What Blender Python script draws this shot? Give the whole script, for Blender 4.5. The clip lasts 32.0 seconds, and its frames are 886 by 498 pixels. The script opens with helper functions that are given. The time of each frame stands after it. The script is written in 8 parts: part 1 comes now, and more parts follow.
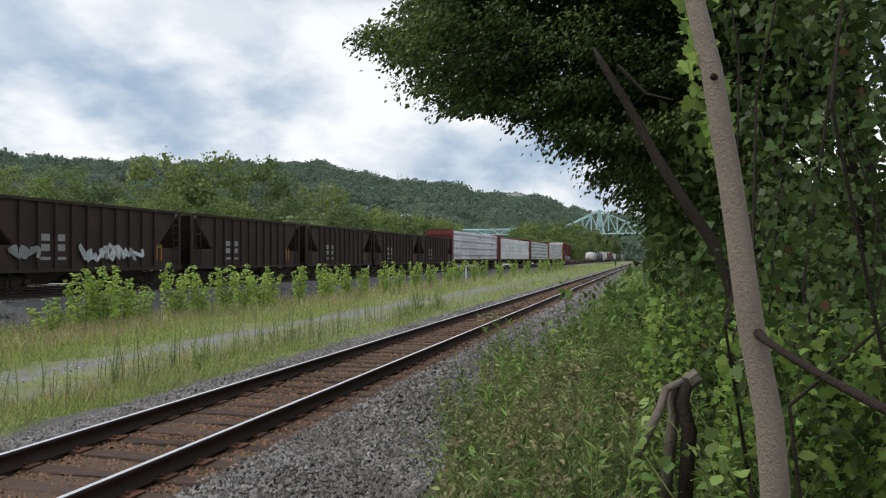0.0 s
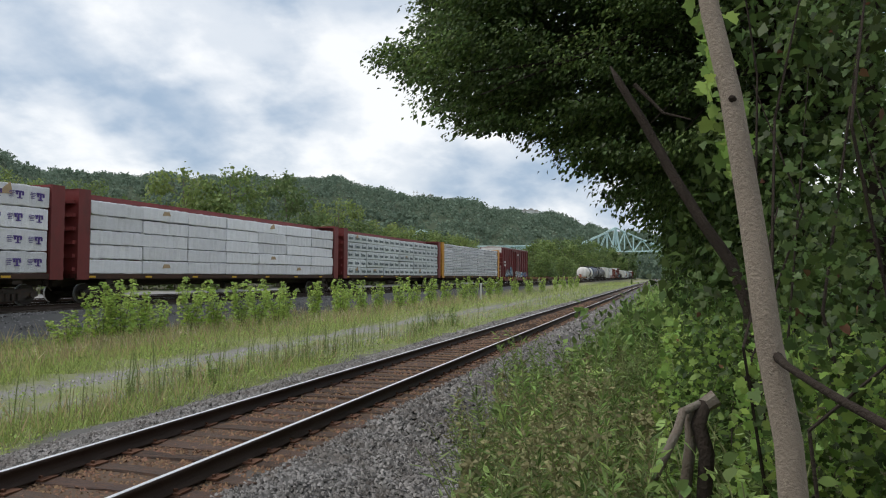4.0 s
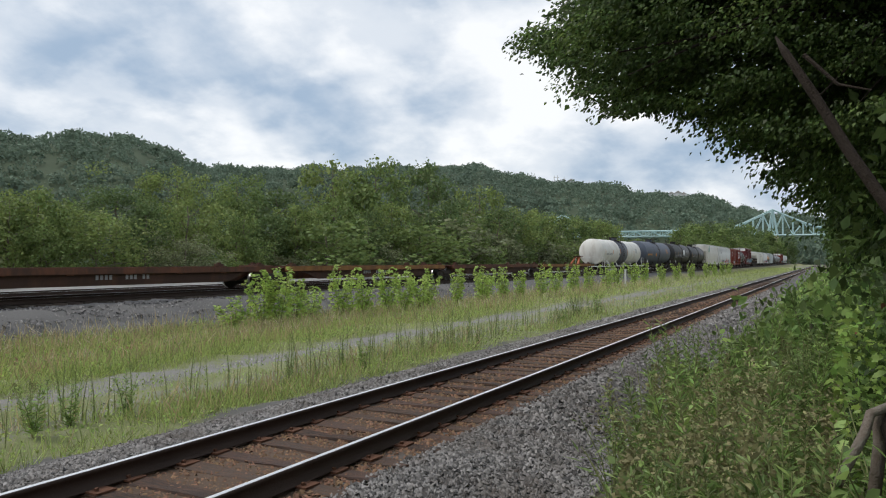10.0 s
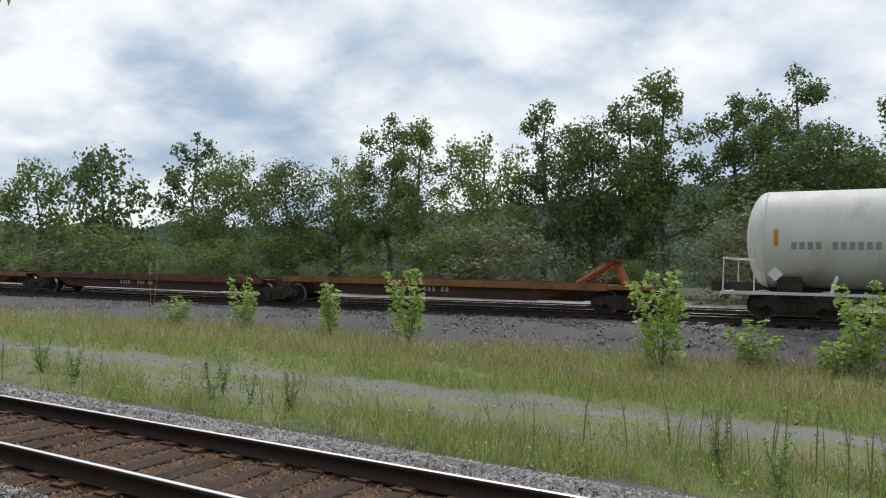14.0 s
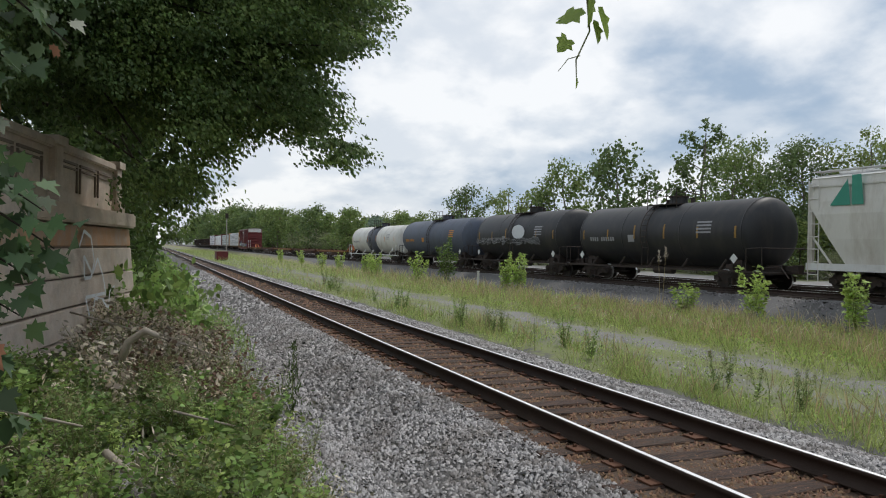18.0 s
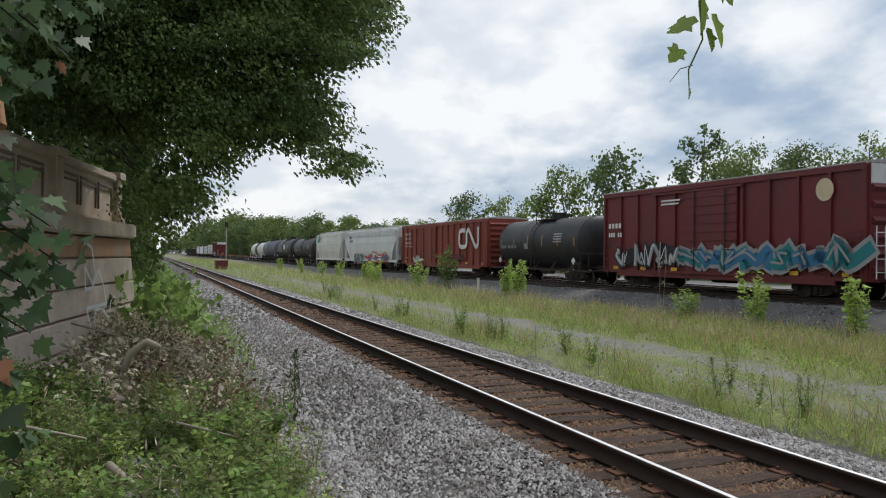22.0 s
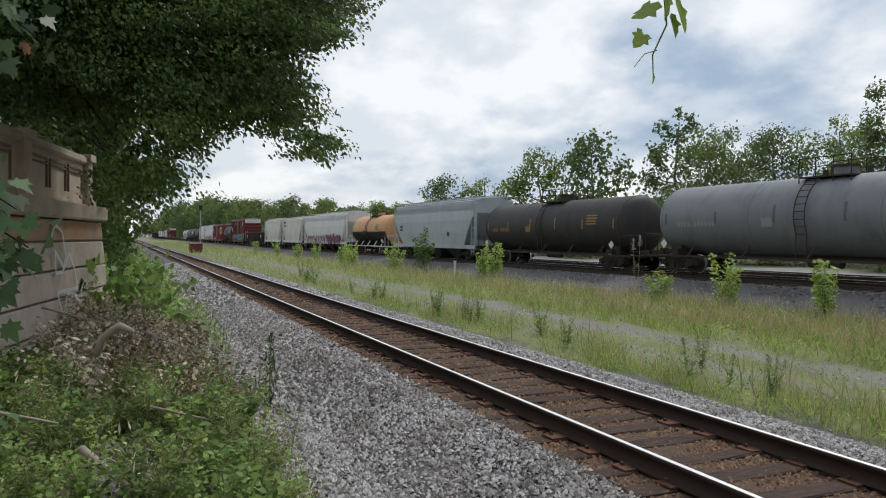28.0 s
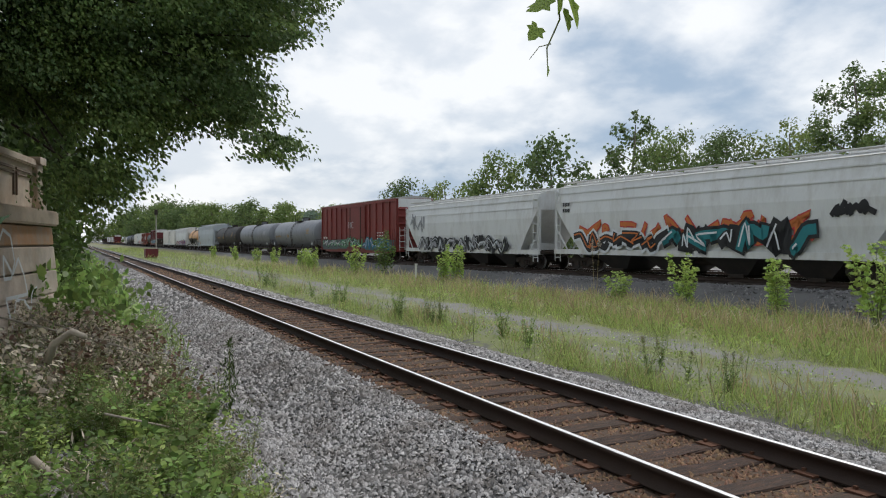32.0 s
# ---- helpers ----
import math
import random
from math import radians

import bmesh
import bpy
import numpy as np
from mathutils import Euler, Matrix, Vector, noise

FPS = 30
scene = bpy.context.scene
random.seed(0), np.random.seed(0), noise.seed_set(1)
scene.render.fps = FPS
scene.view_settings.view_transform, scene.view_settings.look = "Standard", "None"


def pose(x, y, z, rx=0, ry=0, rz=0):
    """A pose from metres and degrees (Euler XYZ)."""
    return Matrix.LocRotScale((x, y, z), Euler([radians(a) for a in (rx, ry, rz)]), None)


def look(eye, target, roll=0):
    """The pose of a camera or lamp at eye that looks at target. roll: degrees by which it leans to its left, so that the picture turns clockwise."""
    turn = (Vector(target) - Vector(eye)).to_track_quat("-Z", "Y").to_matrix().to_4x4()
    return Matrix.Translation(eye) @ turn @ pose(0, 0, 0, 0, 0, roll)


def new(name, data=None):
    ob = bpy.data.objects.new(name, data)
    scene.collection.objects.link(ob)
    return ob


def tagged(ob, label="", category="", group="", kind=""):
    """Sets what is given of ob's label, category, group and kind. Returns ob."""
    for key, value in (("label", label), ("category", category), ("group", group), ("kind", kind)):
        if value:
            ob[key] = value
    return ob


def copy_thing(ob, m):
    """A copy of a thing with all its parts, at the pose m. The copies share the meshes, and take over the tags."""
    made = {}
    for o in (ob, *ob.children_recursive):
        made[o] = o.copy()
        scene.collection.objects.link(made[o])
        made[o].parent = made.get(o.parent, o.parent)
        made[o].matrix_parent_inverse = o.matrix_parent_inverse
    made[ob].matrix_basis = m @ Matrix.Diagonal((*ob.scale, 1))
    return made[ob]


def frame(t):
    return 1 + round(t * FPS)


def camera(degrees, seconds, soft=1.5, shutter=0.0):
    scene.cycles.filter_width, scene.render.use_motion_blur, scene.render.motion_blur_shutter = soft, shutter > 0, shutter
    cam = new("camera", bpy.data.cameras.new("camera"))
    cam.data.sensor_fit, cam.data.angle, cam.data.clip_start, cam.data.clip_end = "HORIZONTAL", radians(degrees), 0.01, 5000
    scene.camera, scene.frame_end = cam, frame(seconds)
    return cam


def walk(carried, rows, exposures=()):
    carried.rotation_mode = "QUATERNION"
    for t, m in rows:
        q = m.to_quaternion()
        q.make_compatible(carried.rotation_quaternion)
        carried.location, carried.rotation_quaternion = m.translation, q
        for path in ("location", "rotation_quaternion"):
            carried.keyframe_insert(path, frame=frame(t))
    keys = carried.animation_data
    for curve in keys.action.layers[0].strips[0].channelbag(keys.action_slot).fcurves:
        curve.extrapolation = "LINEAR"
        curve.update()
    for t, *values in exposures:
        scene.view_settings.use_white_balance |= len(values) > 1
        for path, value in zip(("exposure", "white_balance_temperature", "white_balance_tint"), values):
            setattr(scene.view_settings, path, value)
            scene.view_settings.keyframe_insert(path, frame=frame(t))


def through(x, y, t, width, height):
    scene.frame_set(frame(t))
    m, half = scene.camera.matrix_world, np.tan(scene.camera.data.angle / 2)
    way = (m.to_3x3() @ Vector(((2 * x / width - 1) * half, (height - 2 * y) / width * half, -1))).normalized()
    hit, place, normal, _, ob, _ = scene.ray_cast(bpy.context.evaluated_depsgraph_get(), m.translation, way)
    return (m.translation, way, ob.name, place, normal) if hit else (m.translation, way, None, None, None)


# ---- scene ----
# camera: seconds, turn to the left, tilt, lean (degrees), place (metres)
LENS = 62.5
ROWS = [
    (0, -74.41, 0.79, -0.16, 0.002, -0.048, 1.818), (0.5, -74.25, 0.85, -0.03, 0.009, -0.048, 1.819),
    (1, -73.97, 0.99, 0.50, 0.015, -0.039, 1.824), (1.5, -73.64, 1.22, 0.87, 0.002, -0.047, 1.825),
    (2, -73.60, 1.44, 1.04, -0.000, -0.041, 1.826), (2.5, -73.59, 1.75, 0.83, 0.002, -0.040, 1.828),
    (3, -73.58, 1.95, 0.69, 0.001, -0.039, 1.827), (3.5, -73.35, 2.02, 0.61, -0.002, -0.045, 1.828),
    (5.5, -73.22, 2.26, -0.20, 0.011, -0.031, 1.827), (6, -73.18, 2.21, -0.09, 0.010, -0.012, 1.822),
    (6.5, -72.87, 2.00, 0.27, 0.010, 0.006, 1.821), (7, -72.61, 1.79, 0.67, 0.008, -0.002, 1.822),
    (7.5, -72.44, 1.56, 0.52, 0.010, -0.013, 1.820), (8, -72.28, 1.35, 0.27, 0.010, -0.015, 1.817),
    (8.5, -72.16, 1.28, -0.03, 0.005, -0.012, 1.820), (9, -71.89, 1.00, -0.24, 0.014, -0.007, 1.816),
    (9.5, -69.38, 0.94, -0.22, 0.017, 0.006, 1.820), (10, -62.23, 0.96, 0.09, 0.015, 0.024, 1.842),
    (10.5, -54.69, 1.09, 0.48, 0.007, 0.037, 1.819), (11, -46.64, 1.30, 0.28, 0.016, 0.049, 1.808),
    (11.5, -37.40, 1.30, 0.29, 0.025, 0.024, 1.815), (12, -25.76, 1.46, 0.43, 0.026, 0.028, 1.799),
    (12.3, -18.22, 1.62, 0.64, 0.008, 0.022, 1.806), (12.5, -13.67, 1.65, 0.50, 0.013, 0.017, 1.811),
    (13, 0.23, 1.73, 0.39, -0.051, -0.022, 1.834), (13.5, 18.06, 1.76, 0.42, -0.094, -0.032, 1.859),
    (14, 29.59, 1.57, 0.98, -0.106, -0.044, 1.855), (14.5, 37.18, 1.81, 1.05, -0.099, -0.039, 1.858),
    (15, 44.93, 1.34, 1.25, -0.117, -0.046, 1.863), (15.5, 52.97, 0.98, 0.62, -0.101, -0.034, 1.803),
    (17.5, 66.99, 0.10, 0.83, 0.000, 0.030, 1.870), (18, 68.15, -0.10, 0.92, 0.010, 0.026, 1.871),
    (18.5, 69.14, -0.30, 0.63, 0.020, 0.017, 1.881), (19, 68.13, -0.22, -0.06, 0.016, 0.030, 1.877),
    (19.5, 69.21, -0.18, -0.26, 0.017, 0.029, 1.886), (20, 69.35, 0.03, 0.09, 0.027, 0.017, 1.889),
    (20.5, 68.73, 0.06, 0.64, 0.019, 0.010, 1.892), (21, 67.53, 0.21, 1.03, 0.021, 0.004, 1.894),
    (21.5, 67.35, 0.20, 0.97, 0.014, 0.003, 1.894), (22, 68.13, 0.47, 0.51, 0.015, 0.007, 1.887),
    (22.5, 68.99, 0.54, 0.29, 0.013, 0.012, 1.891), (23, 69.78, 0.58, -0.23, 0.010, 0.012, 1.889),
    (23.5, 70.06, 0.90, -0.86, 0.002, 0.014, 1.884), (24, 70.13, 1.09, -1.64, -0.002, 0.017, 1.892),
    (24.5, 70.38, 0.88, -1.47, 0.000, 0.027, 1.887), (25, 70.63, 0.53, -0.94, -0.002, 0.022, 1.885),
    (25.5, 70.69, 0.03, -0.53, -0.002, 0.020, 1.885), (27.5, 68.60, -0.87, 0.03, 0.045, 0.003, 1.873),
    (28, 66.30, -0.87, 0.40, 0.039, 0.017, 1.887), (28.5, 64.73, -0.83, 0.00, 0.015, 0.022, 1.870),
    (29, 63.97, -0.70, 0.06, 0.010, 0.018, 1.866), (29.5, 63.77, -0.47, 0.54, 0.011, 0.017, 1.864),
    (30, 63.67, 0.00, 1.01, 0.011, 0.013, 1.864), (30.5, 63.40, 0.03, 1.21, 0.017, 0.012, 1.860),
    (31, 63.26, -0.25, 0.98, 0.014, 0.018, 1.863), (31.5, 63.13, -0.54, 0.17, 0.014, 0.017, 1.860),
    (32, 63.23, -0.62, -0.08, 0.008, 0.020, 1.863),
]


def aim(turn, tilt, lean, x, y, z):
    return pose(x, y, z, 0, 0, turn) @ pose(0, 0, 0, 90 + tilt) @ pose(0, 0, 0, 0, 0, lean)


cam = camera(LENS, 32.0, 1.1)
walk(cam, [(t, aim(*r)) for t, *r in ROWS], [(0, 0.1), (9, 0.12), (12, 0.0), (15, 0.05), (18, 0.0), (28, 0.0), (32, 0.05)])

# ---- world: broken overcast, soft light ----
SUN_EL, SUN_AZ = 58.0, 25.0      # height, and turn to the left from +y
scene.view_settings.exposure = 0.0
world = bpy.data.worlds.new("world")
scene.world = world
world.use_nodes = True


def build_world():
    nt = world.node_tree
    nt.nodes.clear()
    N = nt.nodes.new
    L = nt.links.new
    out, bg = N("ShaderNodeOutputWorld"), N("ShaderNodeBackground")
    sky = N("ShaderNodeTexSky")
    sky.sky_type, sky.sun_disc = "NISHITA", False
    sky.sun_elevation, sky.sun_rotation = radians(SUN_EL), radians(-SUN_AZ)
    sky.air_density, sky.dust_density = 1.0, 2.0
    dim = N("ShaderNodeVectorMath")
    dim.operation = "SCALE"
    dim.inputs["Scale"].default_value = 0.085
    L(sky.outputs[0], dim.inputs[0])
    geo = N("ShaderNodeTexCoord")
    sep = N("ShaderNodeSeparateXYZ")
    L(geo.outputs["Generated"], sep.inputs[0])
    up = N("ShaderNodeMath")
    up.operation = "ADD"
    up.inputs[1].default_value = 0.42
    L(sep.outputs["Z"], up.inputs[0])
    mx = N("ShaderNodeMath")
    mx.operation = "MAXIMUM"
    mx.inputs[1].default_value = 0.03
    L(up.outputs[0], mx.inputs[0])
    flat = N("ShaderNodeVectorMath")
    flat.operation = "DIVIDE"
    comb = N("ShaderNodeCombineXYZ")
    for k in "XYZ":
        L(mx.outputs[0], comb.inputs[k])
    L(geo.outputs["Generated"], flat.inputs[0])
    L(comb.outputs[0], flat.inputs[1])

    def cloud(scale, detail, rough, dist, lo, hi, shift):
        mp = N("ShaderNodeMapping")
        mp.inputs["Location"].default_value = shift
        L(flat.outputs[0], mp.inputs[0])
        t = N("ShaderNodeTexNoise")
        t.inputs["Scale"].default_value, t.inputs["Detail"].default_value = scale, detail
        t.inputs["Roughness"].default_value, t.inputs["Distortion"].default_value = rough, dist
        L(mp.outputs[0], t.inputs["Vector"])
        r = N("ShaderNodeMapRange")
        r.inputs["From Min"].default_value, r.inputs["From Max"].default_value = lo, hi
        r.interpolation_type = "SMOOTHSTEP"
        L(t.outputs["Fac"], r.inputs["Value"])
        return r.outputs[0]

    thick = cloud(1.7, 8, 0.52, 0.05, 0.41, 0.58, (3.1, 1.4, 0.2))
    wisp = cloud(4.6, 8, 0.52, 0.08, 0.38, 0.62, (7.7, 2.2, 1.0))
    shade = N("ShaderNodeMix")
    shade.data_type = "RGBA"
    shade.inputs[6].default_value = (0.41, 0.54, 0.71, 1)
    shade.inputs[7].default_value = (1.12, 1.14, 1.16, 1)
    add = N("ShaderNodeMath")
    add.operation = "MULTIPLY_ADD"
    add.inputs[1].default_value, add.inputs[2].default_value = 0.45, 0.0
    L(wisp, add.inputs[0])
    tot = N("ShaderNodeMath")
    tot.operation = "MULTIPLY_ADD"
    tot.use_clamp = True
    tot.inputs[1].default_value = 0.62
    L(thick, tot.inputs[0])
    L(add.outputs[0], tot.inputs[2])
    L(tot.outputs[0], shade.inputs[0])
    mix = N("ShaderNodeMix")
    mix.data_type = "RGBA"
    mix.inputs[0].default_value = 0.86
    L(dim.outputs[0], mix.inputs[6])
    L(shade.outputs[2], mix.inputs[7])
    L(mix.outputs[2], bg.inputs["Color"])
    bg.inputs["Strength"].default_value = 0.92
    L(bg.outputs[0], out.inputs[0])


build_world()
sun = new("sun", bpy.data.lights.new("sun", "SUN"))
sun.data.energy, sun.data.angle, sun.data.color = 1.6, radians(14), (1.0, 0.96, 0.9)
_a, _e = radians(SUN_AZ), radians(SUN_EL)
sun.matrix_world = look((0, 0, 60), (60 * math.sin(_a) * math.cos(_e), -60 * math.cos(_a) * math.cos(_e), 60 - 60 * math.sin(_e)))

# ---- materials ----


def material(name, base, rough=0.8, metal=0.0, vary=0.25, scale=3.0, fine=40.0, bump=0.15, second=None, amount=0.5, lo=0.45, hi=0.62,
             island=0.0, stretch=(1, 1, 1), spec=0.4, by_object=0.0, third=None, coords="Object"):
    """Base colour varied at two scales; second: a stain colour laid on in patches; island / by_object: change from piece to piece."""
    m = bpy.data.materials.new(name)
    m.use_nodes = True
    nt = m.node_tree
    N, L = nt.nodes.new, nt.links.new
    b = nt.nodes["Principled BSDF"]
    b.inputs["Roughness"].default_value, b.inputs["Metallic"].default_value = rough, metal
    b.inputs["Specular IOR Level"].default_value = spec
    co = N("ShaderNodeTexCoord")
    mp = N("ShaderNodeMapping")
    mp.inputs["Scale"].default_value = stretch
    L(co.outputs[coords], mp.inputs[0])

    def tex(s, d, r=0.6):
        t = N("ShaderNodeTexNoise")
        t.inputs["Scale"].default_value, t.inputs["Detail"].default_value, t.inputs["Roughness"].default_value = s, d, r
        L(mp.outputs[0], t.inputs["Vector"])
        return t.outputs["Fac"]

    big, small = tex(scale, 5), tex(fine, 4)
    hsv = N("ShaderNodeHueSaturation")
    hsv.inputs["Color"].default_value = (*base, 1)
    col = hsv.outputs[0]
    val = N("ShaderNodeMath")
    val.operation = "MULTIPLY_ADD"
    val.inputs[1].default_value, val.inputs[2].default_value = vary * 2, 1 - vary
    L(big, val.inputs[0])
    val2 = N("ShaderNodeMath")
    val2.operation = "MULTIPLY_ADD"
    val2.inputs[1].default_value = vary
    L(small, val2.inputs[0])
    sub = N("ShaderNodeMath")
    sub.operation = "ADD"
    sub.inputs[1].default_value = -vary / 2
    L(val.outputs[0], sub.inputs[0])
    L(sub.outputs[0], val2.inputs[2])
    last = val2.outputs[0]
    if island or by_object:
        src = N("ShaderNodeNewGeometry").outputs["Random Per Island"] if island else N("ShaderNodeObjectInfo").outputs["Random"]
        k = island or by_object
        mm = N("ShaderNodeMath")
        mm.operation = "MULTIPLY_ADD"
        mm.inputs[1].default_value, mm.inputs[2].default_value = 2 * k, 1 - k
        L(src, mm.inputs[0])
        pr = N("ShaderNodeMath")
        pr.operation = "MULTIPLY"
        L(last, pr.inputs[0])
        L(mm.outputs[0], pr.inputs[1])
        last = pr.outputs[0]
        hm = N("ShaderNodeMath")
        hm.operation = "MULTIPLY_ADD"
        hm.inputs[1].default_value, hm.inputs[2].default_value = 0.035, 0.4825
        wn = N("ShaderNodeTexWhiteNoise")
        wn.noise_dimensions = "1D"
        L(src, wn.inputs["W"])
        L(wn.outputs["Value"], hm.inputs[0])
        L(hm.outputs[0], hsv.inputs["Hue"])
    L(last, hsv.inputs["Value"])
    for colour, shift in ((second, 0.0), (third, 7.3)):
        if colour is None:
            continue
        t = N("ShaderNodeTexNoise")
        t.inputs["Scale"].default_value, t.inputs["Detail"].default_value, t.inputs["Roughness"].default_value = scale * 1.7, 8, 0.68
        sh = N("ShaderNodeMapping")
        sh.inputs["Location"].default_value = (shift, 3.1, shift)
        L(mp.outputs[0], sh.inputs[0])
        L(sh.outputs[0], t.inputs["Vector"])
        r = N("ShaderNodeMapRange")
        r.inputs["From Min"].default_value, r.inputs["From Max"].default_value, r.inputs["To Max"].default_value = lo, hi, amount
        L(t.outputs["Fac"], r.inputs["Value"])
        mix = N("ShaderNodeMix")
        mix.data_type = "RGBA"
        mix.inputs[7].default_value = (*colour, 1)
        L(r.outputs[0], mix.inputs[0])
        L(col, mix.inputs[6])
        col = mix.outputs[2]
    L(col, b.inputs["Base Color"])
    if bump:
        bp = N("ShaderNodeBump")
        bp.inputs["Strength"].default_value, bp.inputs["Distance"].default_value = bump, 0.02
        L(small, bp.inputs["Height"])
        L(bp.outputs[0], b.inputs["Normal"])
    return m


def leafy(name, base, vary=0.35, through=0.35, rough=0.55, dead=None, patch=0.12, scale=1.5):
    """Leaves: colour differs from leaf to leaf, some light comes through."""
    m = material(name, base, rough, 0, patch, scale, 30, 0.0, island=vary, spec=0.3, second=dead, amount=0.8, lo=0.62, hi=0.7)
    nt = m.node_tree
    b = nt.nodes["Principled BSDF"]
    tr = nt.nodes.new("ShaderNodeBsdfTranslucent")
    mix = nt.nodes.new("ShaderNodeMixShader")
    mix.inputs[0].default_value = through
    src = b.inputs["Base Color"].links[0].from_socket
    nt.links.new(src, tr.inputs[0])
    nt.links.new(b.outputs[0], mix.inputs[1])
    nt.links.new(tr.outputs[0], mix.inputs[2])
    nt.links.new(mix.outputs[0], nt.nodes["Material Output"].inputs[0])
    return m


M = {
    "gravel": material("gravel", (0.27, 0.265, 0.26), 0.9, vary=0.35, scale=1.2, fine=38, bump=0.8, second=(0.13, 0.125, 0.11), amount=0.55),
    "stone": material("stone", (0.325, 0.312, 0.308), 0.85, vary=0.3, scale=0.9, fine=60, bump=0.4, island=0.72, second=(0.15, 0.125, 0.105), amount=0.55, lo=0.46, hi=0.64),
    # right-hand ballast: dirt and the trees' shade both put into the colour
    "dirty_shaded_stone": material("dirty_shaded_stone", (0.2, 0.19, 0.183), 0.88, vary=0.3, scale=0.9, fine=60, bump=0.4, island=0.72, second=(0.11, 0.09, 0.075), amount=0.6, lo=0.46, hi=0.64),
    "rusty_stone": material("rusty_stone", (0.19, 0.11, 0.066), 0.9, vary=0.25, scale=20, fine=90, bump=0.3, island=0.5),
    "tie": material("tie", (0.06, 0.042, 0.033), 0.9, vary=0.4, scale=3, fine=50, bump=0.5, second=(0.14, 0.072, 0.042), amount=0.65, by_object=0.4, stretch=(6, 1, 6)),
    "rail": material("rail", (0.05, 0.033, 0.026), 0.75, 0.2, vary=0.3, scale=2, fine=50, bump=0.25),
    "railhead": material("railhead", (0.86, 0.85, 0.85), 0.48, 0.9, vary=0.12, scale=1, fine=60, bump=0.05),
    "bark": material("bark", (0.15, 0.12, 0.095), 0.9, vary=0.3, scale=6, fine=70, bump=0.5, second=(0.26, 0.24, 0.2), amount=0.5),
    "dark_bark": material("dark_bark", (0.04, 0.031, 0.025), 0.95, vary=0.35, scale=6, fine=60, bump=0.7, spec=0.15),
    "concrete": material("concrete", (0.62, 0.53, 0.45), 0.9, vary=0.25, scale=1.3, fine=40, bump=0.5, second=(0.3, 0.255, 0.21), amount=0.4, third=(0.5, 0.36, 0.25)),
    "steel_teal": material("steel_teal", (0.44, 0.6, 0.6), 0.6, vary=0.1, scale=0.1, fine=1, bump=0),
    # far hill woods: distance haze put into the leaf colour as a pale blue cast
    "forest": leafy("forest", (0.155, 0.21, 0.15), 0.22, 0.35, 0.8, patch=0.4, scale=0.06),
    "forest_floor": material("forest_floor", (0.055, 0.075, 0.04), 0.95, vary=0.4, scale=0.03, fine=0.4, bump=0.0),
    "leaf_far": leafy("leaf_far", (0.185, 0.25, 0.08), 0.3, 0.42, patch=0.3, scale=0.4),
    "leaf_far_light": leafy("leaf_far_light", (0.225, 0.285, 0.09), 0.3, 0.42, patch=0.25, scale=0.4),
    "leaf_far_dark": leafy("leaf_far_dark", (0.135, 0.19, 0.07), 0.3, 0.4, patch=0.3, scale=0.4),
    "leaf_olive": leafy("leaf_olive", (0.22, 0.245, 0.13), 0.4, 0.42),
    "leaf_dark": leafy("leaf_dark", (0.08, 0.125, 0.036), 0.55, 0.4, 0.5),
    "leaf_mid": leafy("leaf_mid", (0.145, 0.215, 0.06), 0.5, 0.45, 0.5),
    # wall-side crown: open-sky light put into its greens; lit sprays are a paler copy
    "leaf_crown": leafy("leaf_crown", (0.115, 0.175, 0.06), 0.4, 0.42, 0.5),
    "leaf_crown_lit": leafy("leaf_crown_lit", (0.185, 0.265, 0.08), 0.4, 0.45, 0.5),
    "leaf_vine": leafy("leaf_vine", (0.24, 0.35, 0.1), 0.6, 0.42, 0.5),
    "leaf_bright": leafy("leaf_bright", (0.42, 0.54, 0.15), 0.4, 0.45),
    "leaf_weed": leafy("leaf_weed", (0.3, 0.39, 0.15), 0.5, 0.42),
    "leaf_herb": leafy("leaf_herb", (0.36, 0.46, 0.14), 0.5, 0.45),
    "leaf_russet": leafy("leaf_russet", (0.4, 0.26, 0.17), 0.4, 0.3, 0.8),
    "leaf_tan": leafy("leaf_tan", (0.31, 0.28, 0.14), 0.5, 0.3, 0.8),
    "leaf_brown": leafy("leaf_brown", (0.2, 0.125, 0.085), 0.5, 0.2, 0.85),
    "leaf_dead": leafy("leaf_dead", (0.64, 0.55, 0.43), 0.6, 0.3, 0.8),
    "grass": leafy("grass", (0.38, 0.455, 0.15), 0.5, 0.4),
    "grass_dry": leafy("grass_dry", (0.48, 0.39, 0.22), 0.4, 0.35),
}

# ---- building tools ----
RNG = np.random.default_rng(11)
MESHES = {}


def part(name, bm, mat, parent=None, label="", at=None, smooth=False):
    """Links a bmesh or mesh as one object under a thing (or alone)."""
    if isinstance(bm, bmesh.types.BMesh):
        me = bpy.data.meshes.new(name)
        bm.to_mesh(me)
        bm.free()
        if smooth:
            me.shade_smooth()
    else:
        me = bm
    if mat is not None and not me.materials:
        me.materials.append(M[mat] if isinstance(mat, str) else mat)
    ob = new(name, me)
    if parent is not None:
        ob.parent = parent
    if at is not None:
        ob.matrix_basis = at
    if label:
        tagged(ob, label)
    return ob


def thing(name, label, category, group="", kind="", at=None):
    ob = new(name)
    ob.empty_display_size = 0.2
    if at is not None:
        ob.matrix_basis = at
    return tagged(ob, label, category, group, kind)


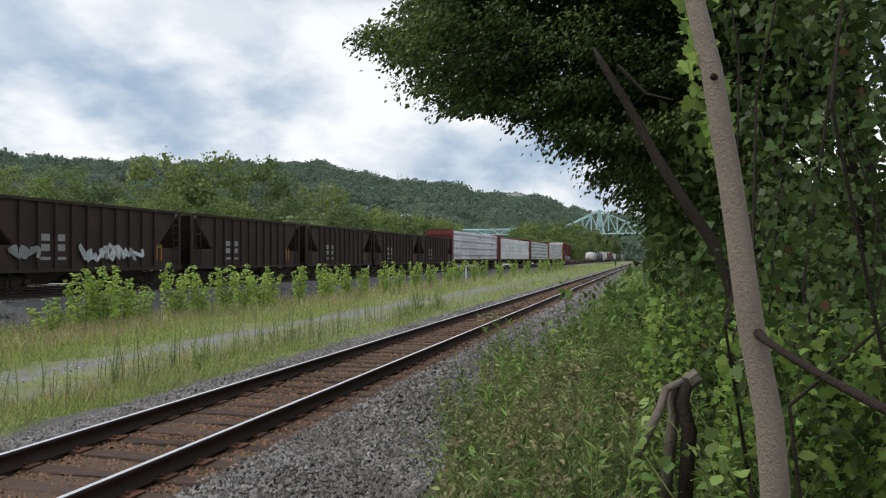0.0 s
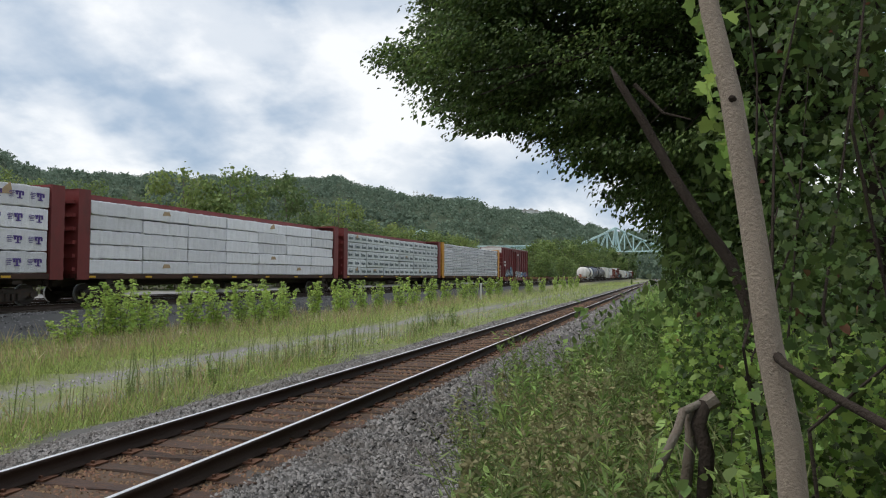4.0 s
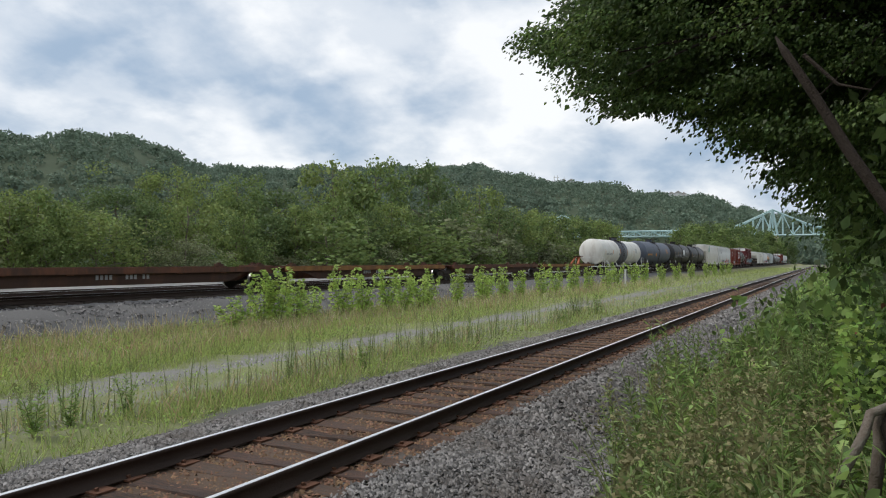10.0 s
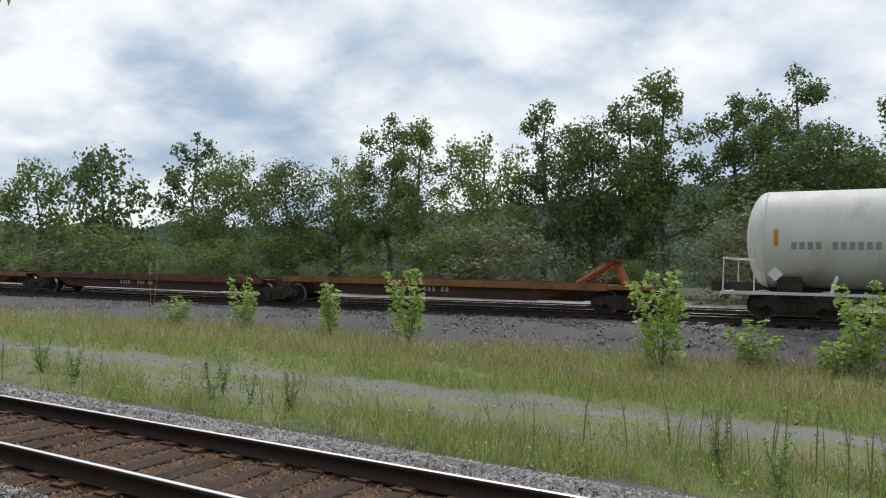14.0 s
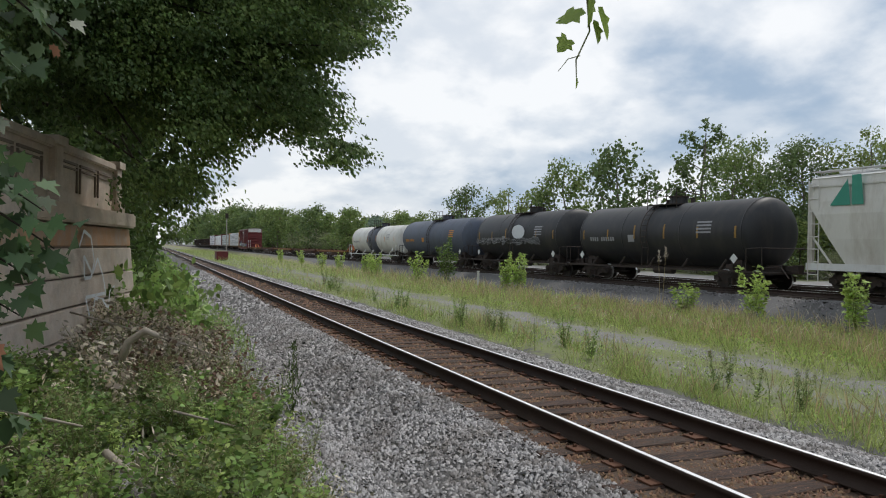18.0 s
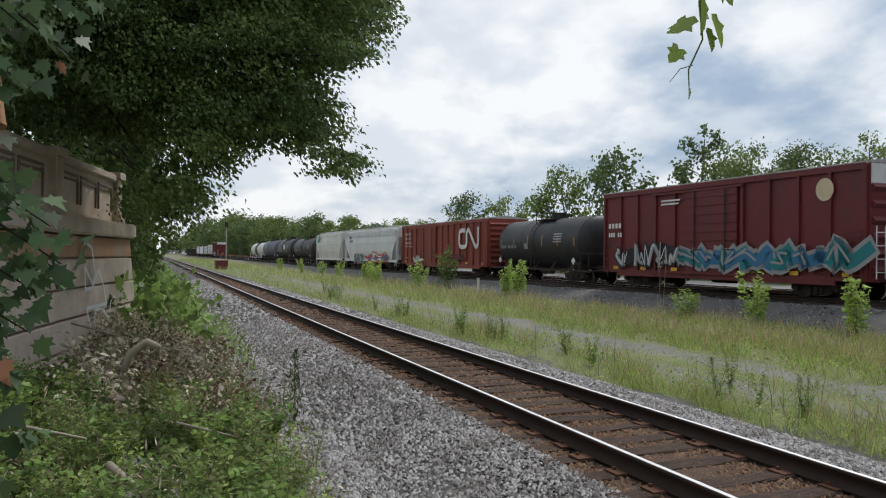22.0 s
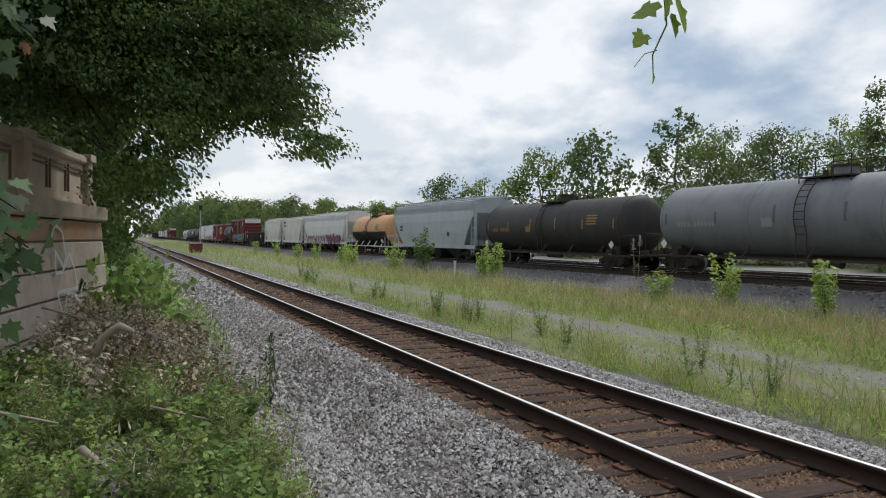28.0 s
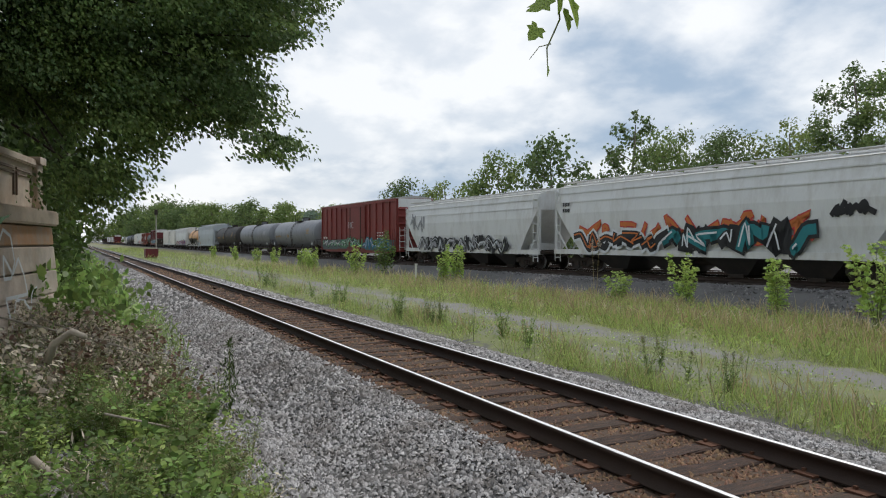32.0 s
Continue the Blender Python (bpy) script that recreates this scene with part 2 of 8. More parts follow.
def raw(name, verts, faces, smooth=False):
    """A mesh from arrays: verts n x 3, faces m x k."""
    verts, faces = np.asarray(verts, np.float32), np.asarray(faces, np.int32)
    me = bpy.data.meshes.new(name)
    me.vertices.add(len(verts))
    me.vertices.foreach_set("co", verts.ravel())
    k = faces.shape[1]
    me.loops.add(faces.size)
    me.loops.foreach_set("vertex_index", faces.ravel())
    me.polygons.add(len(faces))
    me.polygons.foreach_set("loop_start", np.arange(0, faces.size, k, dtype=np.int32))
    me.update(calc_edges=True)
    if smooth:
        me.shade_smooth()
    return me


def block(bm, x0, x1, y0, y1, z0, z1):
    vs = [bm.verts.new(p) for p in ((x0, y0, z0), (x1, y0, z0), (x1, y1, z0), (x0, y1, z0), (x0, y0, z1), (x1, y0, z1), (x1, y1, z1), (x0, y1, z1))]
    for f in ((3, 2, 1, 0), (4, 5, 6, 7), (0, 1, 5, 4), (1, 2, 6, 5), (2, 3, 7, 6), (3, 0, 4, 7)):
        bm.faces.new([vs[i] for i in f])
    return bm


def blocks(*boxes):
    bm = bmesh.new()
    for b in boxes:
        block(bm, *b)
    return bm


def rod(bm, a, b, r0, r1=None, n=6):
    """A tapered rod from a to b."""
    a, b = Vector(a), Vector(b)
    r1 = r0 if r1 is None else r1
    q = (b - a).to_track_quat("Z", "Y").to_matrix()
    rings = []
    for p, r in ((a, r0), (b, r1)):
        rings.append([bm.verts.new(p + q @ Vector((r * math.cos(2 * math.pi * i / n), r * math.sin(2 * math.pi * i / n), 0))) for i in range(n)])
    for i in range(n):
        j = (i + 1) % n
        bm.faces.new((rings[0][i], rings[0][j], rings[1][j], rings[1][i]))
    bm.faces.new(rings[0][::-1])
    bm.faces.new(rings[1])
    return bm


def tube(bm, pts, radii, n=8):
    """A bent, tapered limb through the points."""
    rings = []
    for i, p in enumerate(pts):
        d = (Vector(pts[min(i + 1, len(pts) - 1)]) - Vector(pts[max(i - 1, 0)])).normalized()
        q = d.to_track_quat("Z", "Y").to_matrix()
        rings.append([bm.verts.new(Vector(p) + q @ Vector((radii[i] * math.cos(2 * math.pi * k / n), radii[i] * math.sin(2 * math.pi * k / n), 0))) for k in range(n)])
    for a, b in zip(rings, rings[1:]):
        sh = min(range(n), key=lambda s: sum((a[k].co - b[(k + s) % n].co).length for k in range(n)))
        b[:] = b[sh:] + b[:sh]
        for k in range(n):
            bm.faces.new((a[k], a[(k + 1) % n], b[(k + 1) % n], b[k]))
    bm.faces.new(rings[0][::-1])
    bm.faces.new(rings[-1])
    return bm


def lathe_x(bm, prof, n=24):
    """A body of revolution about x: prof of (x, r)."""
    rings = []
    for x, r in prof:
        rings.append([bm.verts.new((x, r * math.cos(2 * math.pi * k / n), r * math.sin(2 * math.pi * k / n))) for k in range(n)])
    for a, b in zip(rings, rings[1:]):
        for k in range(n):
            bm.faces.new((a[k], b[k], b[(k + 1) % n], a[(k + 1) % n]))
    bm.faces.new(rings[0])
    bm.faces.new(rings[-1][::-1])
    return bm


def prism(bm, outline, x0, x1):
    """An outline of (y, z) drawn out from x0 to x1."""
    a = [bm.verts.new((x0, y, z)) for y, z in outline]
    b = [bm.verts.new((x1, y, z)) for y, z in outline]
    n = len(outline)
    for i in range(n):
        bm.faces.new((a[i], a[(i + 1) % n], b[(i + 1) % n], b[i]))
    bm.faces.new(a[::-1])
    bm.faces.new(b)
    return bm


def unit(v):
    return v / np.maximum(np.linalg.norm(v, axis=-1, keepdims=True), 1e-9)


LEAF = {
    "oval": ([(0, 0), (0.28, 0.3), (0.26, 0.62), (0, 1), (-0.26, 0.62), (-0.28, 0.3)], 0.10),
    "blade": ([(0, 0), (0.09, 0.4), (0, 1), (-0.09, 0.4)], 0.05),
    "grass": ([(-0.018, 0), (0.018, 0), (0.014, 0.6), (0, 1), (-0.014, 0.6)], 0.02),
    "maple": ([(0, 0), (0.14, 0.12), (0.42, 0.02), (0.34, 0.2), (0.62, 0.36), (0.46, 0.46), (0.5, 0.66), (0.26, 0.54), (0.16, 0.74), (0, 1.0), (-0.16, 0.74), (-0.26, 0.54), (-0.5, 0.66), (-0.46, 0.46), (-0.62, 0.36), (-0.34, 0.2), (-0.42, 0.02), (-0.14, 0.12)], 0.1),
    "lobed": ([(0, 0), (0.18, 0.1), (0.5, 0.05), (0.36, 0.32), (0.6, 0.55), (0.28, 0.6), (0, 1.0), (-0.28, 0.6), (-0.6, 0.55), (-0.36, 0.32), (-0.5, 0.05), (-0.18, 0.1)], 0.12),
    "heart": ([(0, 0.08), (0.22, -0.06), (0.45, 0.12), (0.42, 0.45), (0.16, 0.8), (0, 1.0), (-0.16, 0.8), (-0.42, 0.45), (-0.45, 0.12), (-0.22, -0.06)], 0.12),
    "grape": ([(0, 0.1), (0.2, -0.06), (0.46, 0.06), (0.36, 0.26), (0.56, 0.5), (0.3, 0.56), (0.26, 0.78), (0, 1.0), (-0.26, 0.78), (-0.3, 0.56), (-0.56, 0.5), (-0.36, 0.26), (-0.46, 0.06), (-0.2, -0.06)], 0.14),
    "leaflet": ([(0, 0), (0.3, 0.42), (0, 1), (-0.3, 0.42)], 0.16),
    "quad": ([(0, 0), (0.4, 0.5), (0, 1), (-0.4, 0.5)], 0.12),
}


def leaves(name, spots, size, shape="oval", droop=0.3, rng=None, axis=None, face=None):
    """Many leaves at the spots (n x 3). size: a number or one a leaf. droop: how far the tips hang."""
    rng = rng or RNG
    n = len(spots)
    out, fold = LEAF[shape]
    out = np.array(out)
    k = len(out)
    tip = rng.normal(size=(n, 3)) if axis is None else axis + rng.normal(size=(n, 3)) * 0.35
    tip[:, 2] -= droop * 2
    tip = unit(tip)
    nor = rng.normal(size=(n, 3)) * 0.7 + ((0, 0, 1.0) if face is None else face)
    side = unit(np.cross(tip, nor))
    nor = np.cross(side, tip)
    sz = (size * rng.uniform(0.6, 1.25, n)) if np.isscalar(size) else size
    u, w = out[:, 0], out[:, 1]
    lift = fold * np.abs(u) * 2 - fold * (w - 0.5) ** 2 * 2
    v = spots[:, None, :] + sz[:, None, None] * (side[:, None, :] * u[None, :, None] + tip[:, None, :] * w[None, :, None] + nor[:, None, :] * lift[None, :, None])
    return raw(name, v.reshape(-1, 3), np.arange(n * k).reshape(n, k))


def inside(outline, a, b):
    """Which of the points (a, b) lie inside the outline."""
    hit = np.zeros(len(a), bool)
    for (x0, y0), (x1, y1) in zip(outline, outline[1:] + outline[:1]):
        if y0 == y1:
            continue
        cross = ((y0 > b) != (y1 > b)) & (a < (x1 - x0) * (b - y0) / (y1 - y0) + x0)
        hit ^= cross
    return hit


def clumps(centres, radius, per, rng=None, flat=0.7):
    """Leaf spots gathered in clumps round the centres, thicker at their skin."""
    rng = rng or RNG
    c = np.repeat(centres, per, 0)
    d = unit(rng.normal(size=c.shape)) * (rng.uniform(0.15, 1, (len(c), 1)) ** 0.5)
    r = np.repeat(np.broadcast_to(radius, (len(centres),)), per)[:, None]
    d[:, 2] *= flat
    return c + d * r


def tufts(centres, radius, per, rng, flat=0.8, up=0.6):
    """Like clumps, but dense at the skin, with the leaves facing out of each clump and a little up."""
    c = np.repeat(centres, per, 0)
    d = unit(rng.normal(size=c.shape))
    r = np.repeat(np.broadcast_to(radius, (len(centres),)), per)[:, None] * rng.uniform(0.35, 1.0, (len(c), 1)) ** 0.6
    return c + d * r * (1, 1, flat), d * 1.5 + (0, 0, up)


# ---- the land ----
NEAR_Y = 5.04          # centre of the near track; its rail tops are z = 0


def main_z(x):
    """Rail tops of the main line, falling gently away past x = 0."""
    return np.interp(x, [-30, 0], [0.36, 0.62])


def main_y(x):
    """Centre of the main line's first track, which bends gently."""
    u = np.clip(x / 100, -1.1, 1.1)
    over = np.maximum(np.abs(x) - 110, 0)
    u = u + np.sign(x) * 0.25 * (1 - np.exp(-over / 25))
    return 23.5 - 0.405 * u - 1.415 * u * u


PROFILE_Y = [-400, -60, -14, -6, -2.5, 0, 1.2, 2.3, 3.3, 3.7, 6.4, 6.9, 7.9, 14, 18.6, 19.3, 21.3, 29.8, 31.5, 36, 60, 120, 300, 6000]
PROFILE_Z = [14, 8, 3.2, 1.3, 0.5, 0.12, -0.15, -0.5, -0.24, -0.2, -0.2, -0.24, -0.48, -0.5, -0.5, -0.4, 0.24, 0.26, 0.3, 0.44, 0.3, -2, -5, -5]


def land(x, y):
    """Height of the ground."""
    x, y = np.asarray(x, float), np.asarray(y, float)
    w = np.clip((y - 13) / 6, 0, 1) * np.clip((120 - y) / 60, 0, 1)
    return np.interp(y - (main_y(x) - 23.5) * w, PROFILE_Y, PROFILE_Z) + np.where(y > 20, (main_z(x) - 0.5) * np.clip((60 - y) / 20, 0, 1), 0.0)


def ground_material():
    m = material("ground", (0.1, 0.1, 0.05), 0.95, vary=0.3, scale=0.6, fine=28, bump=0.7)
    nt = m.node_tree
    N, L = nt.nodes.new, nt.links.new
    hsv = [n for n in nt.nodes if n.type == "HUE_SAT"][0]
    co = N("ShaderNodeTexCoord")
    sep = N("ShaderNodeSeparateXYZ")
    L(co.outputs["Object"], sep.inputs[0])

    def noisy(scale, detail, k):
        t = N("ShaderNodeTexNoise")
        t.inputs["Scale"].default_value, t.inputs["Detail"].default_value, t.inputs["Roughness"].default_value = scale, detail, 0.65
        L(co.outputs["Object"], t.inputs["Vector"])
        a = N("ShaderNodeMath")
        a.operation = "MULTIPLY_ADD"
        a.inputs[1].default_value, a.inputs[2].default_value = k, -k / 2
        L(t.outputs["Fac"], a.inputs[0])
        return a.outputs[0]

    y = sep.outputs["Y"]
    for src in (noisy(0.5, 3, 1.4), noisy(3.5, 8, 2.4)):
        s = N("ShaderNodeMath")
        s.operation = "ADD"
        L(y, s.inputs[0])
        L(src, s.inputs[1])
        y = s.outputs[0]
    d = N("ShaderNodeMath")
    d.operation = "DIVIDE"
    d.inputs[1].default_value = 40.0
    L(y, d.inputs[0])
    ramp = N("ShaderNodeValToRGB")
    soil, grit, turf, road, dark, dry, brown = (0.075, 0.07, 0.035), (0.11, 0.105, 0.1), (0.185, 0.2, 0.085), (0.215, 0.205, 0.19), (0.13, 0.125, 0.12), (0.24, 0.22, 0.11), (0.1, 0.066, 0.045)
    pale, worn = (0.27, 0.26, 0.25), (0.2, 0.2, 0.145)
    stops = [(0.0, soil), (2.0, soil), (2.5, grit), (3.7, grit), (4.1, brown), (6.0, brown), (6.4, grit), (7.9, grit), (8.3, turf), (9.3, turf), (9.8, worn), (10.3, worn), (10.6, turf), (11.2, turf), (11.5, road), (12.3, road), (12.7, turf),
             (15.4, dry), (16.6, turf), (18.6, dry), (19.2, dark), (21.7, dark), (22.4, pale), (34.5, pale), (36.2, turf), (38.5, soil)]
    el = ramp.color_ramp.elements
    while len(el) > 1:
        el.remove(el[-1])
    el[0].position, el[0].color = 0.0, (*soil, 1)
    for p, c in stops[1:]:
        e = el.new(p / 40)
        e.color = (*c, 1)
    L(d.outputs[0], ramp.inputs[0])
    L(ramp.outputs[0], hsv.inputs["Color"])
    return m


M["ground"] = ground_material()


def build_ground():
    ys = np.concatenate([[-400, -200, -100, -60, -40, -25, -14, -10], np.arange(-7, 2, 0.5), np.arange(2, 8.6, 0.25), np.arange(9, 34, 0.6), [36, 40, 50, 60, 80, 120, 200, 400, 900, 2000, 4500]])
    xs = np.concatenate([[-4500, -2000, -1000, -500, -350, -250, -180, -140], np.arange(-110, -30, 3.0), np.arange(-30, 30, 0.6), np.arange(30, 111, 3.0), [140, 180, 250, 350, 500, 1000, 2000, 4500]])
    X, Y = np.meshgrid(xs, ys, indexing="ij")
    Z = land(X, Y)
    rough = 0.05 * np.sin(X * 1.7 + Y * 2.3) + 0.04 * np.sin(X * 0.7 - Y * 3.1 + 1) + 0.03 * np.sin(4.1 * X + 1.3 * Y)
    Z = Z + rough * np.where((Y > 0.2) & (Y < 7.6), 0.12, np.where(np.abs(Y) < 40, 0.8, 0))
    n, m = X.shape
    idx = np.arange(n * m).reshape(n, m)
    f = np.stack([idx[:-1, :-1], idx[1:, :-1], idx[1:, 1:], idx[:-1, 1:]], -1).reshape(-1, 4)
    me = raw("ground", np.stack([X, Y, Z], -1).reshape(-1, 3), f, True)
    ob = part("ground", me, "ground")
    tagged(ob, "weedy trackside ground with gravel ballast and a two-rut gravel lane", "ground", kind="structure")


build_ground()

# ---- tracks ----
RAIL = [(-0.07, -0.17), (0.07, -0.17), (0.07, -0.155), (0.012, -0.13), (0.012, -0.045), (0.036, -0.035), (0.037, -0.006), (0.03, 0), (-0.03, 0), (-0.037, -0.006), (-0.036, -0.035), (-0.012, -0.045), (-0.012, -0.13), (-0.07, -0.155)]


def rail_mesh(name, xs, centre, z, outline):
    k = len(outline)
    v = []
    for x in xs:
        c = centre(x)
        v += [(x, c + a, z(x) + b) for a, b in outline]
    n = len(xs)
    f = [(i * k + j, i * k + (j + 1) % k, (i + 1) * k + (j + 1) % k, (i + 1) * k + j) for i in range(n - 1) for j in range(k)]
    return raw(name, v, f)


def build_track(name, centre, z, xs, label, shiny):
    tr = thing(name, label, "railway track", kind="structure")
    for s in (-0.7525, 0.7525):
        r = part("rail", rail_mesh("rail", xs, lambda x: centre(x) + s, z, RAIL), "rail", tr)
        part("running_surface", rail_mesh("running_surface", xs, lambda x: centre(x) + s, z, [(-0.026, 0.0005), (0.026, 0.0005), (0.024, 0.0025), (-0.024, 0.0025)]), "railhead", r,
             "polished steel running surface")
    return tr


near_track = build_track("near_track", lambda x: NEAR_Y, lambda x: 0.0, [-700, -60, 0, 60, 700], "single track of rusty steel rails on dark wooden ties in ballast", True)
MAIN_XS = [-700, -400] + list(range(-200, 201, 10)) + [400, 700]
main_track = build_track("main_track", main_y, main_z, MAIN_XS, "main line track under the freight train on dark ballast", True)
second_track = build_track("second_track", lambda x: main_y(x) + 4.4, main_z, MAIN_XS, "second main line track behind the freight train", True)

# ---- far hills ----


def canopy(name, spots, radii, per, rng):
    """Far tree crowns: each a rounded clump of leafy sprays, all in one mesh."""
    n = len(spots)
    d = unit(rng.normal(size=(n * per, 3)))
    d[:, 2] = np.abs(d[:, 2]) * 1.1 - 0.25
    c = np.repeat(spots, per, 0) + d * np.repeat(radii, per)[:, None] * rng.uniform(0.75, 1.0, (n * per, 1))
    return leaves(name, c, np.repeat(radii, per) * rng.uniform(0.24, 0.5, n * per), "quad", 0.15, rng, None, d * 2.2 + (0, 0, 0.5))


RIDGE_NEAR = [(75, 2.2), (40, 3.2), (20, 5.6), (2, 7.6), (-8, 8.7), (-17, 9.4), (-28, 9.6), (-32.7, 8.3), (-38, 9.1), (-44, 7.2), (-48, 5.0), (-54, 1.5)]
RIDGE_FAR = [(-33, 6.0), (-44, 7.0), (-53, 7.2), (-65, 7.5), (-71, 6.1), (-74, 6.2), (-78, 5.2), (-82, 4.9), (-86, 3.7), (-92, 3.0), (-110, 2.5)]


def hill(name, ridge, near, far, crest, spacing, ball, seed, label, size):
    rng = np.random.default_rng(seed)
    a0, a1 = sorted((ridge[0][0], ridge[-1][0]))
    az = np.linspace(a0, a1, 140)
    table = sorted(ridge)
    el = np.interp(az, [p[0] for p in table], [p[1] for p in table])
    el = el + 0.12 * np.sin(az * 1.9) + 0.08 * np.sin(az * 4.3 + 1)
    rad = np.concatenate([np.linspace(near, crest, 12), np.linspace(crest, far, 5)[1:]])
    top = 1.8 + crest * np.tan(np.radians(el - 0.35)) - size * 0.9
    s = np.clip((rad - near) / (crest - near), 0, 1)
    rise = np.sin(s * math.pi / 2) ** 0.9
    rise = np.where(rad > crest, 1 - 0.4 * (rad - crest) / (far - crest), rise)

    def height(i_az, r):
        t = np.interp(i_az, az, top)
        return -5 + (t + 5) * np.interp(r, rad, rise) + 3.5 * np.sin(np.radians(i_az) * 60 + r * 0.012) * np.interp(r, [near, (near + crest) / 2, crest], [0, 1, 0])

    A, R = np.meshgrid(az, rad, indexing="ij")
    Z = height(A, R)
    a = np.radians(A)
    idx = np.arange(A.size).reshape(A.shape)
    f = np.stack([idx[:-1, :-1], idx[1:, :-1], idx[1:, 1:], idx[:-1, 1:]], -1).reshape(-1, 4)
    me = raw(name, np.stack([-np.sin(a) * R, np.cos(a) * R, Z], -1).reshape(-1, 3), f, True)
    h = tagged(part(name, me, "forest_floor"), label, "hill", kind="structure")
    n = int((a1 - a0) * math.pi / 180 * crest * (crest - near) / spacing ** 2)
    pa = rng.uniform(a0, a1, n)
    pr = near + (crest * 1.04 - near) * rng.uniform(0, 1, n) ** 0.85
    pz = height(pa, pr) + size * 0.25
    ra = np.radians(pa)
    rr = rng.uniform(0.55, 1.25, n) * size
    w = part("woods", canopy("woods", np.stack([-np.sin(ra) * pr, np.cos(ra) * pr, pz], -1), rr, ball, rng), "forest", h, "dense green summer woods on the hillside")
    tagged(w, kind="stuff")
    return h


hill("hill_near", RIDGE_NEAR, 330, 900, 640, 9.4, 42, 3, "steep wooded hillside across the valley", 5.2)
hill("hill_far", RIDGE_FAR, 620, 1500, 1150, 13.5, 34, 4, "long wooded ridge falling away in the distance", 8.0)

# ---- trees ----


def grow(rng, height, spread, bare=0.25, limbs=9, lean=0.0):
    """Trunk and limb lines of one tree: [(points, radii)], and the limb tips."""
    lines, tips = [], []
    top = Vector((lean * height, rng.normal() * 0.03 * height, height * 0.86))
    pts = [Vector((0, 0, -0.3))]
    for i in range(1, 6):
        k = i / 5
        pts.append(Vector((top.x * k, top.y * k, top.z * k)) + Vector(rng.normal(size=3)) * 0.02 * height * (k < 1))
    r0 = height * 0.014 + 0.03
    lines.append((pts, [r0 * (1 - 0.16 * i) for i in range(6)]))
    for i in range(limbs):
        k = bare + (0.97 - bare) * (i + rng.uniform(0, 1)) / limbs
        a = i * 2.4 + rng.normal() * 0.5
        base = pts[0].lerp(pts[-1], k)
        j = min(int(k * 5), 4)
        base = pts[j].lerp(pts[j + 1], k * 5 - j)
        ln = spread * (0.55 + 0.55 * math.sin(math.pi * min(1, (k - bare) / (1 - bare) * 0.85 + 0.18))) * rng.uniform(0.7, 1.15)
        d = Vector((math.cos(a), math.sin(a), rng.uniform(0.25, 0.9))).normalized()
        mid = base + d * ln * 0.5 + Vector((0, 0, rng.normal() * 0.05 * ln))
        end = base + d * ln + Vector((0, 0, -0.05 * ln))
        r = r0 * (1 - k) * 0.6 + 0.012
        lines.append(([base, mid, end], [r, r * 0.7, r * 0.3]))
        tips += [tuple(end), tuple(mid.lerp(end, 0.4)), tuple(mid.lerp(end, 0.75) + Vector(rng.normal(size=3)) * ln * 0.16)]
    tips.append(tuple(pts[-1] + Vector((0, 0, height * 0.05))))
    return lines, np.array(tips)


def tree(name, label, seed, height, spread, leaf, count, radius, mat, bare=0.2, limbs=9, shape="quad", bark="bark", extra=0, group="trees beyond the tracks", flat=0.8):
    rng = np.random.default_rng(seed)
    lines, tips = grow(rng, height, spread, bare, limbs)
    if extra:
        i = rng.integers(0, len(tips), extra)
        tips = np.concatenate([tips, tips[i] * (1, 1, 1) * rng.uniform(0.55, 1.0, (extra, 1)) + rng.normal(size=(extra, 3)) * radius * (1.25 if name == "shrub" else 0.8)])
        tips[:, 2] = tips[:, 2].clip(height * bare * 0.6, None)
    t = thing(name, label, "tree", group)
    bm = bmesh.new()
    tube(bm, *lines[0], n=7)
    part("trunk", bm, bark, t)
    bm = bmesh.new()
    for pts, rad in lines[1:]:
        tube(bm, pts, rad, 5)
    part("branchwork", bm, bark, t)
    r = radius * rng.uniform(0.6, 1.25, len(tips))
    spots, face = tufts(tips, r, max(3, count // len(tips)), rng, flat)
    spots = spots + rng.normal(size=spots.shape) * radius * (0.14, 0.14, 0.18)
    part("crown", leaves("crown", spots, leaf, shape, 0.25, rng, None, face), mat, t)
    return t


KINDS, KINDS_LOW = [], []
POPLAR, MAPLE = "tall airy broadleaf tree with gaps in its crown", "dense round-crowned broadleaf tree in full leaf"
for i in range(3):
    KINDS.append(tree("poplar_tree", POPLAR, 40 + i, 13, 2.5, 0.2, 7200, 0.72, ["leaf_far_dark", "leaf_far", "leaf_far_dark"][i], 0.22, 13, extra=26))
    KINDS_LOW.append(tree("poplar_tree", POPLAR, 40 + i, 13, 2.5, 0.34, 2400, 0.72, ["leaf_far_dark", "leaf_far", "leaf_far_dark"][i], 0.22, 13, extra=26))
for i in range(3):
    KINDS.append(tree("maple_tree", MAPLE, 50 + i, 10, 3.4, 0.215, 9000, 1.02, ["leaf_far", "leaf_far_light", "leaf_far_dark"][i], 0.12, 13, extra=45))
    KINDS_LOW.append(tree("maple_tree", MAPLE, 50 + i, 10, 3.4, 0.36, 3000, 1.02, ["leaf_far", "leaf_far_light", "leaf_far_dark"][i], 0.12, 13, extra=45))
SHRUBS = [tree("shrub", "dense leafy shrub at the edge of the woods", 60 + i, 4.2, 2.2, 0.16, 4600, 0.72, ["leaf_far", "leaf_far_light", "leaf_olive"][i], 0.03, 10, extra=35, group="undergrowth") for i in range(3)]
